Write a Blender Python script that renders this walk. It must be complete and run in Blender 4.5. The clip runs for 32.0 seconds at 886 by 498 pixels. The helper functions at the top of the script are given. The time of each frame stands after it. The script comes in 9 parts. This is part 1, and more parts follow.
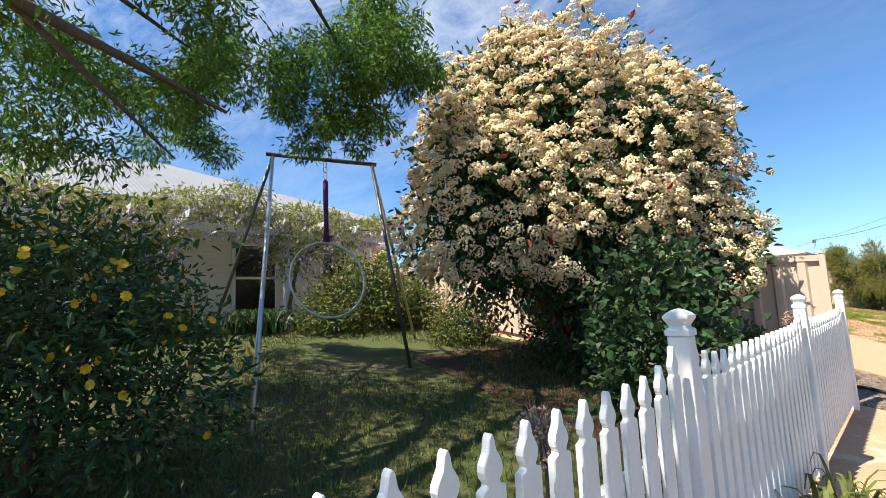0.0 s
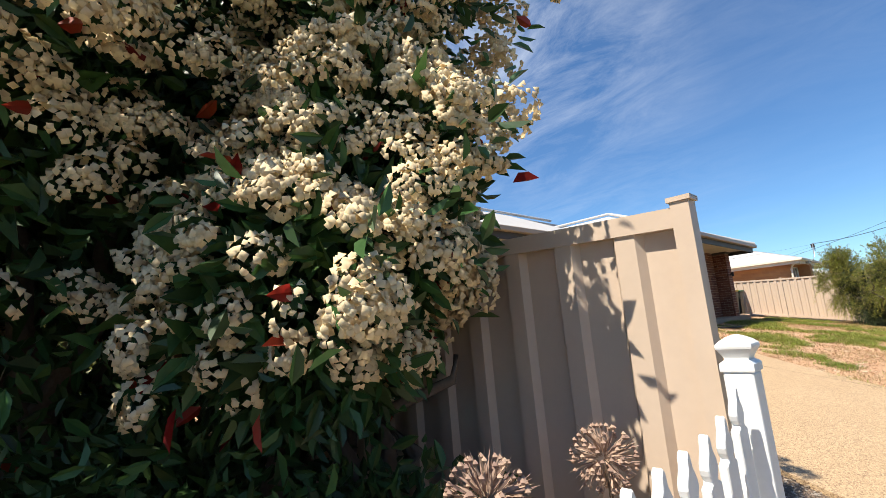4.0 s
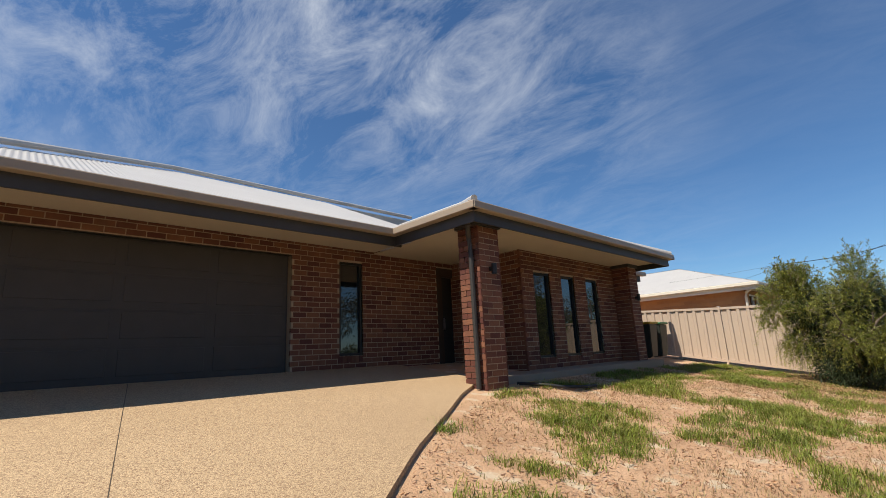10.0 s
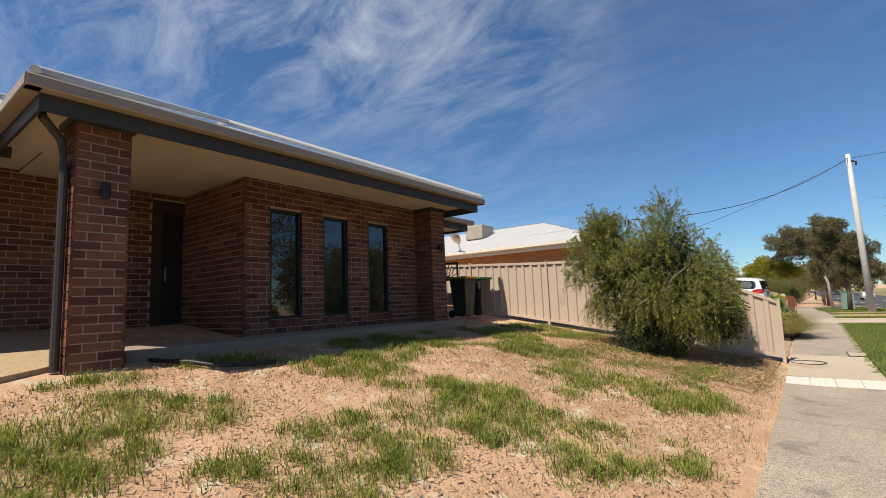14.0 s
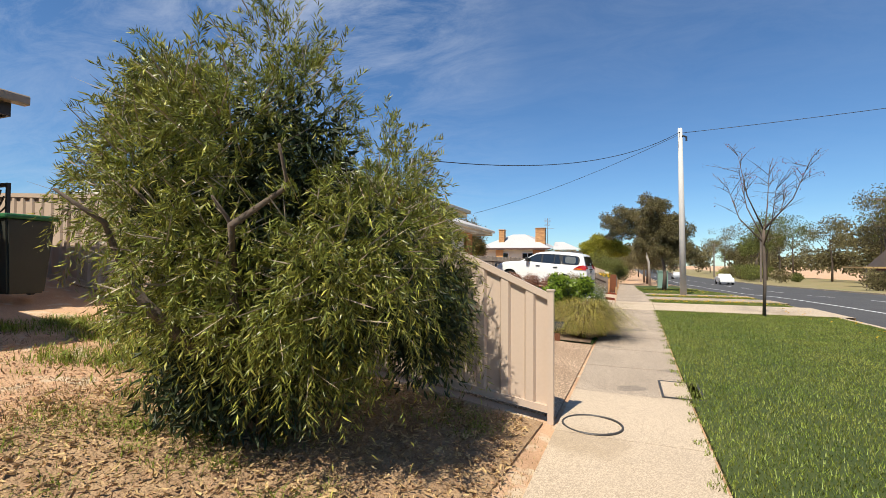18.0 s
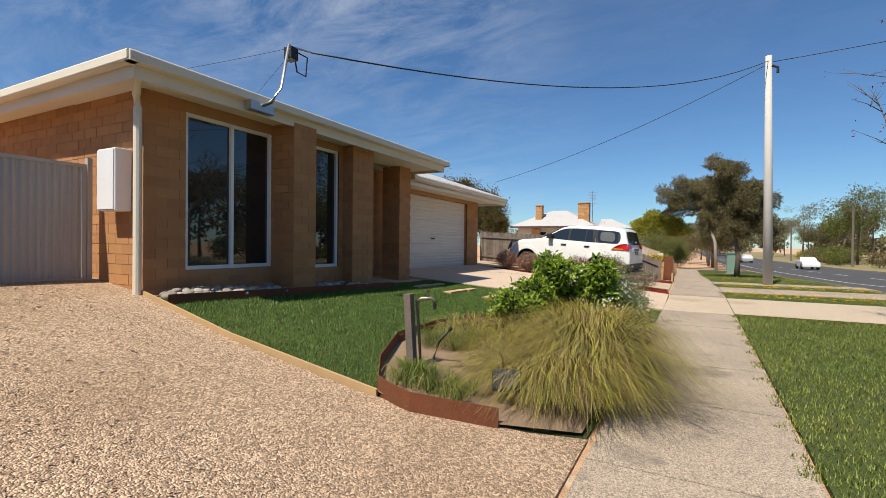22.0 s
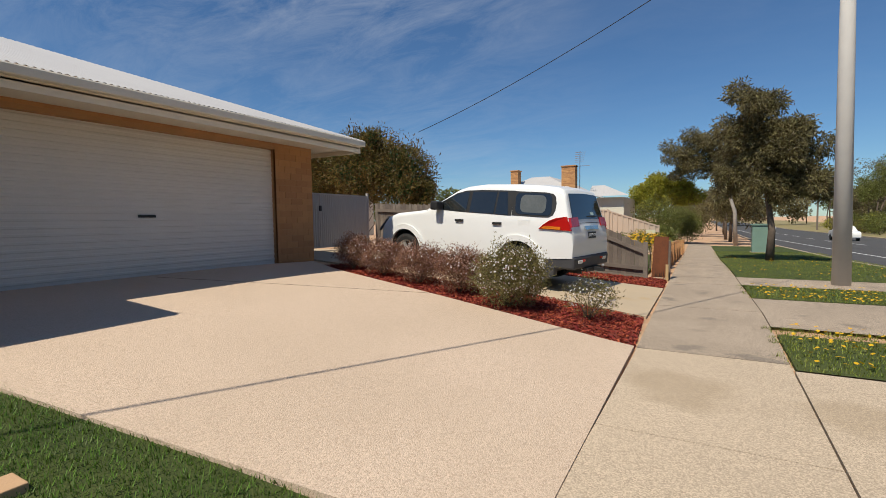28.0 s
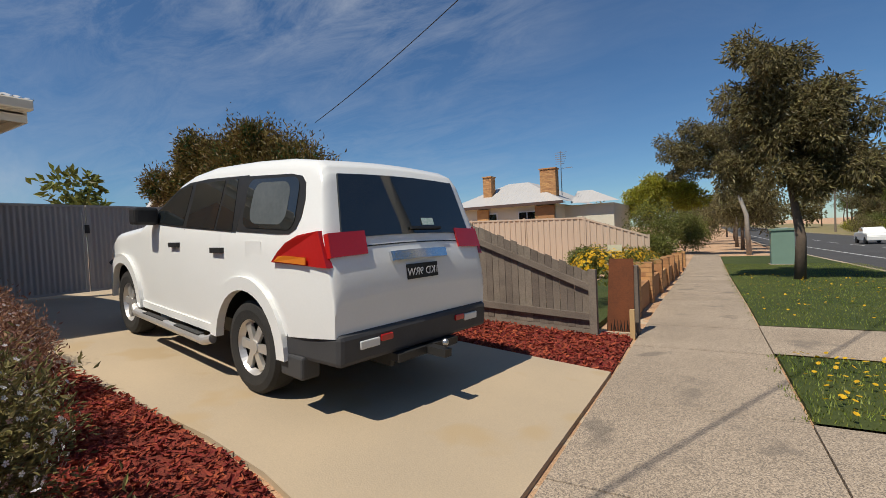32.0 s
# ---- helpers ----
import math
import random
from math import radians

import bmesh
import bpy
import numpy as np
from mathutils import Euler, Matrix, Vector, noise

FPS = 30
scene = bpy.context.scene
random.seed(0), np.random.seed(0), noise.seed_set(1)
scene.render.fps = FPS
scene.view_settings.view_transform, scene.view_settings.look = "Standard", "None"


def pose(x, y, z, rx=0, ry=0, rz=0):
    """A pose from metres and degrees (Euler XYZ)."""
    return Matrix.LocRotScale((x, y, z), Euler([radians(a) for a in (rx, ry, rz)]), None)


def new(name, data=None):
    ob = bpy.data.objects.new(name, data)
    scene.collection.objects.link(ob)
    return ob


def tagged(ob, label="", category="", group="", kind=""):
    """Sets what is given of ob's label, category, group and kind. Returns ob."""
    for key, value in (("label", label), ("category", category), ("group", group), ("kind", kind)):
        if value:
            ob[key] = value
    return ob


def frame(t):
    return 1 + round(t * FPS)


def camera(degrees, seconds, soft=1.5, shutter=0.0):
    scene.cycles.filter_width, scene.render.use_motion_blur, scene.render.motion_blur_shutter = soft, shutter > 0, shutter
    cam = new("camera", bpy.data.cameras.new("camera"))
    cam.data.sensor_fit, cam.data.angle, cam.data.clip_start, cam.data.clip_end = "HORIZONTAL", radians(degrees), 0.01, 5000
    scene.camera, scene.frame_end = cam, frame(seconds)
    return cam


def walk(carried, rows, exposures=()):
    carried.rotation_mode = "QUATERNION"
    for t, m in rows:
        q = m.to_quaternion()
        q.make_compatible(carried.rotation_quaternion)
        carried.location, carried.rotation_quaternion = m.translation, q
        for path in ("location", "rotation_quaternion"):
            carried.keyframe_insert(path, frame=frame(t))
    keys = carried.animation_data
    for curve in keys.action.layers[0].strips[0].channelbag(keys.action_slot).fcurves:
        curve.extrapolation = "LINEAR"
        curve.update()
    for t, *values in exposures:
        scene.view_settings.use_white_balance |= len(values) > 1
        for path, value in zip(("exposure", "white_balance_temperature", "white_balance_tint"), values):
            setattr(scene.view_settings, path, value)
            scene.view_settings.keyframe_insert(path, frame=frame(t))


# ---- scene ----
cam = camera(87.4, 32.0, soft=0.6)
PATH = [
    (0, -1.525, -16.384, 1.519, 45.66, 6.72, 2.82),
    (0.5, -1.460, -15.633, 1.511, 46.45, 6.74, 1.97),
    (1, -1.454, -15.016, 1.494, 47.64, 7.27, 1.71),
    (1.5, -1.521, -14.541, 1.494, 47.90, 7.46, 1.79),
    (2, -1.522, -14.047, 1.482, 48.37, 7.38, 1.93),
    (2.5, -1.486, -13.432, 1.460, 49.87, 7.56, 2.13),
    (3, -1.567, -12.526, 1.473, 49.54, 8.37, 2.54),
    (3.5, -1.699, -11.872, 1.516, 46.78, 9.07, 3.62),
    (4, -1.749, -11.256, 1.542, 46.67, 9.73, 4.79),
    (4.5, -1.801, -10.657, 1.506, 46.43, 10.28, 5.77),
    (6.5, -2.380, -7.776, 1.552, 47.41, 12.97, 4.85),
    (7, -2.288, -7.254, 1.548, 47.34, 13.08, 4.66),
    (7.5, -2.067, -6.796, 1.528, 47.94, 13.31, 4.35),
    (8, -1.795, -6.273, 1.487, 48.83, 13.35, 3.95),
    (8.5, -1.541, -5.632, 1.444, 49.64, 13.16, 3.63),
    (9, -1.354, -5.010, 1.420, 50.19, 12.74, 2.98),
    (9.5, -1.460, -4.143, 1.452, 49.12, 12.63, 2.83),
    (10, -1.761, -3.256, 1.514, 46.34, 12.59, 2.76),
    (10.5, -1.777, -2.620, 1.546, 44.08, 12.33, 2.60),
    (11, -1.640, -2.059, 1.542, 43.76, 11.96, 2.33),
    (11.5, -1.494, -1.521, 1.522, 44.23, 11.49, 2.11),
    (12, -1.324, -0.982, 1.506, 44.71, 11.10, 2.07),
    (12.5, -1.166, -0.553, 1.501, 44.13, 10.63, 2.14),
    (13, -1.125, -0.471, 1.492, 40.13, 9.04, 2.73),
    (13.5, -0.942, -0.018, 1.483, 38.92, 7.69, 2.38),
    (14, -0.829, 0.536, 1.494, 37.24, 6.42, 2.31),
    (14.5, -0.912, 1.482, 1.519, 35.09, 5.59, 2.12),
    (16.5, -0.657, 4.968, 1.591, 29.23, 3.85, 1.24),
    (17, -0.585, 5.613, 1.594, 27.13, 3.00, 0.98),
    (17.5, -0.531, 6.380, 1.571, 25.00, 2.28, 0.58),
    (18, -0.491, 7.294, 1.523, 21.52, 1.75, -0.46),
    (18.5, -0.458, 8.232, 1.479, 16.57, 1.12, -0.98),
    (19, -0.444, 9.038, 1.459, 11.16, 0.86, -0.94),
    (19.5, -0.462, 9.698, 1.459, 9.21, 0.09, -0.28),
    (20, -0.539, 10.290, 1.462, 11.86, 0.09, 0.25),
    (20.5, -0.661, 10.983, 1.441, 16.32, 0.05, 0.59),
    (21, -0.583, 11.457, 1.433, 21.48, -0.44, 0.18),
    (21.5, -0.507, 12.272, 1.415, 26.05, -0.71, -0.34),
    (22, -0.474, 12.917, 1.391, 27.75, -0.58, -0.61),
    (22.5, -0.472, 13.492, 1.384, 29.36, -0.60, -0.71),
    (23, -0.470, 14.113, 1.417, 31.23, -1.20, -1.11),
    (23.5, -0.403, 14.788, 1.441, 33.09, -1.92, -1.44),
    (24, -0.302, 15.459, 1.451, 34.71, -3.00, -1.71),
    (24.5, -0.315, 16.182, 1.473, 35.66, -3.72, -1.86),
    (25, -0.341, 16.766, 1.509, 35.99, -4.12, -1.77),
    (25.5, -0.392, 17.595, 1.506, 34.49, -4.15, -1.65),
    (26, -0.418, 18.489, 1.483, 32.56, -3.71, -1.10),
    (26.5, -0.406, 19.275, 1.446, 30.45, -3.73, -0.48),
    (28.5, -0.270, 22.768, 1.443, 29.12, -3.51, 0.88),
    (29, -0.262, 23.460, 1.439, 29.41, -3.48, 1.22),
    (29.5, -0.247, 24.152, 1.410, 29.85, -3.35, 1.44),
    (30, -0.287, 24.833, 1.401, 29.96, -3.24, 1.60),
    (30.5, -0.284, 25.528, 1.451, 30.18, -3.17, 2.19),
    (31, -0.200, 26.202, 1.474, 30.18, -2.82, 2.60),
    (31.5, -0.085, 26.885, 1.445, 30.48, -2.28, 2.68),
    (32, -0.058, 27.670, 1.404, 30.10, -1.63, 2.78),
]
# seconds, place, then heading, pitch and lean in degrees
walk(cam, [(t, pose(x, y, z, 90 + p, r, h)) for t, x, y, z, h, p, r in PATH],
     exposures=[(0, 1.1), (2, 0.95), (4.5, 0.75), (6.5, 0.38), (9, 0.3), (14, 0.3), (17, 0.42), (19, 0.55), (21, 0.36), (23, 0.3), (25, 0.58), (26.5, 0.4), (28.5, -0.06), (32, -0.12)])

# ---- world and sun ----
SUN_DIR = Vector((-0.12, -0.52, 0.85)).normalized()
world = bpy.data.worlds.new("sky")
scene.world = world
world.use_nodes = True
wn, wl = world.node_tree.nodes, world.node_tree.links
wn.clear()
w_out = wn.new("ShaderNodeOutputWorld")
w_bg = wn.new("ShaderNodeBackground")
w_bg.inputs["Strength"].default_value = 0.078
w_sky = wn.new("ShaderNodeTexSky")
w_sky.sky_type = "NISHITA"
w_sky.sun_disc = False
w_sky.sun_elevation = math.asin(SUN_DIR.z)
w_sky.sun_rotation = math.atan2(SUN_DIR.x, SUN_DIR.y)
w_sky.air_density, w_sky.dust_density, w_sky.ozone_density = 1.0, 0.0, 5.0
# thin streaks of high cloud
w_tc = wn.new("ShaderNodeTexCoord")
w_sep = wn.new("ShaderNodeSeparateXYZ")
wl.new(w_tc.outputs["Generated"], w_sep.inputs[0])
w_add = wn.new("ShaderNodeMath"); w_add.operation = "ADD"; w_add.inputs[1].default_value = 0.22
wl.new(w_sep.outputs["Z"], w_add.inputs[0])
w_max = wn.new("ShaderNodeMath"); w_max.operation = "MAXIMUM"; w_max.inputs[1].default_value = 0.05
wl.new(w_add.outputs[0], w_max.inputs[0])
w_div = wn.new("ShaderNodeVectorMath"); w_div.operation = "DIVIDE"
wl.new(w_tc.outputs["Generated"], w_div.inputs[0])
w_cmb = wn.new("ShaderNodeCombineXYZ")
for k in range(3):
    wl.new(w_max.outputs[0], w_cmb.inputs[k])
wl.new(w_cmb.outputs[0], w_div.inputs[1])
w_map = wn.new("ShaderNodeMapping")
w_map.inputs["Rotation"].default_value = (0, 0, radians(-28))
w_map.inputs["Scale"].default_value = (1.0, 2.0, 0.2)
wl.new(w_div.outputs[0], w_map.inputs[0])
w_n1 = wn.new("ShaderNodeTexNoise")
w_n1.inputs["Scale"].default_value, w_n1.inputs["Detail"].default_value = 2.6, 12
w_n1.inputs["Roughness"].default_value, w_n1.inputs["Distortion"].default_value = 0.70, 0.55
wl.new(w_map.outputs[0], w_n1.inputs["Vector"])
w_n2 = wn.new("ShaderNodeTexNoise")
w_n2.inputs["Scale"].default_value, w_n2.inputs["Detail"].default_value = 0.8, 3
wl.new(w_div.outputs[0], w_n2.inputs["Vector"])
w_mul = wn.new("ShaderNodeMath"); w_mul.operation = "MULTIPLY_ADD"; w_mul.inputs[1].default_value = 0.35
wl.new(w_n2.outputs[0], w_mul.inputs[0]); wl.new(w_n1.outputs[0], w_mul.inputs[2])
w_ramp = wn.new("ShaderNodeMapRange")
w_ramp.inputs[1].default_value, w_ramp.inputs[2].default_value = 0.56, 1.0
w_ramp.inputs[3].default_value, w_ramp.inputs[4].default_value = 0.0, 0.85
wl.new(w_mul.outputs[0], w_ramp.inputs[0])
w_mix = wn.new("ShaderNodeMixRGB")
w_mix.inputs[2].default_value = (8.0, 8.4, 9.0, 1)
# the streaks thin out towards the street side
w_dot = wn.new("ShaderNodeVectorMath"); w_dot.operation = "DOT_PRODUCT"
w_dot.inputs[1].default_value = (-0.966, 0.259, 0.0)
wl.new(w_tc.outputs["Generated"], w_dot.inputs[0])
w_side = wn.new("ShaderNodeMapRange")
w_side.inputs[1].default_value, w_side.inputs[2].default_value = 0.40, 0.68
w_side.inputs[3].default_value, w_side.inputs[4].default_value = 0.15, 1.0
wl.new(w_dot.outputs["Value"], w_side.inputs[0])
w_thin = wn.new("ShaderNodeMath"); w_thin.operation = "MULTIPLY"
w_high = wn.new("ShaderNodeMapRange")  # and towards the horizon
w_high.inputs[1].default_value, w_high.inputs[2].default_value = 0.30, 0.55
w_high.inputs[3].default_value, w_high.inputs[4].default_value = 0.22, 1.0
wl.new(w_sep.outputs["Z"], w_high.inputs[0])
w_fade = wn.new("ShaderNodeMath"); w_fade.operation = "MULTIPLY"
wl.new(w_side.outputs[0], w_fade.inputs[0]); wl.new(w_high.outputs[0], w_fade.inputs[1])
wl.new(w_ramp.outputs[0], w_thin.inputs[0]); wl.new(w_fade.outputs[0], w_thin.inputs[1])
w_tint = wn.new("ShaderNodeMixRGB"); w_tint.blend_type = "MULTIPLY"
w_tint.inputs[0].default_value, w_tint.inputs[2].default_value = 1.0, (0.74, 0.97, 1.13, 1)
wl.new(w_sky.outputs[0], w_tint.inputs[1])
# a bank of brighter cloud low over the houses
w_n3 = wn.new("ShaderNodeTexNoise")
w_n3.inputs["Scale"].default_value, w_n3.inputs["Detail"].default_value, w_n3.inputs["Roughness"].default_value = 3.4, 8, 0.62
wl.new(w_tc.outputs["Generated"], w_n3.inputs["Vector"])
w_low = wn.new("ShaderNodeMapRange")
w_low.inputs[1].default_value, w_low.inputs[2].default_value = 0.46, 0.26
wl.new(w_sep.outputs["Z"], w_low.inputs[0])
w_west = wn.new("ShaderNodeMapRange")
w_west.inputs[1].default_value, w_west.inputs[2].default_value = 0.86, 0.95
w_dot2 = wn.new("ShaderNodeVectorMath"); w_dot2.operation = "DOT_PRODUCT"
w_dot2.inputs[1].default_value = (-0.989, -0.15, 0.0)
wl.new(w_tc.outputs["Generated"], w_dot2.inputs[0])
wl.new(w_dot2.outputs["Value"], w_west.inputs[0])
w_bank = wn.new("ShaderNodeMapRange")
w_bank.inputs[1].default_value, w_bank.inputs[2].default_value = 0.44, 0.62
wl.new(w_n3.outputs[0], w_bank.inputs[0])
w_b1 = wn.new("ShaderNodeMath"); w_b1.operation = "MULTIPLY"
wl.new(w_low.outputs[0], w_b1.inputs[0]); wl.new(w_west.outputs[0], w_b1.inputs[1])
w_b2 = wn.new("ShaderNodeMath"); w_b2.operation = "MULTIPLY"
wl.new(w_b1.outputs[0], w_b2.inputs[0]); wl.new(w_bank.outputs[0], w_b2.inputs[1])
w_all = wn.new("ShaderNodeMath"); w_all.operation = "MAXIMUM"
wl.new(w_thin.outputs[0], w_all.inputs[0]); wl.new(w_b2.outputs[0], w_all.inputs[1])
wl.new(w_all.outputs[0], w_mix.inputs[0]); wl.new(w_tint.outputs[0], w_mix.inputs[1])
wl.new(w_mix.outputs[0], w_bg.inputs[0]); wl.new(w_bg.outputs[0], w_out.inputs[0])

sun = new("sun", bpy.data.lights.new("sun", "SUN"))
sun.data.energy, sun.data.angle, sun.data.color = 4.9, radians(0.53), (1.0, 0.93, 0.80)
sun.rotation_mode = "QUATERNION"
sun.rotation_quaternion = SUN_DIR.to_track_quat("Z", "Y")

# ---- materials ----
MATS = {}


def mat(name, c1, c2=None, rough=0.8, scale=3.0, bump=0.25, fine=60.0, metal=0.0, vary=0.0, spots=None, spec=0.35, leafy=0.0, dist=0.006, chips=None):
    """A procedural surface: two colours mixed by coarse and fine noise, relief, and a little difference from piece to piece."""
    if name in MATS:
        return MATS[name]
    m = bpy.data.materials.new(name)
    m.use_nodes = True
    n, l = m.node_tree.nodes, m.node_tree.links
    b = n["Principled BSDF"]
    geo = n.new("ShaderNodeNewGeometry")
    big, small = n.new("ShaderNodeTexNoise"), n.new("ShaderNodeTexNoise")
    big.inputs["Scale"].default_value, big.inputs["Detail"].default_value = scale, 5
    small.inputs["Scale"].default_value, small.inputs["Detail"].default_value = fine, 4
    for t in (big, small):
        l.new(geo.outputs["Position"], t.inputs["Vector"])
    mean = n.new("ShaderNodeMath"); mean.operation = "MULTIPLY_ADD"; mean.inputs[1].default_value = 0.45
    l.new(small.outputs[0], mean.inputs[0])
    part_ = n.new("ShaderNodeMath"); part_.operation = "MULTIPLY"; part_.inputs[1].default_value = 0.55
    l.new(big.outputs[0], part_.inputs[0]); l.new(part_.outputs[0], mean.inputs[2])
    rng = n.new("ShaderNodeMapRange")
    rng.inputs[1].default_value, rng.inputs[2].default_value = 0.33, 0.67
    l.new(mean.outputs[0], rng.inputs[0])
    mix = n.new("ShaderNodeMixRGB")
    mix.inputs[1].default_value, mix.inputs[2].default_value = (*c1, 1), (*(c2 or c1), 1)
    l.new(rng.outputs[0], mix.inputs[0])
    col = mix.outputs[0]
    if spots:
        sp = n.new("ShaderNodeTexNoise")
        sp.inputs["Scale"].default_value, sp.inputs["Detail"].default_value = spots[1], 3
        l.new(geo.outputs["Position"], sp.inputs["Vector"])
        r2 = n.new("ShaderNodeMapRange")
        r2.inputs[1].default_value, r2.inputs[2].default_value = spots[2], spots[2] + 0.08
        l.new(sp.outputs[0], r2.inputs[0])
        m2 = n.new("ShaderNodeMixRGB"); m2.inputs[2].default_value = (*spots[0], 1)
        l.new(r2.outputs[0], m2.inputs[0]); l.new(col, m2.inputs[1])
        col = m2.outputs[0]
    rough_relief = None
    if chips:  # small stones: (colour, stones per metre, share)
        vo = n.new("ShaderNodeTexVoronoi"); vo.inputs["Scale"].default_value = chips[1]
        l.new(geo.outputs["Position"], vo.inputs["Vector"])
        cs = n.new("ShaderNodeSeparateColor"); l.new(vo.outputs["Color"], cs.inputs[0])
        cr = n.new("ShaderNodeMapRange"); cr.inputs[1].default_value, cr.inputs[2].default_value = 0.0, 1.0
        cr.inputs[3].default_value, cr.inputs[4].default_value = 1 - chips[2], 1 + chips[2]
        l.new(cs.outputs[0], cr.inputs[0])
        ch = n.new("ShaderNodeHueSaturation"); l.new(cr.outputs[0], ch.inputs["Value"]); l.new(col, ch.inputs["Color"])
        pick = n.new("ShaderNodeMath"); pick.operation = "GREATER_THAN"; pick.inputs[1].default_value = 0.82
        l.new(cs.outputs[1], pick.inputs[0])
        m3 = n.new("ShaderNodeMixRGB"); m3.inputs[2].default_value = (*chips[0], 1)
        l.new(pick.outputs[0], m3.inputs[0]); l.new(ch.outputs[0], m3.inputs[1])
        col = m3.outputs[0]
        inv = n.new("ShaderNodeMath"); inv.operation = "MULTIPLY"; inv.inputs[1].default_value = -1.0
        l.new(vo.outputs["Distance"], inv.inputs[0])
        rough_relief = inv.outputs[0]
    if vary:
        info = n.new("ShaderNodeObjectInfo")
        add = n.new("ShaderNodeMath"); add.operation = "ADD"
        l.new(geo.outputs["Random Per Island"], add.inputs[0]); l.new(info.outputs["Random"], add.inputs[1])
        fr = n.new("ShaderNodeMath"); fr.operation = "FRACT"
        l.new(add.outputs[0], fr.inputs[0])
        hv = n.new("ShaderNodeHueSaturation")
        vr = n.new("ShaderNodeMapRange"); vr.inputs[3].default_value, vr.inputs[4].default_value = 1 - vary, 1 + vary
        l.new(fr.outputs[0], vr.inputs[0]); l.new(vr.outputs[0], hv.inputs["Value"])
        hr = n.new("ShaderNodeMapRange"); hr.inputs[3].default_value, hr.inputs[4].default_value = 0.5 - 0.03 * vary, 0.5 + 0.03 * vary
        l.new(fr.outputs[0], hr.inputs[0]); l.new(hr.outputs[0], hv.inputs["Hue"])
        l.new(col, hv.inputs["Color"])
        col = hv.outputs[0]
    l.new(col, b.inputs["Base Color"])
    b.inputs["Roughness"].default_value, b.inputs["Metallic"].default_value = rough, metal
    b.inputs["Specular IOR Level"].default_value = spec
    if bump:
        bp = n.new("ShaderNodeBump"); bp.inputs["Strength"].default_value, bp.inputs["Distance"].default_value = bump, dist
        l.new(rough_relief or small.outputs[0], bp.inputs["Height"]); l.new(bp.outputs[0], b.inputs["Normal"])
    if leafy:
        tr = n.new("ShaderNodeBsdfTranslucent"); l.new(col, tr.inputs["Color"])
        ms = n.new("ShaderNodeMixShader"); ms.inputs[0].default_value = leafy
        l.new(b.outputs[0], ms.inputs[1]); l.new(tr.outputs[0], ms.inputs[2])
        l.new(ms.outputs[0], n["Material Output"].inputs["Surface"])
    MATS[name] = m
    return m


def glass_mat(name, tint, rough=0.02):
    m = mat(name, tint, tint, rough=rough, bump=0.0, spec=1.0)
    return m


BRICK_B = mat("brown_brick", (0.20, 0.073, 0.043), (0.12, 0.047, 0.032), 0.85, 6, 0.5, 90, vary=0.38)
MORTAR_B = mat("pale_mortar", (0.46, 0.35, 0.245), (0.37, 0.28, 0.195), 0.95, 5, 0.4, 120)
BRICK_C = mat("tan_block", (0.45, 0.225, 0.095), (0.38, 0.185, 0.08), 0.9, 3, 0.5, 110, vary=0.10)
MORTAR_C = mat("tan_mortar", (0.43, 0.235, 0.11), (0.37, 0.20, 0.095), 0.95, 5, 0.4, 120)
SOFFIT = mat("soffit_paint", (0.62, 0.54, 0.42), (0.58, 0.50, 0.39), 0.75, 2, 0.05, 30)
SOFFIT_C = mat("cream_paint", (0.72, 0.66, 0.54), (0.68, 0.62, 0.50), 0.6, 2, 0.05, 30)
ROOF_PALE = mat("pale_sheet_metal", (0.52, 0.50, 0.475), (0.47, 0.45, 0.43), 0.42, 1.5, 0.05, 20, spec=0.5)
GUTTER_B = mat("taupe_gutter", (0.36, 0.28, 0.21), (0.33, 0.26, 0.19), 0.4, 2, 0.03, 20)
DARK_STEEL = mat("dark_fascia", (0.045, 0.040, 0.037), (0.055, 0.05, 0.045), 0.5, 3, 0.05, 30)
GARAGE_DARK = mat("dark_garage_door", (0.060, 0.052, 0.046), (0.072, 0.062, 0.055), 0.55, 4, 0.12, 140)
GLASS = glass_mat("window_glass", (0.012, 0.014, 0.016))
FRAME_BLACK = mat("black_frame", (0.018, 0.017, 0.016), (0.025, 0.024, 0.022), 0.45, 4, 0.03, 30)
WHITE_PAINT = mat("white_paint", (0.80, 0.80, 0.79), (0.72, 0.72, 0.71), 0.5, 5, 0.12, 50)
WHITE_FRAME = mat("white_frame", (0.78, 0.78, 0.77), (0.74, 0.74, 0.73), 0.4, 3, 0.02, 30)
ROLLER = mat("pale_roller_door", (0.66, 0.63, 0.57), (0.62, 0.59, 0.53), 0.45, 2, 0.04, 40)
FENCE_TAN = mat("tan_fence_steel", (0.55, 0.43, 0.33), (0.51, 0.395, 0.305), 0.45, 1.2, 0.05, 30)
FENCE_GREY = mat("grey_gate_steel", (0.40, 0.38, 0.35), (0.37, 0.35, 0.33), 0.45, 1.2, 0.05, 30)
CONCRETE = mat("footpath_concrete", (0.46, 0.365, 0.27), (0.31, 0.245, 0.18), 0.9, 0.9, 0.7, 140, spots=((0.24, 0.195, 0.15), 1.7, 0.60), chips=((0.20, 0.165, 0.13), 140, 0.38), dist=0.004)
CONCRETE_NEW = mat("new_concrete", (0.53, 0.42, 0.30), (0.44, 0.35, 0.25), 0.9, 0.7, 0.3, 160, spots=((0.40, 0.31, 0.21), 0.6, 0.60), chips=((0.34, 0.265, 0.19), 150, 0.26), dist=0.003)
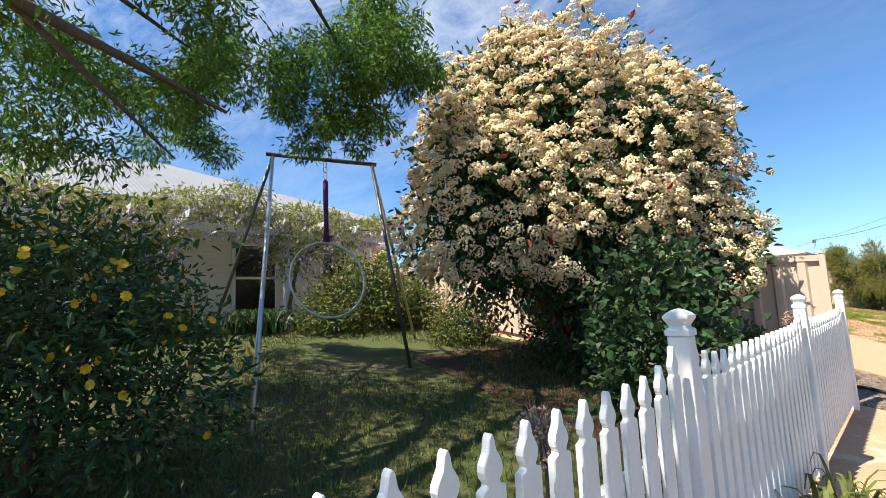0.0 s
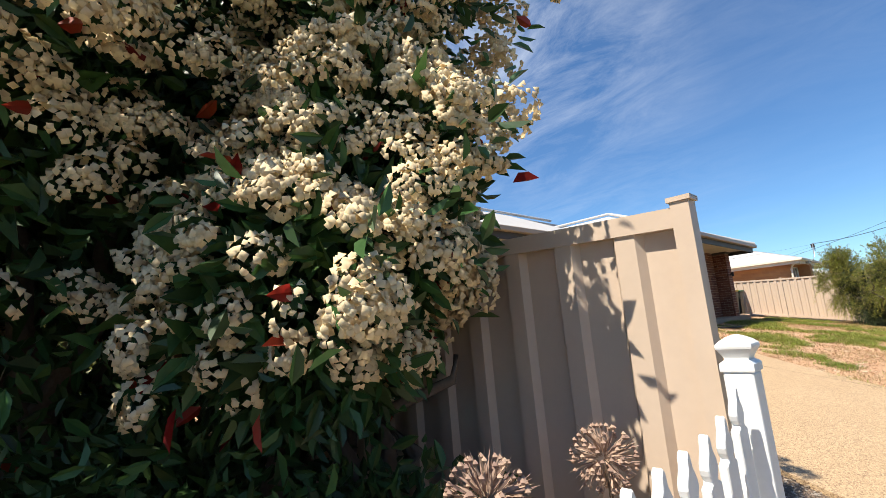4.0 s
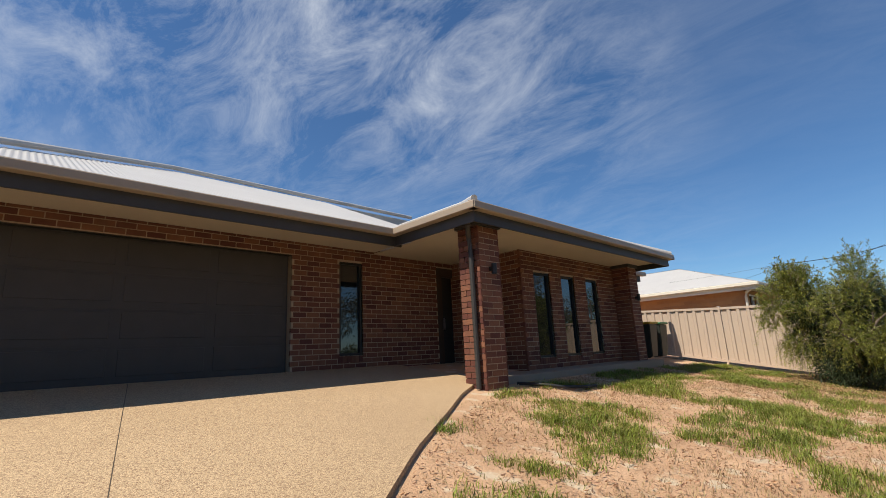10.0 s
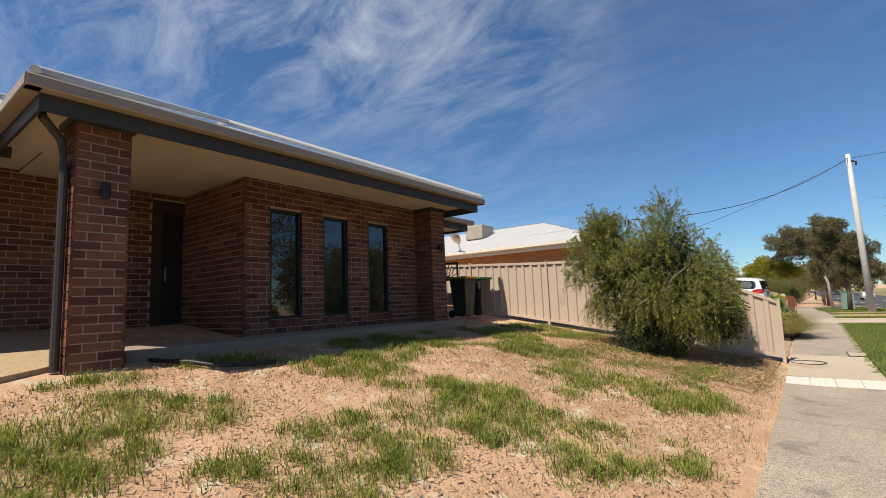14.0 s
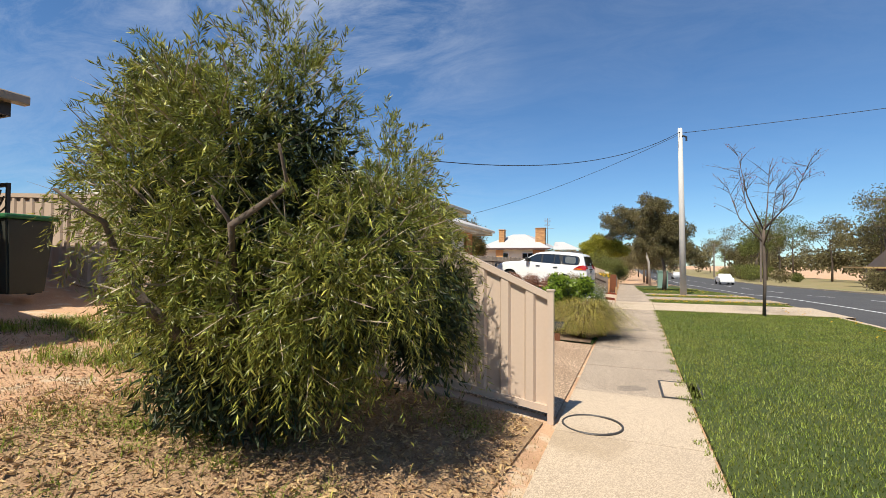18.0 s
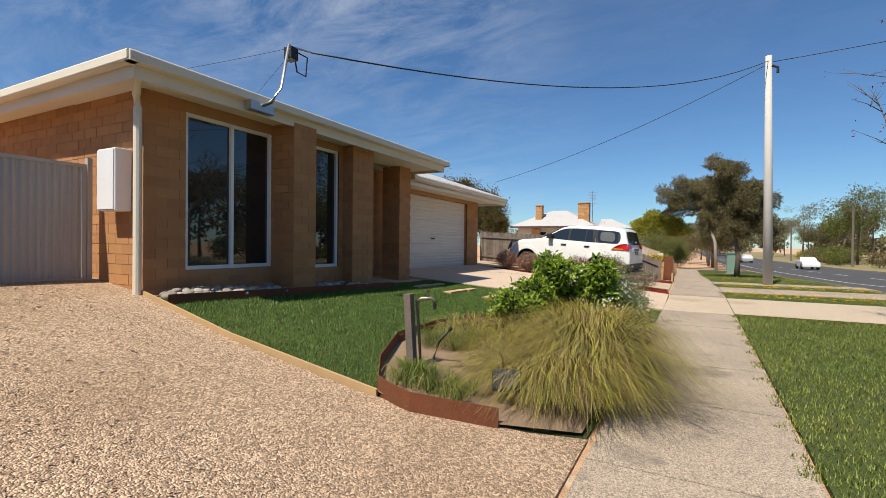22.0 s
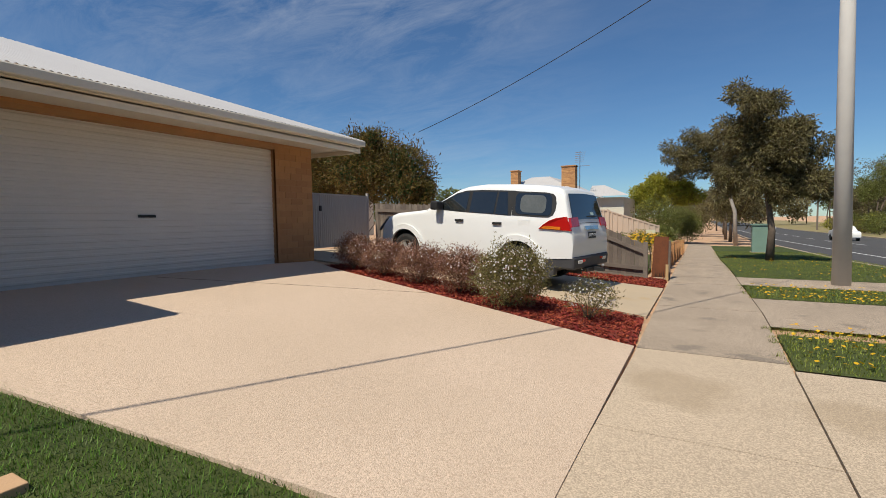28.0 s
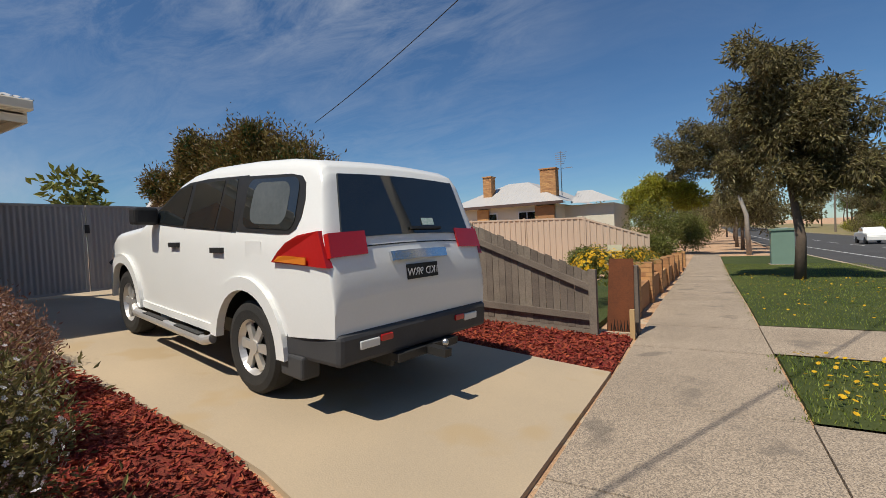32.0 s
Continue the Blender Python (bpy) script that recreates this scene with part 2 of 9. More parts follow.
PAD_STAIN = mat("stained_concrete", (0.50, 0.39, 0.26), (0.40, 0.32, 0.225), 0.85, 0.8, 0.25, 90, spots=((0.44, 0.33, 0.20), 1.4, 0.58))
AGGREGATE = mat("exposed_aggregate", (0.50, 0.355, 0.21), (0.42, 0.29, 0.165), 0.85, 0.5, 0.7, 170, chips=((0.27, 0.17, 0.10), 125, 0.26), dist=0.004)
PALE_AGG = mat("pale_aggregate", (0.62, 0.48, 0.36), (0.52, 0.40, 0.29), 0.85, 0.5, 0.6, 190, chips=((0.42, 0.31, 0.22), 160, 0.18), dist=0.004)
SOIL = mat("orange_soil", (0.64, 0.41, 0.25), (0.40, 0.235, 0.13), 0.95, 1.6, 1.0, 60, spots=((0.58, 0.45, 0.31), 4.0, 0.58), dist=0.02)
GRAVEL_GREY = mat("grey_gravel", (0.25, 0.18, 0.125), (0.155, 0.11, 0.078), 0.95, 1.2, 1.0, 70, chips=((0.42, 0.36, 0.29), 75, 0.4), dist=0.02)
GRAVEL_PINK = mat("pink_gravel", (0.60, 0.43, 0.29), (0.42, 0.285, 0.18), 0.95, 0.9, 1.0, 60, chips=((0.30, 0.195, 0.12), 85, 0.5), dist=0.015)
LAWN = mat("lawn_earth", (0.03, 0.05, 0.011), (0.08, 0.095, 0.022), 0.95, 0.8, 0.9, 60, dist=0.02)
MULCH_RED = mat("red_mulch", (0.26, 0.045, 0.025), (0.15, 0.03, 0.02), 0.95, 6, 1.0, 70, dist=0.02)
MULCH_BROWN = mat("leaf_litter", (0.10, 0.055, 0.03), (0.06, 0.035, 0.022), 0.95, 5, 1.0, 70, dist=0.02)
ASPHALT = mat("asphalt", (0.062, 0.060, 0.060), (0.085, 0.082, 0.080), 0.9, 0.6, 0.6, 150)
LINE_WHITE = mat("road_paint", (0.7, 0.7, 0.68), (0.55, 0.55, 0.53), 0.7, 4, 0.1, 60)
TIMBER_GREY = mat("weathered_timber", (0.21, 0.17, 0.135), (0.13, 0.105, 0.085), 0.9, 4, 0.6, 50, vary=0.25)
TIMBER_NEW = mat("pine_timber", (0.52, 0.36, 0.18), (0.44, 0.29, 0.14), 0.8, 4, 0.3, 60, vary=0.1)
RUST = mat("rusted_steel", (0.20, 0.065, 0.025), (0.12, 0.045, 0.022), 0.85, 4, 0.5, 60)
POLE_CONC = mat("pole_concrete", (0.56, 0.53, 0.48), (0.50, 0.47, 0.43), 0.85, 3, 0.3, 90)
BARK = mat("grey_bark", (0.16, 0.12, 0.09), (0.10, 0.075, 0.055), 0.95, 6, 0.8, 50)
STEEL = mat("galvanised_steel", (0.55, 0.55, 0.55), (0.45, 0.45, 0.45), 0.35, 4, 0.1, 60, metal=0.9)
BLACK_PLASTIC = mat("black_plastic", (0.02, 0.02, 0.02), (0.028, 0.028, 0.028), 0.5, 6, 0.1, 60)
WEATHERBOARD = mat("cream_weatherboard", (0.70, 0.66, 0.54), (0.64, 0.60, 0.49), 0.6, 2, 0.1, 40)
CHIM = mat("orange_brick", (0.52, 0.28, 0.12), (0.42, 0.22, 0.10), 0.9, 5, 0.5, 40, vary=0.2)


# ---- building helpers ----
ORIGIN = {}


def thing(name, at, label, category, group="", kind=""):
    ob = new(name)
    ob.empty_display_size = 0.2
    ob.location = at
    ORIGIN[ob.name] = Vector(at)
    return tagged(ob, label, category, group, kind)


def finish(bm, name, material, smooth=False):
    me = bpy.data.meshes.new(name)
    bm.to_mesh(me)
    bm.free()
    me.materials.append(material)
    if smooth:
        me.shade_smooth()
    return me


def part(name, bm, material, parent, label="", smooth=False, kind=""):
    """One mesh under a thing or a part; its points are given in world metres."""
    o = ORIGIN[parent.name]
    bm.transform(Matrix.Translation(-o))
    ob = new(name, finish(bm, name, material, smooth))
    ob.parent = parent
    ORIGIN[ob.name] = o
    return tagged(ob, label, "", "", kind)


def solo(name, bm, material, label, category, at=None, smooth=False, group="", kind=""):
    """A thing of one mesh, its origin at its base."""
    if at is None:
        v = [x.co for x in bm.verts]
        at = (sum(c.x for c in v) / len(v), sum(c.y for c in v) / len(v), min(c.z for c in v))
    bm.transform(Matrix.Translation(-Vector(at)))
    ob = new(name, finish(bm, name, material, smooth))
    ob.location = at
    ORIGIN[ob.name] = Vector(at)
    return tagged(ob, label, category, group, kind)


def raw(name, verts, faces, material, smooth=False):
    me = bpy.data.meshes.new(name)
    me.from_pydata(verts, [], faces)
    me.materials.append(material)
    if smooth:
        me.shade_smooth()
    return me


def raw_part(name, verts, faces, material, parent, label="", kind="", smooth=False):
    o = ORIGIN[parent.name]
    v = (np.asarray(verts, float) - np.array(o)).tolist()
    ob = new(name, raw(name, v, faces, material, smooth))
    ob.parent = parent
    ORIGIN[ob.name] = o
    return tagged(ob, label, "", "", kind)


def raw_solo(name, verts, faces, material, label, category, kind="", smooth=False, group=""):
    v = np.asarray(verts, float)
    at = np.array((v[:, 0].mean(), v[:, 1].mean(), v[:, 2].min()))
    ob = new(name, raw(name, (v - at).tolist(), faces, material, smooth))
    ob.location = at
    ORIGIN[ob.name] = Vector(at)
    return tagged(ob, label, category, group, kind)


def box(bm, x0, x1, y0, y1, z0, z1, bevel=0.0):
    vs = [bm.verts.new((x, y, z)) for z in (z0, z1) for y in (y0, y1) for x in (x0, x1)]
    fs = [bm.faces.new([vs[i] for i in f]) for f in ((0, 2, 3, 1), (4, 5, 7, 6), (0, 1, 5, 4), (2, 6, 7, 3), (1, 3, 7, 5), (0, 4, 6, 2))]
    if bevel:
        bmesh.ops.bevel(bm, geom=list({e for f in fs for e in f.edges}), offset=bevel, segments=2, affect="EDGES", profile=0.5)
    return bm


def boxes(*bs, bevel=0.0):
    bm = bmesh.new()
    for b in bs:
        t = bmesh.new()
        box(t, *b, bevel=bevel)
        me = bpy.data.meshes.new("t")
        t.to_mesh(me)
        t.free()
        bm.from_mesh(me)
        bpy.data.meshes.remove(me)
    return bm


def tube(bm, pts, radii, sides=8, caps=True):
    pts = [Vector(p) for p in pts]
    if not hasattr(radii, "__len__"):
        radii = [radii] * len(pts)
    rings = []
    for i, p in enumerate(pts):
        d = (pts[min(i + 1, len(pts) - 1)] - pts[max(i - 1, 0)]).normalized()
        a = d.cross(Vector((0.3, 0.1, 1)) if abs(d.z) < 0.95 else Vector((1, 0.1, 0))).normalized()
        b = d.cross(a)
        rings.append([bm.verts.new(p + radii[i] * (math.cos(k * 2 * math.pi / sides) * a + math.sin(k * 2 * math.pi / sides) * b)) for k in range(sides)])
    for r, s in zip(rings, rings[1:]):
        for k in range(sides):
            bm.faces.new((r[k], r[(k + 1) % sides], s[(k + 1) % sides], s[k]))
    if caps:
        bm.faces.new(rings[0][::-1])
        bm.faces.new(rings[-1])
    return bm


def prism(bm, outline, axis, a0, a1):
    """An outline of pairs drawn out along an axis from a0 to a1: x takes (y, z) pairs, y takes (x, z), z takes (x, y)."""
    def at(p, a):
        return {"x": (a, p[0], p[1]), "y": (p[0], a, p[1]), "z": (p[0], p[1], a)}[axis]
    lo, hi = [bm.verts.new(at(p, a0)) for p in outline], [bm.verts.new(at(p, a1)) for p in outline]
    n = len(outline)
    for k in range(n):
        bm.faces.new((lo[k], lo[(k + 1) % n], hi[(k + 1) % n], hi[k]))
    bm.faces.new(lo[::-1])
    bm.faces.new(hi)
    bmesh.ops.recalc_face_normals(bm, faces=bm.faces)
    return bm


def interp(x, xs, ys):
    return float(np.interp(x, xs, ys))


# ---- the lie of the land ----
def path_z(y):
    return interp(y, (-40, 28, 38, 46, 84, 150), (0.05, 0.05, -0.12, -0.4, -1.1, -1.6))


def path_left(y):
    return interp(y, (-30, -9, 8, 27, 40, 80), (-1.62, -1.45, -1.12, -0.87, -0.98, -1.3))


def path_right(y):
    return interp(y, (-30, -9, 8, 13, 20, 30, 40, 80), (-0.32, -0.12, 0.08, 0.14, 0.30, 0.50, 0.42, 0.2))




def kerb(y):
    return interp(y, (-30, 15, 24, 34, 60, 100), (5.4, 5.4, 5.2, 5.0, 4.6, 4.4))


def gz(x, y):
    s = interp(y, (-20, 9, 12, 16, 22, 27, 34, 60), (0.15, 0.155, 0.15, 0.137, 0.09, 0.09, 0.07, 0.03))
    u = max(0.0, -1.0 - x)
    u = u if u < 8.3 else 8.3
    swell = 0.12 * math.sin(math.pi * u / 8.3) * interp(y, (-9.5, -6, 6, 10), (0, 1, 1, 0))
    return path_z(y) + s * u + swell


def strip(name, lefts, rights, dz, depth, material, label, category, n_across=6, kind="structure", parent=None):
    """A sheet laid on the land between two edges, with its sides drawn down by depth."""
    V, F = [], []
    n = len(lefts)
    for a, b in zip(lefts, rights):
        for k in range(n_across + 1):
            t = k / n_across
            x, y = a[0] + (b[0] - a[0]) * t, a[1] + (b[1] - a[1]) * t
            V.append((x, y, gz(x, y) + dz))
    w = n_across + 1
    for i in range(n - 1):
        for k in range(n_across):
            F.append((i * w + k, i * w + k + 1, (i + 1) * w + k + 1, (i + 1) * w + k))
    rim = [i * w for i in range(n)] + [(n - 1) * w + k for k in range(1, w)] + [i * w + w - 1 for i in range(n - 2, -1, -1)] + list(range(w - 2, 0, -1))
    base = len(V)
    for r in rim:
        V.append((V[r][0], V[r][1], V[r][2] - depth))
    for i in range(len(rim)):
        j = (i + 1) % len(rim)
        F.append((rim[i], rim[j], base + j, base + i))
    if parent is not None:
        return raw_part(name, V, F, material, parent, label)
    return raw_solo(name, V, F, material, label, category, kind)


def resample(pts, n):
    p = np.array(pts, float)
    s = np.concatenate([[0], np.cumsum(np.hypot(*np.diff(p, axis=0).T))])
    q = np.linspace(0, s[-1], n)
    return [(float(np.interp(a, s, p[:, 0])), float(np.interp(a, s, p[:, 1]))) for a in q]

# ---- ground, road and paving ----
def ground_sheet():
    xs = sorted({*np.round(np.arange(-14, 8.01, 0.5), 2).tolist(), -1.0, 2000, 600, 200, 90, 50, 30, 20, 14, 10, -17, -22, -32, -50, -90, -200, -600, -2000})
    ys = sorted({*np.round(np.arange(-24, 60.01, 0.75), 2).tolist(), -2000, -600, -200, -90, -50, -34, 70, 84, 100, 150, 250, 500, 2000})
    V = []
    for y in ys:
        for x in xs:
            z = gz(x, y) - 0.02
            if x > kerb(y) - 0.3:
                z -= 0.2
            V.append((x, y, z))
    w = len(xs)
    F = [(j * w + i, j * w + i + 1, (j + 1) * w + i + 1, (j + 1) * w + i) for j in range(len(ys) - 1) for i in range(w - 1)]
    return raw_solo("ground", V, F, SOIL, "bare orange sandy soil with stones and dry clods", "ground", "structure")


ground_sheet()

# footpath slabs
footpath = thing("footpath", (-0.4, 0, 0.0), "worn grey concrete footpath of cast slabs with sawn joints", "footpath", kind="structure")
SLAB_EDGES = [-24.0]
while SLAB_EDGES[-1] < 62:
    y = SLAB_EDGES[-1]
    step = 1.47
    for stop in (9.2, 10.0, 23.63, 27.2, 28.65, 32.15):
        if y < stop - 0.05 and y + step > stop - 0.4:
            step = stop - y
            break
    SLAB_EDGES.append(round(y + step, 3))
for y0, y1 in zip(SLAB_EDGES, SLAB_EDGES[1:]):
    if abs(y0 - 9.2) < 0.01:
        continue
    ys = np.linspace(y0 + 0.006, y1 - 0.006, 3)
    fresh = 23.5 < y0 < 27.0 or 10 <= y0 < 11.9
    strip("slab", [(path_left(y), y) for y in ys], [(path_right(y), y) for y in ys], 0.012 + 0.006 * random.random(), 0.07,
          CONCRETE_NEW if fresh else CONCRETE, "", "", 3, parent=footpath)
# pale ribbed tiles let into the path
tiles = thing("tactile_paving", (-0.5, 9.6, path_z(9.6)), "strip of pale ribbed tactile tiles set into the footpath", "tactile paving", kind="structure")
for i in range(4):
    for j in range(2):
        x0, x1 = path_left(9.6) + i * 0.3, path_left(9.6) + i * 0.3 + 0.293
        y0, y1 = 9.24 + j * 0.375, 9.24 + j * 0.375 + 0.368
        bs = [(x0, x1, y0, y1, 0.03, 0.066)]
        bs += [(x0 + 0.02 + k * 0.07, x0 + 0.05 + k * 0.07, y0 + 0.02, y1 - 0.02, 0.066, 0.071) for k in range(4)]
        part("tile", boxes(*bs), mat("pale_tile", (0.68, 0.62, 0.52), (0.60, 0.54, 0.45), 0.8, 5, 0.2, 80, vary=0.05), tiles)

# service covers in the path
bm = bmesh.new()
box(bm, -0.10, 0.29, 13.0, 13.74, 0.04, 0.072, bevel=0.004)
pit = thing("service_pit_cover", (0.1, 13.37, 0.06), "pale concrete pit lid with a steel rim in the footpath", "pit cover")
part("lid", bm, CONCRETE_NEW, pit)
part("rim", boxes((-0.125, -0.10, 12.975, 13.765, 0.04, 0.075), (0.29, 0.315, 12.975, 13.765, 0.04, 0.075), (-0.10, 0.29, 12.975, 13.0, 0.04, 0.075), (-0.10, 0.29, 13.74, 13.765, 0.04, 0.075)), DARK_STEEL, pit)
bm = bmesh.new()
c = [(-0.78 + 0.26 * math.cos(k * math.pi / 18), 11.75 + 0.26 * math.sin(k * math.pi / 18), 0.072) for k in range(37)]
tube(bm, c, 0.011, 6, False)
solo("round_cover_rim", bm, DARK_STEEL, "dark steel ring of a round cover set in pale concrete", "cover ring")

# road, kerb, crossovers and verge
ys_road = np.concatenate([[-400, -120, -60], np.arange(-30, 61, 3.0), [70, 84, 110, 150, 400]])


def flat_strip(name, x0f, x1f, ys, dz, depth, material, label, category, n=4, kind="structure"):
    V, F = [], []
    for y in ys:
        for k in range(n + 1):
            x = x0f(y) + (x1f(y) - x0f(y)) * k / n
            V.append((x, y, path_z(y) + dz))
    w = n + 1
    for i in range(len(ys) - 1):
        for k in range(n):
            F.append((i * w + k, i * w + k + 1, (i + 1) * w + k + 1, (i + 1) * w + k))
    m = len(V)
    V += [(v[0], v[1], v[2] - depth) for v in V[:m]]
    for i in range(len(ys) - 1):
        for k in (0, n):
            a, b = i * w + k, (i + 1) * w + k
            F.append((a, b, b + m, a + m))
    return raw_solo(name, V, F, material, label, category, kind)


flat_strip("road", kerb, lambda y: kerb(y) + 12.5, ys_road, -0.10, 0.1, ASPHALT, "dark grey asphalt two-lane road", "road", 6)
flat_strip("kerb", lambda y: kerb(y) - 0.15, lambda y: kerb(y), ys_road, 0.02, 0.3, CONCRETE_NEW, "pale concrete kerb beside the road", "kerb", 1)
flat_strip("gutter_channel", lambda y: kerb(y) + 0.002, lambda y: kerb(y) + 0.35, ys_road, -0.092, 0.1, CONCRETE_NEW, "shallow concrete gutter channel along the kerb", "gutter", 1)
flat_strip("far_kerb", lambda y: kerb(y) + 12.5, lambda y: kerb(y) + 12.65, ys_road, 0.02, 0.3, CONCRETE_NEW, "pale concrete kerb on the other side of the road", "kerb", 1)
flat_strip("far_verge", lambda y: kerb(y) + 12.66, lambda y: kerb(y) + 40, ys_road, 0.02, 0.3, mat("dry_verge", (0.20, 0.19, 0.07), (0.30, 0.22, 0.12), 0.95, 0.5, 0.6, 30), "dry grass verge on the other side of the road", "verge", 4)
lines = thing("road_marking", (10, 20, 0), "white painted line markings on the asphalt", "road marking", kind="structure")
for y0 in range(-30, 150, 9):
    y1 = y0 + 4.5
    V = [(kerb(y) + dx, y, path_z(y) - 0.095) for y in (y0, y1) for dx in (6.2, 6.32)]
    raw_part("dash", V, [(0, 1, 3, 2)], LINE_WHITE, lines)
V = [(kerb(y) + dx, y, path_z(y) - 0.095) for y in np.arange(-60, 151, 3.0) for dx in (2.45, 2.57)]
raw_part("edge_line", V, [(i, i + 1, i + 3, i + 2) for i in range(0, len(V) - 3, 2)], LINE_WHITE, lines)



def verge_piece(y0, y1):
    ys = np.arange(y0, y1 + 0.01, max(0.5, (y1 - y0) / 30))
    return flat_strip("verge_lawn", lambda y: path_right(y) + 0.03, lambda y: kerb(y) - 0.16, ys, 0.022, 0.12, LAWN, "mown green lawn verge between footpath and kerb", "lawn", 6)


VERGES = [(-24, 9.0), (10.4, 23.6), (27.0, 28.9), (31.6, 33.6), (35.4, 60)]
for a, b in VERGES:
    verge_piece(a, b)
for a, b in ((23.7, 26.95), (28.95, 31.55), (33.65, 35.35), (9.05, 10.35)):
    flat_strip("crossover", lambda y: path_right(y) + 0.01, lambda y: kerb(y) + 0.3, np.linspace(a, b, 4), 0.024, 0.2, CONCRETE_NEW if a < 27 else CONCRETE, "concrete driveway crossover between footpath and road", "crossover", 4)

# driveway of the brown brick house
dl = resample([(-9.05, -4.75), (-7.1, -5.15), (-5.35, -5.8), (-3.0, -7.1), (-1.5, -7.9)], 30)
dr = resample([(-9.05, 2.45), (-6.85, 2.42), (-6.2, 1.3), (-5.55, 0.4), (-4.8, -0.7), (-4.05, -1.65), (-3.3, -2.4), (-1.42, -3.85)], 30)
strip("driveway_brown_house", dl, dr, 0.03, 0.12, AGGREGATE, "sandy exposed-aggregate concrete driveway sloping up to the garage", "driveway", 16)
def saw_cut(p0, p1, dz, w=0.006):
    """A sawn joint across a concrete drive, as a narrow dark line."""
    p0, p1 = Vector(p0), Vector(p1)
    q = Vector((p0.y - p1.y, p1.x - p0.x)).normalized() * w
    n = 14
    a = [p0.lerp(p1, k / n) for k in range(n + 1)]
    strip("saw_cut", [tuple(v - q) for v in a], [tuple(v + q) for v in a], dz + 0.002, 0.01, mat("joint_shadow", (0.10, 0.075, 0.05), (0.07, 0.05, 0.035), 0.95, 9, 0.2), "dark sawn joint across a concrete driveway", "joint", 1)


saw_cut((-9.0, -1.93), (-2.2, -3.25), 0.03, 0.003)
saw_cut((-7.4, 25.9), (-3.9, 28.05), 0.028, 0.004)
gl = resample([(-1.6, -9.6), (-4.7, -9.25), (-17, -4.65)], 24)
gr = resample([(-1.5, -7.92), (-3.0, -7.12), (-5.35, -5.82), (-7.1, -5.17), (-9.07, -4.77), (-9.2, -5.16), (-17, -2.94)], 24)
strip("side_gravel", gl, gr, 0.0, 0.05, GRAVEL_GREY, "grey-brown crushed gravel beside the driveway", "gravel", 8)
solo("porch_slab", boxes((-9.09, -6.5, 2.46, 8.75, 0.55, 1.10), bevel=0.01), mat("porch_concrete", (0.34, 0.26, 0.19), (0.27, 0.205, 0.15), 0.9, 1.5, 0.4, 90), "low brown-grey concrete porch slab", "porch", kind="structure")

# front of the tan brick house
strip("pink_gravel_drive", resample([(-9, 11.85), (-1.12, 11.85)], 20), resample([(-9, 16.2), (-6.4, 16.2), (-4.25, 15.8), (-2.45, 15.7), (-1.5, 15.95), (-1.06, 16.2)], 20), 0.0, 0.05, GRAVEL_PINK, "pinkish crushed gravel driveway", "gravel", 12)
lys = [15.86, 16.2, 17, 18, 19, 20, 21, 22, 23.0]
strip("front_lawn", [(interp(y, (15.8, 16.3), (-4.6, -6.15)), y) for y in lys], [(interp(y, (15.7, 16.2, 23, 23.7), (-2.45, -1.07, -0.92, -0.9)), y + interp(y, (15.8, 22.0, 23.0), (0, 0.0, 0.62))) for y in lys], 0.0, 0.05, LAWN, "dense short green front lawn", "lawn", 14)
strip("driveway_tan_house", resample([(-7.6, 22.75), (-5.6, 22.95), (-0.9, 23.68)], 20), resample([(-7.6, 29.3), (-6.4, 28.75), (-0.9, 27.2)], 20), 0.028, 0.12, PALE_AGG, "pale exposed-aggregate driveway with saw-cut joints", "driveway", 12)
strip("red_mulch_bed", resample([(-7.0, 28.95), (-6.4, 28.78), (-0.9, 27.25)], 16), resample([(-7.0, 29.75), (-2.5, 29.35), (-0.98, 28.95)], 16), 0.0, 0.06, MULCH_RED, "garden bed of red bark mulch", "mulch bed", 6)
strip("parking_pad", resample([(-13.5, 29.9), (-2.5, 29.4), (-0.95, 28.97)], 20), resample([(-13.5, 32.9), (-3, 32.6), (-0.95, 32.35)], 20), 0.02, 0.1, PAD_STAIN, "stained tan concrete parking pad", "driveway", 8)
strip("red_mulch_bed", resample([(-8, 32.75), (-3, 32.62), (-0.95, 32.38)], 12), resample([(-8, 34.0), (-1.5, 34.0), (-1.0, 34.4)], 12), 0.0, 0.06, MULCH_RED, "garden bed of red bark mulch beside the timber fence", "mulch bed", 4)
strip("leaf_litter_bed", resample([(-3.7, 8.3), (-4.4, 11.6)], 10), resample([(-1.42, 8.0), (-1.2, 11.6)], 10), 0.004, 0.03, mat("straw_litter", (0.46, 0.31, 0.175), (0.24, 0.145, 0.08), 0.95, 6, 1.0, 45, dist=0.03), "straw and dead leaves under the weeping bottlebrush", "leaf litter", 8)
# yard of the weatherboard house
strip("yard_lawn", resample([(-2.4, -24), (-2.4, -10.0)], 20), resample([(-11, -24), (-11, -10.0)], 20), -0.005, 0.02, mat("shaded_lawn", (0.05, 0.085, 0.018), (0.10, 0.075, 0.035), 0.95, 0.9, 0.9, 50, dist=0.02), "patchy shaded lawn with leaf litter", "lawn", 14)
strip("leaf_litter_bed", resample([(-2.4, -13.2), (-2.4, -9.9)], 12), resample([(-6.2, -12.4), (-6.2, -9.9)], 12), 0.006, 0.03, MULCH_BROWN, "brown leaf litter under the shrubs", "leaf litter", 8)


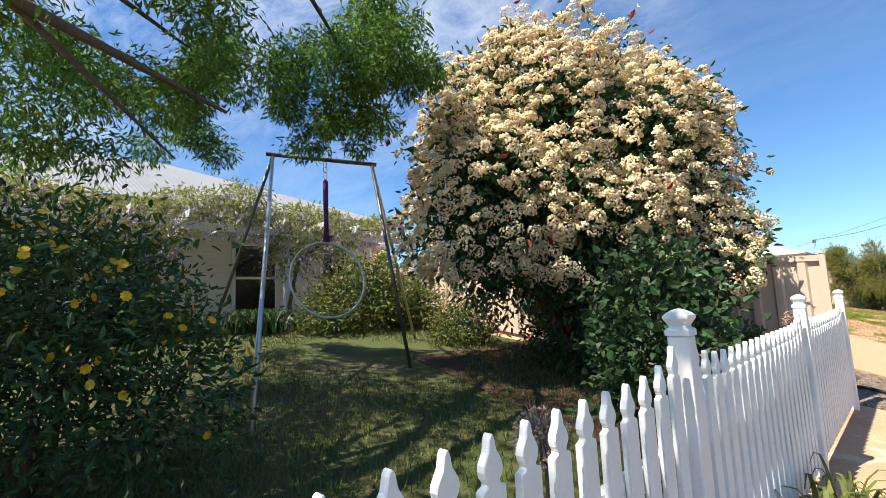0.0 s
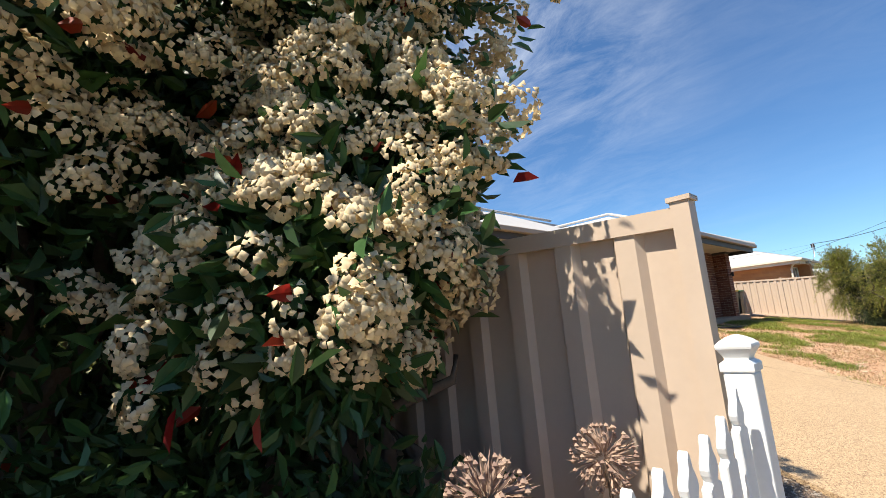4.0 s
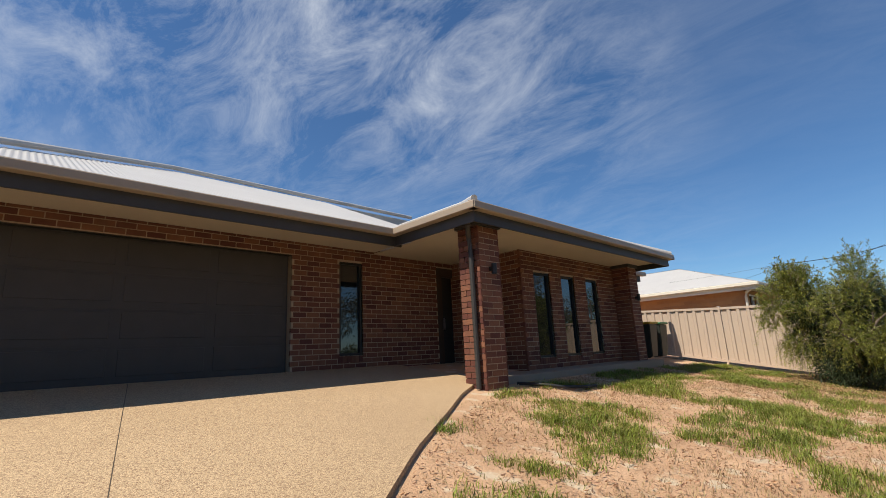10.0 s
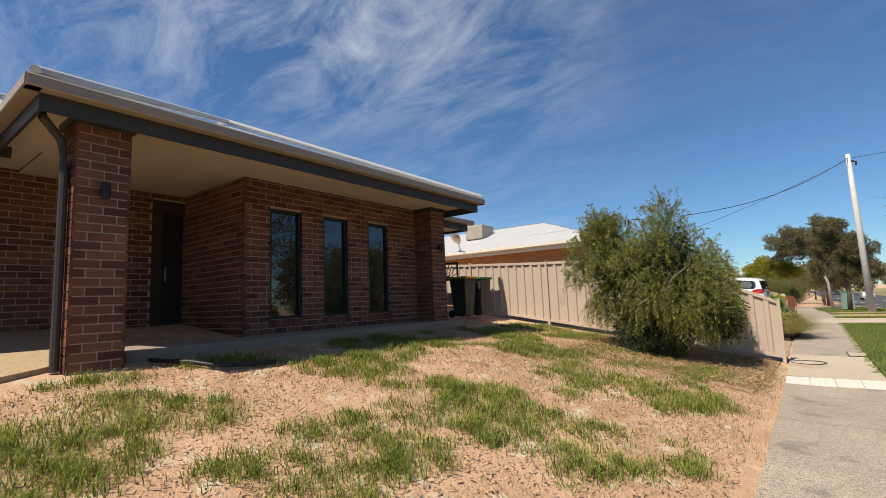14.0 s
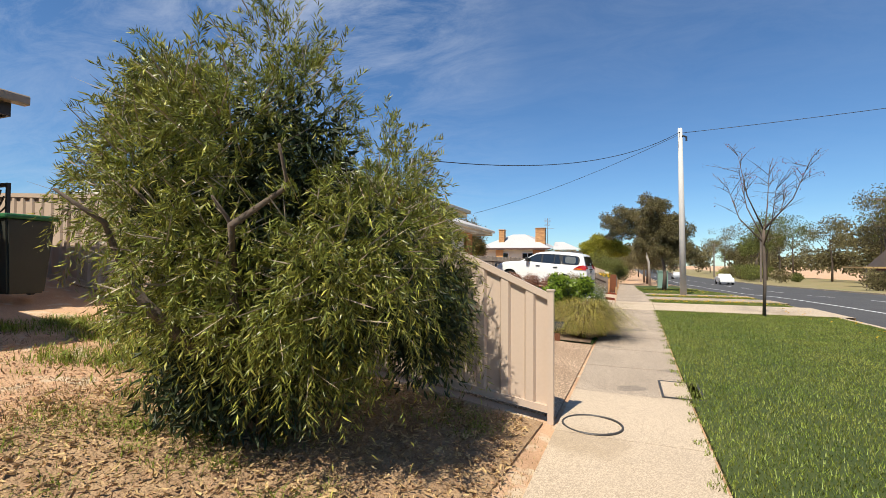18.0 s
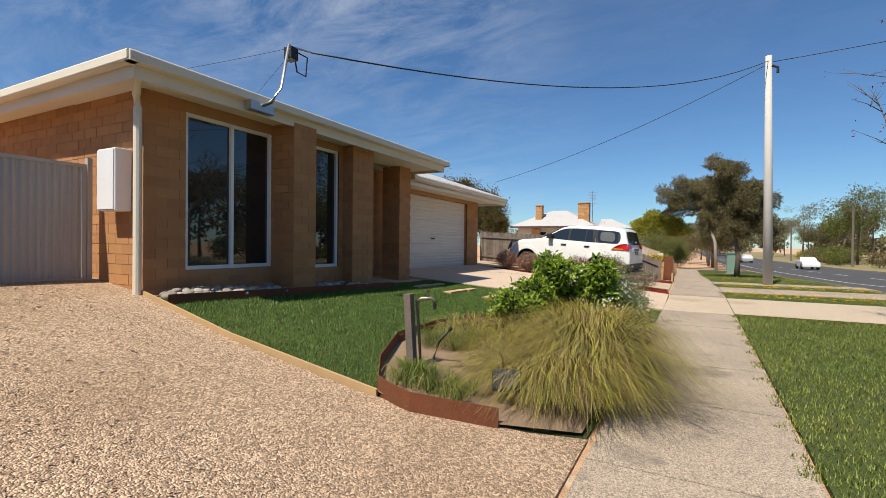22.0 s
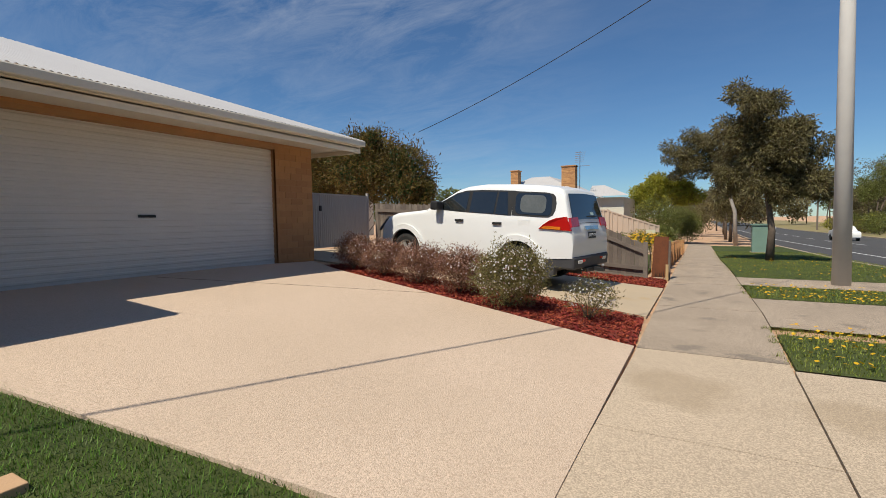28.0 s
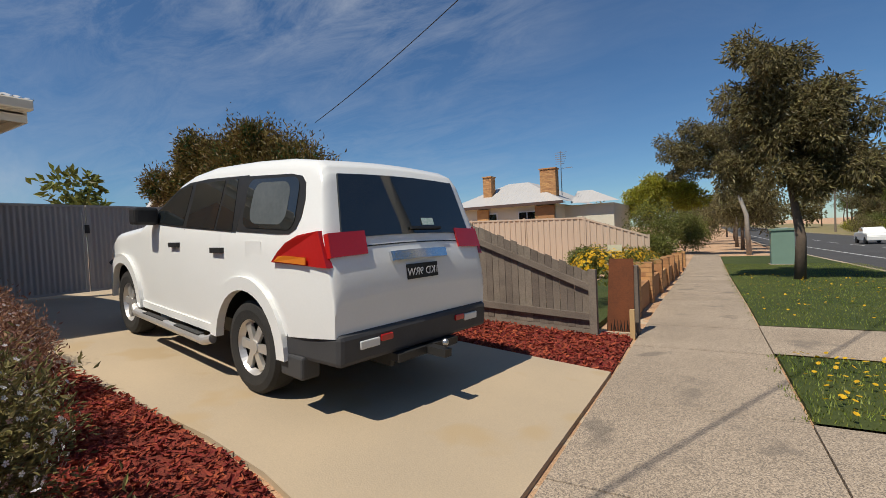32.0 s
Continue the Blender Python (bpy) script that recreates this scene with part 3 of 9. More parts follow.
BED = [(-1.1, 16.2), (-1.6, 15.9), (-2.2, 15.68), (-2.5, 15.75), (-2.8, 16.2), (-3.15, 17.0), (-3.2, 18.0), (-2.9, 19.2), (-2.3, 20.2), (-1.6, 20.9), (-1.08, 21.1)]
STEPPERS = [(-1.22, 22.45, 0.16, 1.72, 4), (-1.73, 22.45, 0.17, 1.62, 4), (-2.36, 22.35, 0.18, 1.42, 4), (-3.08, 22.2, 0.18, 1.25, 3), (-3.95, 22.0, 0.18, 1.25, 3), (-4.72, 21.8, 0.18, 1.25, 3), (-5.5, 21.8, 0.18, 1.15, 2)]

# ---- walls of brick ----
def brick_list(length, z0, z1, openings, L, H, J):
    out, row, z = [], 0, z0
    while z < z1 - 0.01:
        zt = min(z + H, z1)
        a = -(L + J) * (0.5 if row % 2 else 0.0)
        while a < length:
            spans = [(max(a, 0.0), min(a + L, length))]
            for o in openings:
                if z < o[3] - 0.005 and zt > o[2] + 0.005:
                    nxt = []
                    for s in spans:
                        if s[1] <= o[0] or s[0] >= o[1]:
                            nxt.append(s)
                        else:
                            if s[0] < o[0]: nxt.append((s[0], o[0]))
                            if s[1] > o[1]: nxt.append((o[1], s[1]))
                    spans = nxt
            out += [(s[0], s[1], z, zt) for s in spans if s[1] - s[0] > 0.03]
            a += L + J
        z += H + J
        row += 1
    return out


CUBE_F = [(0, 2, 3, 1), (4, 5, 7, 6), (0, 1, 5, 4), (2, 6, 7, 3), (1, 3, 7, 5), (0, 4, 6, 2)]


def wall_points(o, u, nrm, a0, a1, z0, z1, d0, d1):
    P = []
    for z in (z0, z1):
        for d in (d0, d1):
            for a in (a0, a1):
                P.append((o[0] + u[0] * a + nrm[0] * d, o[1] + u[1] * a + nrm[1] * d, z))
    return P


def brick_wall(parent, name, o, u, nrm, length, z0, z1, openings, brick, mortar, L=0.23, H=0.076, J=0.0135, thick=0.22, single=0, label=""):
    """A wall face: mortar body, bricks 7 mm proud of it. single: how many of the bricks, from the start of the wall, stand as parts of their own."""
    xs = sorted({0.0, length, *[v for p in openings for v in p[:2] if 0 < v < length]})
    zs = sorted({z0, z1, *[v for p in openings for v in p[2:] if z0 < v < z1]})
    cells = []
    for a0, a1 in zip(xs, xs[1:]):
        for b0, b1 in zip(zs, zs[1:]):
            am, bmid = (a0 + a1) / 2, (b0 + b1) / 2
            if any(p[0] < am < p[1] and p[2] < bmid < p[3] for p in openings):
                continue
            cells.append(wall_points(o, u, nrm, max(a0, 0.008), min(a1, length - 0.008), b0, b1, -thick, -0.005))
    body = raw_part(name, cells[0], CUBE_F, mortar, parent, label)
    for c in cells[1:]:
        raw_part("wall_panel", c, CUBE_F, mortar, parent)
    bl = brick_list(length, z0, z1, openings, L, H, J)
    V, F = [], []
    cache = {}
    rng = random.Random(7)
    for i, (a0, a1, b0, b1) in enumerate(bl):
        d1 = rng.uniform(-0.0015, 0.0015)
        if i < single:
            key = (round(a1 - a0, 3), round(b1 - b0, 3))
            if key not in cache:
                bm = bmesh.new()
                for p in wall_points((0, 0), u, nrm, 0, key[0], 0, key[1], -0.05, 0.0):
                    bm.verts.new(p)
                bm.verts.ensure_lookup_table()
                for f in CUBE_F:
                    bm.faces.new([bm.verts[j] for j in f])
                bmesh.ops.recalc_face_normals(bm, faces=bm.faces)
                cache[key] = finish(bm, "brick", brick)
            ob = new("brick", cache[key])
            ob.parent = body
            ob.location = Vector((o[0] + u[0] * a0 + nrm[0] * d1, o[1] + u[1] * a0 + nrm[1] * d1, b0)) - ORIGIN[body.name]
        else:
            k = len(V)
            V += wall_points(o, u, nrm, a0, a1, b0, b1, -0.05, d1)
            F += [tuple(j + k for j in f) for f in CUBE_F]
    if V:
        raw_part("brickwork", V, F, brick, parent, "", "stuff")
    return body


def corrugated(name, parent, eave0, eave1, up, low, high, material, pitch=0.076, amp=0.008):
    """A roof slope: from the eave line, the sheet runs along `up` (a vector per metre of run) between the distances low(a) and high(a)."""
    e0, e1, up = Vector(eave0), Vector(eave1), Vector(up)
    along = (e1 - e0).normalized()
    nrm = along.cross(up).normalized()
    if nrm.z < 0:
        nrm = -nrm
    n = int((e1 - e0).length / (pitch / 4))
    V, F = [], []
    for i in range(n + 1):
        a = (e1 - e0).length * i / n
        off = nrm * amp * math.cos(2 * math.pi * a / pitch)
        for s in (low(a), max(high(a), low(a) + 0.01)):
            V.append(tuple(e0 + along * a + up * s + off))
    F = [(2 * i, 2 * i + 2, 2 * i + 3, 2 * i + 1) for i in range(n)]
    return raw_part(name, V, F, material, parent, "", "", True)


def window(parent, o, u, nrm, a0, a1, z0, z1, frame_mat, fw=0.05, splits=(), inset=0.06, proud=0.0, blind=None):
    """A window in a wall: outer frame, mullions, panes; returns the part."""
    bs = []
    def fr(b0, b1, c0, c1):
        pts = wall_points(o, u, nrm, b0, b1, c0, c1, -inset - 0.05, -inset + 0.03 + proud)
        bs.append(pts)
    fr(a0, a0 + fw, z0, z1); fr(a1 - fw, a1, z0, z1); fr(a0 + fw, a1 - fw, z0, z0 + fw); fr(a0 + fw, a1 - fw, z1 - fw, z1)
    for s in splits:
        fr(s - fw / 2, s + fw / 2, z0 + fw, z1 - fw)
    V, F = [], []
    for p in bs:
        k = len(V)
        V += p
        F += [tuple(i + k for i in f) for f in CUBE_F]
    w = raw_part("window", V, F, frame_mat, parent)
    edges = [a0 + fw, *[v for s in splits for v in (s - fw / 2, s + fw / 2)], a1 - fw]
    for e0, e1 in zip(edges[::2], edges[1::2]):
        raw_part("pane", wall_points(o, u, nrm, e0, e1, z0 + fw, z1 - fw, -inset - 0.02, -inset - 0.012), CUBE_F, GLASS, w)
    return w

# ---- brown brick house ----
house_b = thing("house", (-11, 2, 1.0), "single-storey brown brick house with a pale corrugated roof", "house")
GB = 1.30  # floor of the garage
FB = -9.10
brick_wall(house_b, "garage_wall", (FB, -5.14), (0, 1), (1, 0), 9.7, GB - 0.25, 3.56,
           [(0.62, 5.44, 0, 3.27), (6.36, 6.86, 1.54, 3.25), (8.79, 9.69, 0, 3.35)], BRICK_B, MORTAR_B, single=0)
brick_wall(house_b, "side_wall", (FB - 0.235, -5.076), (-0.958, 0.287), (-0.287, -0.958), 9.0, GB - 0.25, 3.5, [], BRICK_B, MORTAR_B)
brick_wall(house_b, "wing_wall", (-7.21, 4.17), (0, 1), (1, 0), 4.55, 0.75, 3.5,
           [(0.42, 1.0, 1.32, 3.04), (1.44, 1.98, 1.32, 3.04), (2.49, 3.04, 1.32, 3.04)], BRICK_B, MORTAR_B, single=290)
brick_wall(house_b, "porch_wall", (-7.214, 4.167), (-1, 0), (0, -1), 2.0, 0.95, 3.5, [], BRICK_B, MORTAR_B)
brick_wall(house_b, "north_wall", (-7.214, 8.723), (-1, 0), (0, 1), 9.0, 0.75, 3.5, [], BRICK_B, MORTAR_B)


def pier(parent, x0, x1, y0, y1, z0, z1, brick, mortar, single, L=0.23, H=0.076, cap=None):
    brick_wall(parent, "pier", (x1, y0), (0, 1), (1, 0), y1 - y0, z0, z1, [], brick, mortar, L, H, thick=x1 - x0 - 0.01, single=single)
    for o, u, n, ln in (((x0, y0 - 0.003), (1, 0), (0, -1), x1 - x0 - 0.004), ((x0, y1 + 0.003), (1, 0), (0, 1), x1 - x0 - 0.004), ((x0, y0), (0, 1), (-1, 0), y1 - y0)):
        V, F = [], []
        for a0, a1, b0, b1 in brick_list(ln, z0, z1, [], L, H, 0.01):
            k = len(V)
            V += wall_points(o, u, n, a0, a1, b0, b1, -0.02, 0.007)
            F += [tuple(j + k for j in f) for f in CUBE_F]
        raw_part("brickwork", V, F, brick, parent, "", "stuff")


pier(house_b, -6.69, -6.27, 1.90, 2.36, 0.7, 3.38, BRICK_B, MORTAR_B, 120)
pier(house_b, -7.20, -6.78, 8.05, 8.50, 0.6, 3.38, BRICK_B, MORTAR_B, 120)
part("pier_cap", boxes((-6.73, -6.23, 1.86, 2.40, 3.385, 3.46)), DARK_STEEL, house_b)
part("pier_cap", boxes((-7.205, -6.74, 8.01, 8.54, 3.385, 3.46)), DARK_STEEL, house_b)
# soffits, fascias and gutters
part("soffit", boxes((-9.05, -7.9, -5.55, 1.98, 3.49, 3.51)), SOFFIT, house_b)
part("soffit", boxes((-7.9, -6.07, 1.62, 8.65, 3.46, 3.48), (-9.09, -7.9, 1.99, 4.15, 3.46, 3.48)), SOFFIT, house_b)
part("fascia", boxes((-7.9, -7.87, -5.57, 1.7, 3.33, 3.50)), DARK_STEEL, house_b)
part("fascia", boxes((-6.05, -6.02, 1.55, 8.70, 3.33, 3.50), (-7.87, -6.05, 1.55, 1.58, 3.33, 3.50), (-9.0, -6.05, 8.67, 8.70, 3.33, 3.50)), DARK_STEEL, house_b)
bm = bmesh.new()
prism(bm, [(-7.88, -5.58), (-7.88, -5.55), (-13.6, -3.84), (-13.6, -3.87)], "z", 3.33, 3.50)
part("fascia", bm, DARK_STEEL, house_b)
bm = bmesh.new()
prism(bm, [(-9.06, -5.54), (-9.06, -5.23), (-13.6, -3.80), (-13.6, -3.83)], "z", 3.40, 3.42)
part("soffit", bm, SOFFIT, house_b)
GP = [(0, 0), (0.115, 0.0), (0.125, 0.012), (0.125, 0.10), (0.115, 0.115), (0.0, 0.13)]


def gutter_run(parent, p0, p1, out, zb, material, prof=GP):
    """A gutter between two ends; out is the side it hangs on."""
    bm = bmesh.new()
    p0, p1, out = Vector((*p0, zb)), Vector((*p1, zb)), Vector((*out, 0))
    a = [bm.verts.new(p0 + out * q[0] + Vector((0, 0, q[1]))) for q in prof]
    b = [bm.verts.new(p1 + out * q[0] + Vector((0, 0, q[1]))) for q in prof]
    for k in range(len(prof)):
        j = (k + 1) % len(prof)
        bm.faces.new((a[k], a[j], b[j], b[k]))
    bm.faces.new(a[::-1]); bm.faces.new(b)
    bmesh.ops.recalc_face_normals(bm, faces=bm.faces)
    return part("gutter", bm, material, parent)


gutter_run(house_b, (-7.87, -5.70), (-7.87, 1.56), (1, 0), 3.49, GUTTER_B)
gutter_run(house_b, (-6.02, 1.44), (-6.02, 8.80), (1, 0), 3.49, GUTTER_B)
gutter_run(house_b, (-7.75, 1.55), (-5.91, 1.55), (0, -1), 3.49, GUTTER_B)
gutter_run(house_b, (-7.75, -5.62), (-13.6, -3.89), (-0.287, -0.958), 3.49, GUTTER_B)
gutter_run(house_b, (-9.0, 8.70), (-5.91, 8.70), (0, 1), 3.49, GUTTER_B)
# second eave behind the wing
part("soffit", boxes((-16, -7.6, 8.85, 10.6, 3.36, 3.38)), SOFFIT, house_b)
part("fascia", boxes((-7.6, -7.57, 8.85, 10.6, 3.30, 3.47), (-16, -7.6, 10.6, 10.63, 3.30, 3.47)), DARK_STEEL, house_b)
gutter_run(house_b, (-7.57, 8.85), (-7.57, 10.75), (1, 0), 3.46, GUTTER_B)
brick_wall(house_b, "rear_wing_wall", (-8.2, 8.75), (0, 1), (1, 0), 1.1, 0.8, 3.4, [], BRICK_B, MORTAR_B)
# roof
SL = 0.44
corrugated("roof_slope", house_b, (-7.86, -5.63, 3.575), (-7.86, 3.0, 3.575), (-1, 0, SL), lambda a: 0, lambda a: min(a, 4.85), ROOF_PALE)
corrugated("roof_slope", house_b, (-15.3, -3.36, 3.575), (-7.86, -5.59, 3.575), (-0.18, 0.851, 0.5007), lambda a: 0, lambda a: min(7.75 - a, 4.26), ROOF_PALE)
corrugated("roof_slope", house_b, (-6.01, 1.56, 3.575), (-6.01, 8.69, 3.575), (-1, 0, SL), lambda a: 0, lambda a: min(a, 7.13 - a), ROOF_PALE)
corrugated("roof_slope", house_b, (-12.0, 1.56, 3.575), (-6.01, 1.56, 3.575), (0, 1, SL), lambda a: 0, lambda a: min(5.99 - a, 3.57), ROOF_PALE)
corrugated("roof_slope", house_b, (-12.0, 8.69, 3.575), (-6.01, 8.69, 3.575), (0, -1, SL), lambda a: 0, lambda a: min(5.99 - a, 3.57), ROOF_PALE)
part("roof_body", boxes((-17, -12.8, -0.75, 10.6, 3.5, 5.70)), ROOF_PALE, house_b)
bm = bmesh.new()
for p, q in (((-7.8, -5.65, 3.64), (-12.65, -0.8, 5.77)), ((-12.65, -0.8, 5.77), (-12.65, 6, 5.77)), ((-5.95, 1.5, 3.65), (-9.57, 5.12, 5.24)), ((-5.95, 8.75, 3.65), (-9.57, 5.12, 5.24)), ((-9.57, 5.12, 5.24), (-12.5, 5.12, 5.24))):
    tube(bm, [p, q], 0.05, 8)
part("ridge_capping", bm, ROOF_PALE, house_b)
# sectional garage door
gd = part("garage_door", boxes((FB - 0.16, FB - 0.12, -4.50, 0.28, GB, 3.26)), GARAGE_DARK, house_b, "wide dark brown sectional garage door with recessed panels")
for r in range(4):
    for c in range(4):
        y0, z0 = -4.46 + c * 1.185, GB + 0.06 + r * 0.49
        bm = bmesh.new()
        box(bm, FB - 0.12, FB - 0.105, y0 + 0.05, y0 + 1.11, z0 + 0.05, z0 + 0.40, bevel=0.006)
        part("panel", bm, GARAGE_DARK, gd)
    part("section", boxes((FB - 0.12, FB - 0.113, -4.48, 0.26, GB + 0.012 + r * 0.49, GB + 0.48 + r * 0.49)), GARAGE_DARK, gd)
part("lintel", boxes((FB - 0.2, FB - 0.01, -4.52, 0.30, 3.262, 3.28)), DARK_STEEL, house_b)
window(house_b, (FB, -5.14), (0, 1), (1, 0), 6.36, 6.86, 1.54, 3.25, FRAME_BLACK, 0.045)
for a0, a1 in ((0.42, 1.0), (1.44, 1.98), (2.49, 3.04)):
    window(house_b, (-7.21, 4.17), (0, 1), (1, 0), a0, a1, 1.32, 3.04, FRAME_BLACK, 0.045)
for a0, a1, o in ((0.42, 1.0, -7.21), (1.44, 1.98, -7.21), (2.49, 3.04, -7.21)):
    for k in range(7):
        part("sill_brick", boxes((o - 0.06, o + 0.012, 4.17 + a0 - 0.02 + k * 0.086, 4.17 + a0 - 0.02 + k * 0.086 + 0.076, 1.20, 1.315)), BRICK_B, house_b)
for k in range(6):
    part("sill_brick", boxes((FB - 0.06, FB + 0.012, 1.20 + k * 0.086, 1.20 + k * 0.086 + 0.076, 1.425, 1.535)), BRICK_B, house_b)
# front door in the porch
fd = part("front_door", boxes((FB - 0.12, FB - 0.08, 3.82, 4.40, 1.11, 3.15)), FRAME_BLACK, house_b, "black front door with a dark security screen")
part("door_frame", boxes((FB - 0.14, FB - 0.02, 3.65, 3.82, 1.0, 3.35), (FB - 0.14, FB - 0.02, 4.40, 4.55, 1.0, 3.35), (FB - 0.14, FB - 0.02, 3.82, 4.40, 3.15, 3.35)), mat("dark_timber", (0.06, 0.035, 0.025), (0.045, 0.028, 0.02), 0.6, 5, 0.2, 60), house_b)
part("door_handle", boxes((FB - 0.08, FB - 0.03, 3.86, 3.89, 2.0, 2.25)), STEEL, fd)


def wall_lamp(x, y, z, n):
    t = thing("wall_lamp", (x, y, z), "small black up-and-down wall lamp on a brick pier", "wall lamp")
    bm = bmesh.new()
    tube(bm, [(x + n[0] * 0.07, y + n[1] * 0.07, z - 0.08), (x + n[0] * 0.07, y + n[1] * 0.07, z + 0.08)], 0.04, 12)
    part("lamp_body", bm, FRAME_BLACK, t, smooth=False)
    part("bracket", boxes((x - 0.02, x + 0.035 if n[0] else x + 0.02, y - 0.03, y + 0.03, z - 0.03, z + 0.03)), FRAME_BLACK, t)


wall_lamp(-6.263, 2.13, 2.72, (1, 0))
wall_lamp(-6.773, 8.28, 2.62, (1, 0))
# downpipes
bm = bmesh.new()
tube(bm, [(-6.22, 1.62, 3.5), (-6.22, 1.62, 3.34), (-6.39, 1.81, 3.2), (-6.39, 1.84, 2.9), (-6.39, 1.84, 0.98)], 0.04, 10)
part("downpipe", bm, DARK_STEEL, house_b)
bm = bmesh.new()
tube(bm, [(-8.0, -5.65, 3.5), (-8.1, -5.55, 3.36), (-8.95, -5.26, 3.25), (-9.01, -5.22, 3.1), (-9.01, -5.22, 1.2)], 0.04, 10)
part("downpipe", bm, DARK_STEEL, house_b)

# ---- tan brick house ----
house_c = thing("house", (-9, 21, 0.6), "single-storey tan block house with cream eaves and a roller door", "house")
FC = -6.24
kw = dict(L=0.29, H=0.118, J=0.008)
brick_wall(house_c, "front_wall", (FC, 16.16), (0, 1), (1, 0), 4.34, 0.55, 3.25, [(0.53, 1.96, 1.02, 3.08), (2.74, 3.52, 0.96, 3.10)], BRICK_C, MORTAR_C, single=120, **kw)
brick_wall(house_c, "side_wall", (FC - 0.004, 16.157), (-1, 0), (0, -1), 9.5, 0.6, 3.25, [], BRICK_C, MORTAR_C, single=110, **kw)
brick_wall(house_c, "door_wall", (-7.3, 20.50), (0, 1), (1, 0), 2.6, 0.5, 3.25, [(0.82, 1.62, 0.3, 2.98)], BRICK_C, MORTAR_C, **kw)
brick_wall(house_c, "porch_wall", (FC - 0.004, 20.503), (-1, 0), (0, 1), 1.06, 0.5, 3.25, [], BRICK_C, MORTAR_C, **kw)
brick_wall(house_c, "garage_wall", (-7.62, 23.1), (0, 1), (1, 0), 6.25, 0.3, 3.0, [(0.15, 5.28, 0.2, 2.88)], BRICK_C, MORTAR_C, **kw)
brick_wall(house_c, "garage_side_wall", (-7.624, 29.353), (-1, 0), (0, 1), 6.5, 0.2, 3.0, [], BRICK_C, MORTAR_C, **kw)
pier(house_c, FC - 0.1, -5.78, 18.12, 18.58, 0.5, 3.22, BRICK_C, MORTAR_C, 40, 0.29, 0.118)
pier(house_c, FC - 0.2, -6.0, 19.80, 20.42, 0.5, 3.22, BRICK_C, MORTAR_C, 40, 0.29, 0.118)
pier(house_c, -6.95, -6.47, 22.1, 22.58, 0.4, 3.22, BRICK_C, MORTAR_C, 40, 0.29, 0.118)
part("soffit", boxes((-7.8, -5.82, 15.82, 23.0, 3.22, 3.24), (-16, -7.8, 15.82, 16.14, 3.22, 3.24)), SOFFIT_C, house_c)
part("fascia", boxes((-5.82, -5.79, 15.8, 23.05, 3.16, 3.36), (-16, -5.82, 15.8, 15.83, 3.16, 3.36), (-7.7, -5.82, 23.0, 23.03, 3.16, 3.36)), SOFFIT_C, house_c)
gutter_run(house_c, (-5.79, 15.7), (-5.79, 23.1), (1, 0), 3.30, SOFFIT_C)
gutter_run(house_c, (-5.69, 15.8), (-16, 15.8), (0, -1), 3.30, SOFFIT_C)
gutter_run(house_c, (-7.7, 23.02), (-5.69, 23.02), (0, 1), 3.30, SOFFIT_C)
part("soffit", boxes((-7.7, -6.75, 23.04, 29.3, 3.0, 3.02), (-13, -7.6, 29.36, 29.9, 3.0, 3.02), (-7.6, -6.75, 29.3, 29.9, 3.0, 3.02)), SOFFIT_C, house_c)
part("fascia", boxes((-6.78, -6.75, 23.04, 29.9, 2.91, 3.09), (-13, -6.75, 29.9, 29.93, 2.91, 3.09)), SOFFIT_C, house_c)
gutter_run(house_c, (-6.75, 23.04), (-6.75, 29.95), (1, 0), 3.04, SOFFIT_C)
corrugated("roof_slope", house_c, (-5.74, 15.7, 3.43), (-5.74, 23.15, 3.43), (-1, 0, 0.36), lambda a: 0, lambda a: min(a, 7.45 - a), ROOF_PALE)
corrugated("roof_slope", house_c, (-16, 15.75, 3.43), (-5.74, 15.75, 3.43), (0, 1, 0.36), lambda a: 0, lambda a: min(10.26 - a, 3.7), ROOF_PALE)
corrugated("roof_slope", house_c, (-12, 23.1, 3.43), (-5.74, 23.1, 3.43), (0, -1, 0.36), lambda a: 0, lambda a: min(6.26 - a, 3.7), ROOF_PALE)
corrugated("roof_slope", house_c, (-6.67, 21.5, 3.17), (-6.67, 29.98, 3.17), (-1, 0, 0.36), lambda a: 0, lambda a: min(4.5, 8.48 - a), ROOF_PALE)
corrugated("roof_slope", house_c, (-16, 29.98, 3.17), (-6.67, 29.98, 3.17), (0, -1, 0.36), lambda a: 0, lambda a: min(9.25 - a, 4.5), ROOF_PALE)
window(house_c, (FC, 16.16), (0, 1), (1, 0), 0.53, 1.96, 1.02, 3.08, WHITE_FRAME, 0.05, (1.25,))
window(house_c, (FC, 16.16), (0, 1), (1, 0), 2.74, 3.52, 0.96, 3.10, WHITE_FRAME, 0.05)
rd = thing("roller_door", (-7.72, 25.85, 0.6), "wide cream corrugated steel roller door, closed", "garage door")
V, F = [], []
zs = np.arange(0.6, 2.88, 0.0125)
for k, z in enumerate(zs):
    d = 0.011 * (1 if (k % 8) in (1, 2, 3) else 0)
    V += [(-7.74 + d, 23.25, z), (-7.74 + d, 28.38, z)]
F = [(2 * i, 2 * i + 1, 2 * i + 3, 2 * i + 2) for i in range(len(zs) - 1)]
raw_part("curtain", V, F, ROLLER, rd)
part("bottom_rail", boxes((-7.76, -7.71, 23.25, 28.38, 0.57, 0.63)), ROLLER, rd)
part("handle", boxes((-7.73, -7.705, 25.85, 26.1, 1.55, 1.59)), BLACK_PLASTIC, rd)
door_c = part("front_door", boxes((-7.44, -7.40, 21.35, 22.09, 0.85, 2.95)), FRAME_BLACK, house_c, "dark front door behind a black security screen")
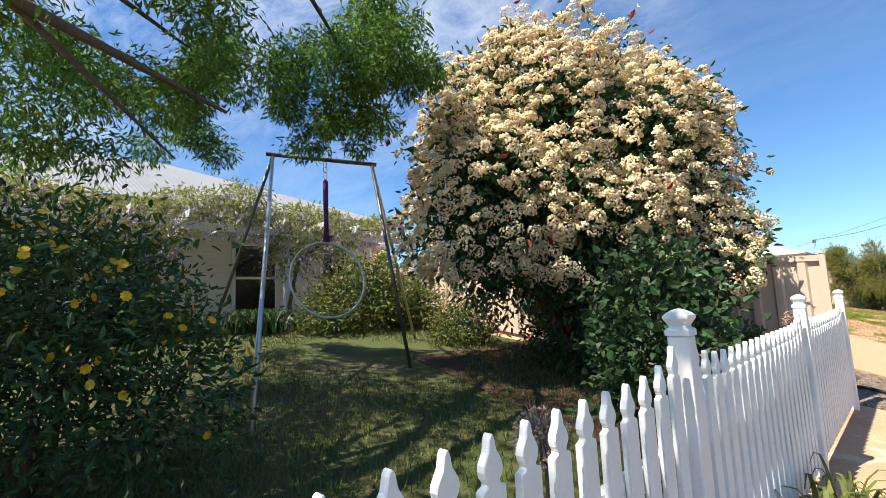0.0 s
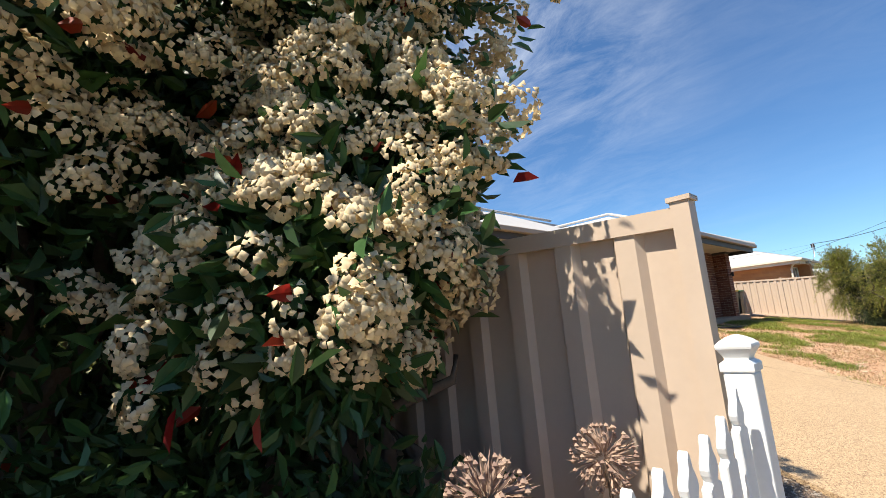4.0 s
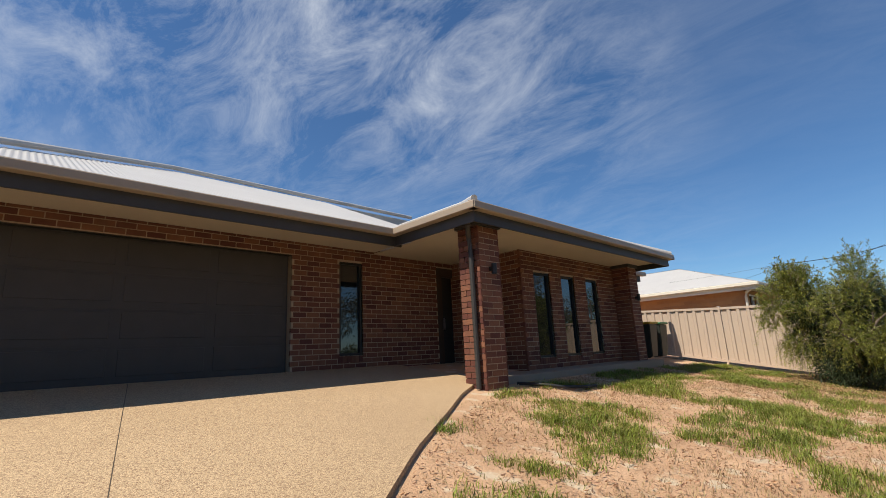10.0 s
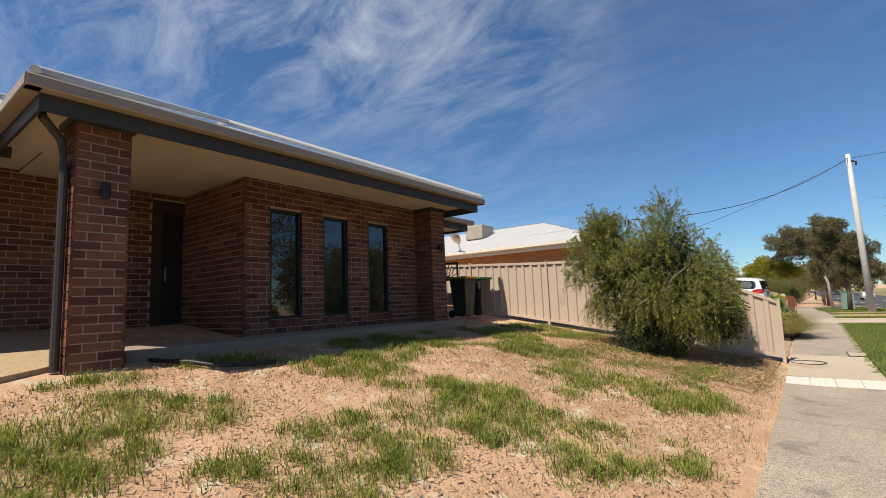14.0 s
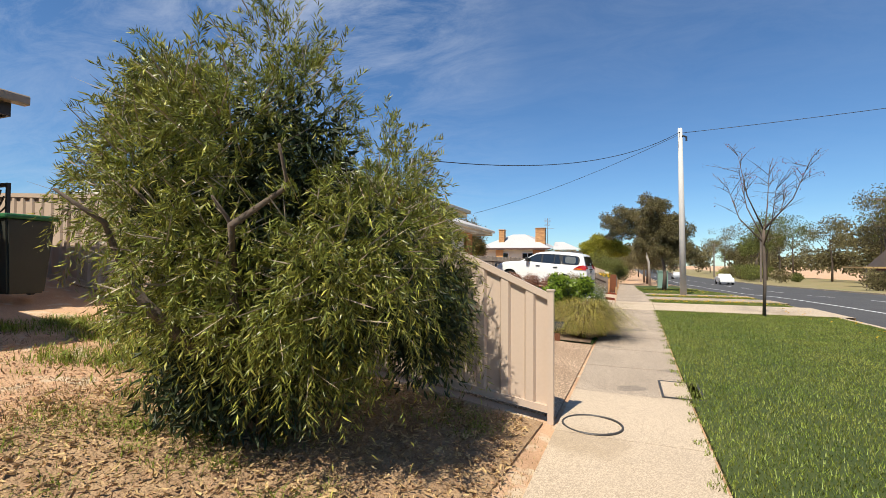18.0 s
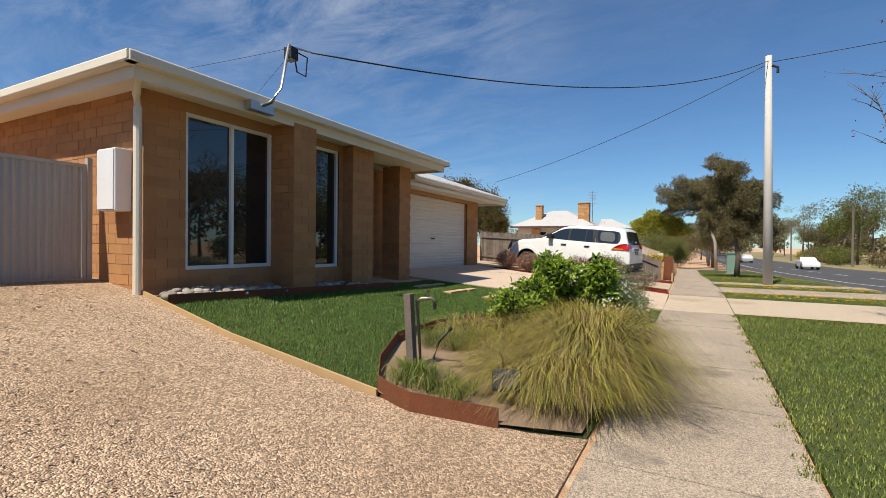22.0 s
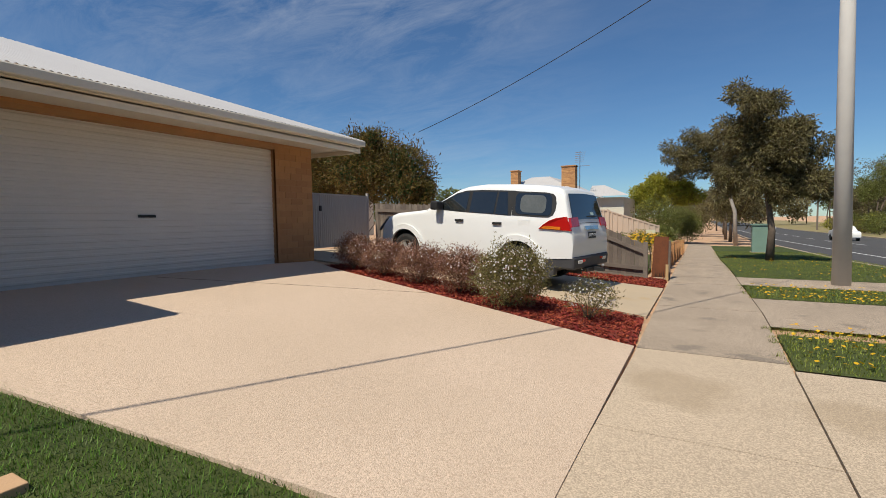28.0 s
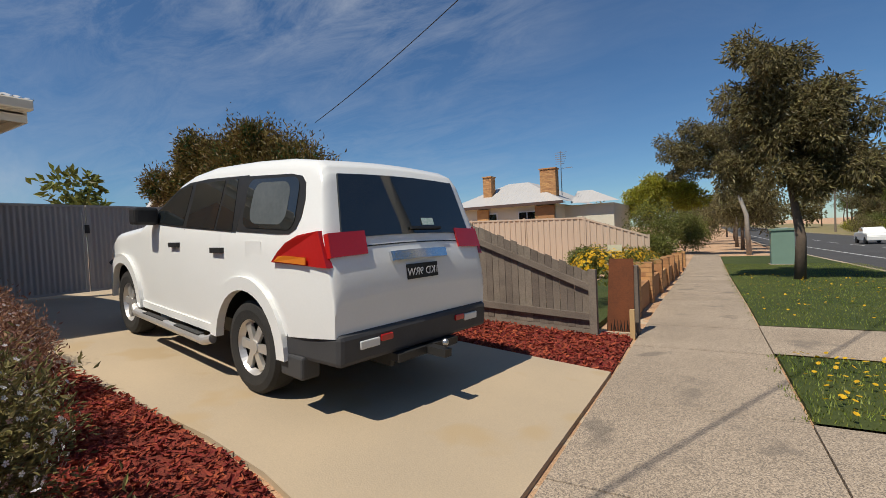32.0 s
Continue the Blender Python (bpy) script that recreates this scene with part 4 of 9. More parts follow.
part("door_frame", boxes((-7.43, -7.33, 21.32, 21.35, 0.83, 2.98), (-7.43, -7.33, 22.09, 22.12, 0.83, 2.98), (-7.43, -7.33, 21.35, 22.09, 2.95, 2.98)), WHITE_FRAME, house_c)
part("door_handle", boxes((-7.40, -7.36, 21.99, 22.05, 1.8, 2.05)), STEEL, door_c)
bm = bmesh.new()
tube(bm, [(-5.89, 15.9, 3.32), (-5.89, 15.9, 3.24), (-6.14, 16.02, 3.1), (-6.20, 16.07, 2.95), (-6.20, 16.07, 0.75)], 0.045, 10)
part("downpipe", bm, SOFFIT_C, house_c)
mb = thing("meter_box", (-6.62, 16.11, 1.8), "pale grey steel electricity meter box on a block wall", "meter box")
bm = bmesh.new()
box(bm, -6.84, -6.46, 15.96, 16.15, 1.75, 2.5, bevel=0.01)
part("box", bm, WHITE_FRAME, mb)
part("lid", boxes((-6.825, -6.475, 15.945, 15.96, 1.77, 2.48)), WHITE_FRAME, mb)

# ---- weatherboard house ----
house_a = thing("house", (-13, -12.5, 1.2), "old cream weatherboard cottage behind a pergola", "house")
AX = -11.0
for k in range(17):
    bm = bmesh.new()
    z = 1.25 + k * 0.135
    prism(bm, [(AX - 0.03, z), (AX + 0.028, z), (AX + 0.004, z + 0.135), (AX - 0.03, z + 0.135)], "y", -20, -9.6)
    part("weatherboard", bm, WEATHERBOARD, house_a)
part("wall", boxes((AX - 0.25, AX - 0.03, -20, -9.6, 0.9, 3.5)), WEATHERBOARD, house_a)
for y0, y1 in ((-12.95, -12.0), (-15.2, -14.2), (-11.0, -10.3)):
    w = part("window", boxes((AX, AX + 0.05, y0, y0 + 0.07, 1.55, 2.95), (AX, AX + 0.05, y1 - 0.07, y1, 1.55, 2.95), (AX, AX + 0.05, y0, y1, 2.88, 2.97), (AX, AX + 0.07, y0 - 0.04, y1 + 0.04, 1.50, 1.56), (AX + 0.028, AX + 0.05, y0, y1, 2.2, 2.25)), WEATHERBOARD, house_a)
    part("pane", boxes((AX + 0.03, AX + 0.036, y0 + 0.07, y1 - 0.07, 1.56, 2.88)), GLASS, w)
part("eave", boxes((AX, AX + 0.5, -20.5, -9.2, 3.42, 3.46), (AX + 0.5, AX + 0.53, -20.5, -9.2, 3.36, 3.55)), mat("green_grey_trim", (0.30, 0.33, 0.28), (0.26, 0.29, 0.25), 0.6), house_a)
corrugated("roof_slope", house_a, (AX + 0.55, -20.5, 3.55), (AX + 0.55, -9.2, 3.55), (-1, 0, 0.45), lambda a: 0, lambda a: min(4.0, 11.3 - a), mat("weathered_zinc", (0.27, 0.27, 0.28), (0.21, 0.21, 0.22), 0.5, 1.5, 0.1, 20))


# ---- steel fences ----
def rib_fence(name, p0, p1, n_panels, base, top, material, label, face, step=0.0):
    """Ribbed steel fence from p0 to p1 in bays; base(t) and top(t) give heights at 0..1 along it."""
    f = thing(name, (p0[0], p0[1], base(0)), label, "fence")
    p0, p1, face = Vector((*p0, 0)), Vector((*p1, 0)), Vector((*face, 0))
    u = (p1 - p0).normalized()
    ln = (p1 - p0).length
    for i in range(n_panels + 1):
        t = i / n_panels
        q = p0 + u * ln * t
        bm = bmesh.new()
        zt = top(min(t + 0.001, 1)) if i < n_panels else top(1)
        zt = max(zt, top(max(t - 0.001, 0)))
        a, b = q - u * 0.028, q + u * 0.028
        o = [a - face * 0.03, b - face * 0.03, b + face * 0.03, a + face * 0.03]
        prism(bm, [(v.x, v.y) for v in o], "z", base(t) - 0.1, zt + 0.03)
        part("post", bm, material, f)
        bm = bmesh.new()
        o = [a - face * 0.036 - u * 0.008, b - face * 0.036 + u * 0.008, b + face * 0.036 + u * 0.008, a + face * 0.036 - u * 0.008]
        prism(bm, [(v.x, v.y) for v in o], "z", zt + 0.03, zt + 0.045)
        part("post_cap", bm, material, f)
    for i in range(n_panels):
        t0, t1 = (i + 0.002) / n_panels, (i + 0.998) / n_panels
        a0, a1 = ln * i / n_panels + 0.03, ln * (i + 1) / n_panels - 0.03
        prof, a = [], a0
        while a < a1:  # trapezoid ribs
            for da, d in ((0, 0), (0.11, 0), (0.13, 0.03), (0.20, 0.03), (0.22, 0)):
                if a + da <= a1:
                    prof.append((a + da, d))
            a += 0.24
        prof.append((a1, 0))
        V, F = [], []
        for aa, d in prof:
            q = p0 + u * aa + face * (d - 0.014)
            t = aa / ln
            t = min(max(t, t0), t1)
            V += [(q.x, q.y, base(t) + 0.03), (q.x, q.y, top(t) - 0.01)]
        F = [(2 * k, 2 * k + 2, 2 * k + 3, 2 * k + 1) for k in range(len(prof) - 1)]
        raw_part("sheet", V, F, material, f)
        for zf, h in ((base, 0.0), (top, 0.0)):
            V = []
            for aa, t in ((a0, t0), (a1, t1)):
                for s in (-0.024, 0.024):
                    q = p0 + u * aa + face * s
                    z = zf(t) + (0.0 if zf is base else -0.05)
                    V += [(q.x, q.y, z), (q.x, q.y, z + 0.065)]
            raw_part("rail", V, [(0, 4, 5, 1), (2, 3, 7, 6), (1, 5, 7, 3), (0, 2, 6, 4), (0, 1, 3, 2), (4, 6, 7, 5)], material, f)
    return f


def along(p0, p1, dz):
    return lambda t: gz(p0[0] + (p1[0] - p0[0]) * t, p0[1] + (p1[1] - p0[1]) * t) + dz


# between the tan house and the brown house: low raked end bay, then level bays
rib_fence("boundary_fence", (-1.14, 11.68), (-3.5, 11.68), 1, along((-1.14, 11.68), (-3.5, 11.68), 0.08), lambda t: 1.24 + 1.06 * t, FENCE_TAN, "tan ribbed steel fence bay raked down towards the footpath", (0, -1))
rib_fence("boundary_fence", (-3.57, 11.68), (-15.3, 11.68), 5, along((-3.57, 11.68), (-15.3, 11.68), 0.08), lambda t: interp(t, (0, 0.2, 0.4, 1), (2.30, 2.38, 2.50, 2.9)), FENCE_TAN, "tan ribbed steel boundary fence with level bays", (0, -1))
# between the cottage and the brown house
rib_fence("boundary_fence", (-2.24, -9.72), (-4.64, -9.72), 1, along((-2.24, -9.72), (-4.64, -9.72), 0.05), lambda t: 1.84 + 0.10 * t, FENCE_TAN, "tan ribbed steel fence half shaded by a flowering shrub", (0, -1))
rib_fence("boundary_fence", (-4.71, -9.30), (-17.0, -4.70), 6, along((-4.71, -9.30), (-17.0, -4.70), 0.2), lambda t: interp(t, (0, 0.3, 1), (2.1, 2.6, 3.0)), FENCE_TAN, "tan ribbed steel boundary fence on a stepped concrete plinth", (0.35, 0.937))
rib_fence("boundary_fence", (-5.6, -9.72), (-10.5, -9.72), 2, along((-5.6, -9.72), (-10.5, -9.72), 0.05), lambda t: 2.05 + 0.25 * t, FENCE_TAN, "tan ribbed steel fence at the back of the cottage yard", (0, -1))
# side gates
def gate(name, x, y0, y1, z0, z1, label):
    g = thing(name, (x, y0, z0), label, "gate")
    mid = (y0 + y1) / 2
    for a, b in ((y0, mid - 0.01), (mid + 0.01, y1)):
        V, F = [], []
        ys = np.arange(a + 0.04, b - 0.04, 0.011)
        for k, y in enumerate(ys):
            V += [(x + 0.012 * math.cos(k * 2 * math.pi / 7), y, z0 + 0.04), (x + 0.012 * math.cos(k * 2 * math.pi / 7), y, z1 - 0.03)]
        F = [(2 * i, 2 * i + 2, 2 * i + 3, 2 * i + 1) for i in range(len(ys) - 1)]
        raw_part("leaf", V, F, FENCE_GREY, g)
        part("gate_frame", boxes((x - 0.02, x + 0.02, a, a + 0.04, z0, z1), (x - 0.02, x + 0.02, b - 0.04, b, z0, z1), (x - 0.02, x + 0.02, a + 0.04, b - 0.04, z0, z0 + 0.04), (x - 0.02, x + 0.02, a + 0.04, b - 0.04, z1 - 0.04, z1)), FENCE_GREY, g)
    for y in (y0 - 0.06, y1 + 0.003):
        part("post", boxes((x - 0.035, x + 0.035, y, y + 0.056, z0 - 0.15, z1 + 0.08)), FENCE_GREY, g)
    part("latch", boxes((x + 0.02, x + 0.06, mid - 0.03, mid + 0.03, z1 - 0.5, z1 - 0.35)), BLACK_PLASTIC, g)


gate("side_gate", -7.2, 11.85, 16.0, 0.88, 2.35, "grey corrugated steel double gate beside a block wall")
gate("side_gate", -9.6, 29.5, 33.7, 0.72, 2.25, "grey corrugated steel double gate behind a parked car")

# ---- picket fence ----
PX = -2.14


def picket_top(z):
    """Half outline of a picket head: half width, height above the shoulder."""
    return [(0.036, 0.0), (0.034, 0.004), (0.019, 0.010), (0.018, 0.015), (0.026, 0.026), (0.0295, 0.038), (0.027, 0.050), (0.019, 0.063), (0.0135, 0.071), (0.0115, 0.078), (0.0085, 0.094), (0.004, 0.102), (0.0, 0.104)]


def picket_bm(h):
    bm = bmesh.new()
    half = picket_top(0)
    out = [(w, h - 0.104 + z) for w, z in half]
    outline = [(-0.036, 0.0), (0.036, 0.0)] + out + [(-w, z) for w, z in out[-2::-1]]
    prism(bm, outline, "x", -0.01, 0.01)
    bmesh.ops.bevel(bm, geom=[e for e in bm.edges if abs(e.verts[0].co.x - e.verts[1].co.x) < 1e-6], offset=0.0025, segments=1, affect="EDGES")
    return bm


PICKETS = {}
posts_y = [-19.4, -17.0, -14.6, -12.2, -9.8]
pf_group = "white picket fence"
for i, y in enumerate(posts_y):
    z = gz(PX, y)
    fp = thing("fence_post", (PX, y, z), "white turned-top timber fence post", "fence post", pf_group)
    bm = bmesh.new()
    box(bm, PX - 0.037, PX + 0.037, y - 0.037, y + 0.037, z - 0.1, 1.365, bevel=0.006)
    part("shaft", bm, WHITE_PAINT, fp)
    bm = bmesh.new()
    rings = [(0.050, 1.364), (0.051, 1.368), (0.051, 1.384), (0.046, 1.389), (0.036, 1.394), (0.036, 1.400), (0.044, 1.412), (0.053, 1.424), (0.0545, 1.430), (0.053, 1.436), (0.040, 1.446), (0.024, 1.454), (0.010, 1.459), (0.0, 1.460)]
    prev = None
    for w, zz in rings:
        w *= 0.80
        r = [bm.verts.new((PX + sx * w, y + sy * w, zz)) for sx, sy in ((-1, -1), (1, -1), (1, 1), (-1, 1))] if w else [bm.verts.new((PX, y, zz))] * 4
        if prev:
            for k in range(4):
                f = {prev[k], prev[(k + 1) % 4], r[(k + 1) % 4], r[k]}
                fs = [v for n_, v in enumerate([prev[k], prev[(k + 1) % 4], r[(k + 1) % 4], r[k]]) if v not in [prev[k], prev[(k + 1) % 4], r[(k + 1) % 4], r[k]][:n_]]
                bm.faces.new(fs)
        prev = r
    bmesh.ops.recalc_face_normals(bm, faces=bm.faces)
    part("finial", bm, WHITE_PAINT, fp)
for y0, y1 in zip(posts_y, posts_y[1:]):
    bay = thing("picket_fence", (PX, y0, gz(PX, y0)), "white painted picket fence bay with shaped heads", "picket fence", pf_group)
    zb = gz(PX, y0)
    for zr in (zb + 0.25, zb + 0.72):
        part("rail", boxes((PX - 0.045, PX - 0.012, y0 + 0.05, y1 - 0.05, zr, zr + 0.07)), WHITE_PAINT, bay)
    n = 19
    for k in range(n):
        t = (k + 0.5) / n
        s = (2 * t - 1) ** 2
        h = round(0.985 + 0.12 * s ** 5, 3)
        if h not in PICKETS:
            PICKETS[h] = finish(picket_bm(h), "picket", WHITE_PAINT)
        ob = new("picket", PICKETS[h])
        ob.parent = bay
        ob.location = Vector((PX, y0 + 0.05 + (y1 - y0 - 0.1) * t, zb + 0.06)) - ORIGIN[bay.name]

# white house beyond the side fence
house_w = thing("house", (-16, -7.0, 1.3), "white weatherboard house seen over the side fence", "house")
def beyond(a, d):
    """A place a metres along the side fence's way and d metres beyond it."""
    return (-9.6 - 0.937 * a - 0.35 * d, -8.9 + 0.35 * a - 0.937 * d)
for k in range(18):
    bm = bmesh.new()
    prism(bm, [beyond(5, 0.0), beyond(11, 0.0), beyond(11, 0.05), beyond(5, 0.05)], "z", 1.0 + k * 0.14, 1.0 + k * 0.14 + 0.132)
    part("weatherboard", bm, WHITE_PAINT, house_w)
bm = bmesh.new()
prism(bm, [beyond(5, 0.04), beyond(11, 0.04), beyond(11, 3), beyond(5, 3)], "z", 0.9, 3.5)
part("wall", bm, WHITE_PAINT, house_w)
bm = bmesh.new()
prism(bm, [beyond(4.8, -0.5), beyond(11.4, -0.5), beyond(11.4, 3), beyond(4.8, 3)], "z", 3.52, 3.66)
part("eave", bm, mat("pale_grey_trim", (0.5, 0.5, 0.5), (0.45, 0.45, 0.45), 0.6), house_w)
corrugated("roof_slope", house_w, (*beyond(11.4, -0.55), 3.68), (*beyond(4.8, -0.55), 3.68), (-0.35, -0.937, 0.30), lambda a: 0, lambda a: 2.2, MATS["weathered_zinc"])

# ---- the parked four-wheel drive ----
CAR_WHITE = mat("white_car_paint", (0.80, 0.80, 0.77), (0.77, 0.77, 0.74), 0.22, 2, 0.0, spec=0.6)
CAR_GREY = mat("grey_bumper_plastic", (0.045, 0.045, 0.047), (0.06, 0.06, 0.062), 0.6, 5, 0.15, 120)
CAR_GLASS = mat("tinted_car_glass", (0.016, 0.020, 0.021), (0.014, 0.017, 0.018), 0.03, 3, 0.0, spec=1.0)
TYRE = mat("tyre_rubber", (0.022, 0.022, 0.022), (0.035, 0.033, 0.03), 0.85, 8, 0.4, 90)
ALLOY = mat("alloy_rim", (0.62, 0.60, 0.57), (0.55, 0.53, 0.50), 0.35, 6, 0.05, 40, metal=0.6)
CHROME = mat("chrome", (0.75, 0.75, 0.75), (0.7, 0.7, 0.7), 0.12, 3, 0.0, metal=1.0)
LAMP_RED = mat("red_lamp_lens", (0.45, 0.012, 0.010), (0.38, 0.01, 0.008), 0.12, 3, 0.0, spec=0.8)
LAMP_AMBER = mat("amber_lamp_lens", (0.75, 0.22, 0.02), (0.70, 0.20, 0.02), 0.12, 3, 0.0, spec=0.8)
LAMP_CLEAR = mat("clear_lamp_lens", (0.65, 0.65, 0.63), (0.6, 0.6, 0.58), 0.1, 3, 0.0, spec=0.8)
rx, ry = -3.28, 30.04
zr, zf = gz(rx, ry + 0.1) + 0.02, gz(rx - 2.8, ry + 0.4) + 0.02
fwd = Vector((-2.77, 0.45, zf - zr)).normalized()
left_ = Vector((0, 0, 1)).cross(fwd).normalized()
side_ = -left_  # from the near flank across the car
upv = side_.cross(fwd).normalized()
if upv.z < 0:
    upv = -upv
CAR_M = Matrix(((fwd.x, side_.x, upv.x, rx), (fwd.y, side_.y, upv.y, ry), (fwd.z, side_.z, upv.z, zr), (0, 0, 0, 1)))
car = thing("four_wheel_drive", (rx - 1.4, ry + 0.9, zr), "white four-wheel drive wagon with grey bumpers, parked", "car")
WID = 1.80


def car_part(name, bm, material, label="", parent=None, smooth=False):
    bmesh.ops.recalc_face_normals(bm, faces=bm.faces)
    bm.transform(CAR_M)
    return part(name, bm, material, parent or car, label, smooth)


def arch(cx, r, a0, a1, n=12):
    return [(cx + r * math.cos(radians(a0 + (a1 - a0) * k / n)), 0.375 + r * math.sin(radians(a0 + (a1 - a0) * k / n))) for k in range(n + 1)]


def tumble(bm):
    """Lean the upper flanks inwards and round the ends in plan."""
    for v in bm.verts:
        w = v.co.y - WID / 2
        k = 1.0
        if v.co.z > 1.22:
            k -= 0.30 * (v.co.z - 1.22)
        e = max(0.0, v.co.x - 2.9) / 0.8
        k -= 0.16 * e * e
        e = max(0.0, -0.55 - v.co.x) / 0.5
        k -= 0.07 * e * e
        v.co.y = WID / 2 + w * k
    return bm


TOP_U = (-1.03, -1.02, -0.989, -0.778, -0.73, -0.62, -0.3, 0.2, 0.9, 1.3, 1.52, 1.95, 2.28, 2.5, 3.1, 3.4, 3.58, 3.64)
TOP_Z = (0.86, 0.97, 1.10, 1.72, 1.785, 1.83, 1.86, 1.87, 1.855, 1.80, 1.73, 1.47, 1.29, 1.25, 1.17, 1.07, 0.92, 0.76)


def low_edge(u):
    for cx in (0.0, 2.8):
        if abs(u - cx) < 0.46:
            return 0.40 + math.sqrt(0.46 ** 2 - (u - cx) ** 2)
    return interp(u, (-1.03, -0.47, -0.46, 3.3, 3.64), (0.62, 0.56, 0.40, 0.40, 0.50))


us = sorted({round(v, 4) for v in list(TOP_U) + list(np.arange(-0.95, 3.6, 0.07)) + list(np.linspace(-1.0, -0.74, 10)) + [cx + s * 0.46 * math.cos(radians(q)) for cx in (0.0, 2.8) for s in (-1, 1) for q in range(0, 91, 10)]})
V, F = [], []
for u in us:
    t, lo = interp(u, TOP_U, TOP_Z), low_edge(u)
    r = min(0.09, 0.4 * (t - lo))
    half = []
    for k in range(12):
        z = lo + (t - r - lo) * k / 11
        half.append((-0.014 * math.sin(math.pi * min(max((z - 0.4) / 0.75, 0), 1)), z))
    for k in range(1, 6):
        q = radians(90 * k / 5)
        half.append((r * (1 - math.cos(q)), t - r + r * math.sin(q)))
    for k in range(1, 6):
        y = r + (WID / 2 - r) * k / 5
        half.append((y, t + 0.022 * math.sin(math.pi * 0.5 * k / 5)))
    V += [(u, y, z) for y, z in half] + [(u, WID - y, z) for y, z in half[-2::-1]]
w_ = 2 * 22 - 1
F = [(i * w_ + k, i * w_ + k + 1, (i + 1) * w_ + k + 1, (i + 1) * w_ + k) for i in range(len(us) - 1) for k in range(w_ - 1)]
F += [tuple(range(w_)), tuple((len(us) - 1) * w_ + k for k in range(w_))]
me = bpy.data.meshes.new("t")
me.from_pydata(V, [], F)
bm = bmesh.new()
bm.from_mesh(me)
bpy.data.meshes.remove(me)
tumble(bm)
body_ob = car_part("body", bm, CAR_WHITE, smooth=True)
for p_ in body_ob.data.polygons:
    if len(p_.vertices) > 10:
        p_.use_smooth = False


def flank(name, poly, material, d0, d1, label="", parent=None, far=True):
    """A flat piece on the near flank, and its twin on the far one."""
    made = None
    for flip in (False, True) if far else (False,):
        bm = bmesh.new()
        prism(bm, poly, "y", -d1, -d0)
        if flip:
            for v in bm.verts:
                v.co.y = WID - v.co.y
        tumble(bm)
        made = made or car_part(name, bm, material, label, parent)
        if flip:
            car_part(name, bm, material, label, parent)
    return made


REAR_SURROUND = [(0.19, 1.290), (0.21, 1.740), (-0.42, 1.733), (-0.56, 1.712), (-0.62, 1.662), (-0.655, 1.540), (-0.655, 1.419), (-0.62, 1.333), (-0.55, 1.297), (-0.4, 1.290)]
flank("window_surround", REAR_SURROUND, FRAME_BLACK, 0.001, 0.006)
SURR = [(2.12, 1.311), (1.9, 1.454), (1.52, 1.662), (1.3, 1.719), (0.9, 1.744), (0.2, 1.748), (0.2, 1.283), (1.2, 1.290)]
flank("window_surround", SURR, FRAME_BLACK, 0.001, 0.006)
flank("side_window", [(2.02, 1.326), (1.84, 1.462), (1.50, 1.647), (1.27, 1.694), (1.22, 1.694), (1.22, 1.311)], CAR_GLASS, 0.004, 0.011)
flank("side_window", [(1.14, 1.304), (1.14, 1.705), (0.58, 1.719), (0.58, 1.297)], CAR_GLASS, 0.004, 0.011)
flank("side_window", [(0.54, 1.297), (0.54, 1.719), (0.36, 1.723), (0.26, 1.297)], CAR_GLASS, 0.004, 0.011)


def rounded(x0, x1, z0, z1, r, lean=0.0, n=5):
    """An outline with round corners, its upper edge shifted by lean."""
    out = []
    for cx, cz, a0 in ((x1 - r, z1 - r, 0), (x0 + r, z1 - r, 90), (x0 + r, z0 + r, 180), (x1 - r, z0 + r, 270)):
        for k in range(n + 1):
            q = radians(a0 + 90 * k / n)
            x, z = cx + r * math.cos(q), cz + r * math.sin(q)
            out.append((x + lean * (z - z0) / (z1 - z0), z))
    return out


flank("quarter_window", rounded(-0.60, 0.12, 1.325, 1.71, 0.09, 0.05), CAR_GLASS, 0.004, 0.011)
# grey panel added on the glass, standing in for the pale interior seen through it
flank("sun_shade", rounded(-0.48, 0.03, 1.36, 1.68, 0.10, 0.03), mat("grey_interior_patch", (0.11, 0.12, 0.12), (0.07, 0.08, 0.08), 0.4, 3, 0.1, 30), 0.009, 0.0125)
# flares, sills, gaps, handles
for cx in (0.0, 2.8):
    outer, inner = arch(cx, 0.57, 2, 178, 18), arch(cx, 0.465, 178, 2, 18)
    flank("wheel_flare", outer + inner, CAR_WHITE, -0.02, 0.045)
flank("wheel_well", arch(0.0, 0.50, 0, 180, 14), BLACK_PLASTIC, -0.30, -0.26)
flank("wheel_well", arch(2.8, 0.50, 0, 180, 14), BLACK_PLASTIC, -0.30, -0.26)
for u0 in (2.22, 1.18):
    flank("door_gap", [(u0, 0.45), (u0 + 0.008, 0.45), (u0 + 0.008, 1.28), (u0, 1.28)], FRAME_BLACK, 0.0, 0.0015)
flank("door_gap", [(0.52, 0.86), (0.53, 0.86), (0.28, 1.28), (0.27, 1.28)], FRAME_BLACK, 0.0, 0.0015)
flank("sill", [(2.34, 0.40), (2.34, 0.47), (0.5, 0.47), (0.5, 0.40)], CAR_WHITE, -0.01, 0.02)
flank("fuel_flap", [(-0.22, 1.06), (0.02, 1.06), (0.03, 1.22), (-0.20, 1.23)], CAR_WHITE, 0.0, 0.003, "", None, False)
for u0 in (1.36, 0.48):
    flank("door_handle", [(u0 - 0.10, 1.105), (u0 + 0.09, 1.095), (u0 + 0.09, 1.14), (u0 - 0.10, 1.15)], BLACK_PLASTIC, 0.0, 0.035)
bm = bmesh.new()
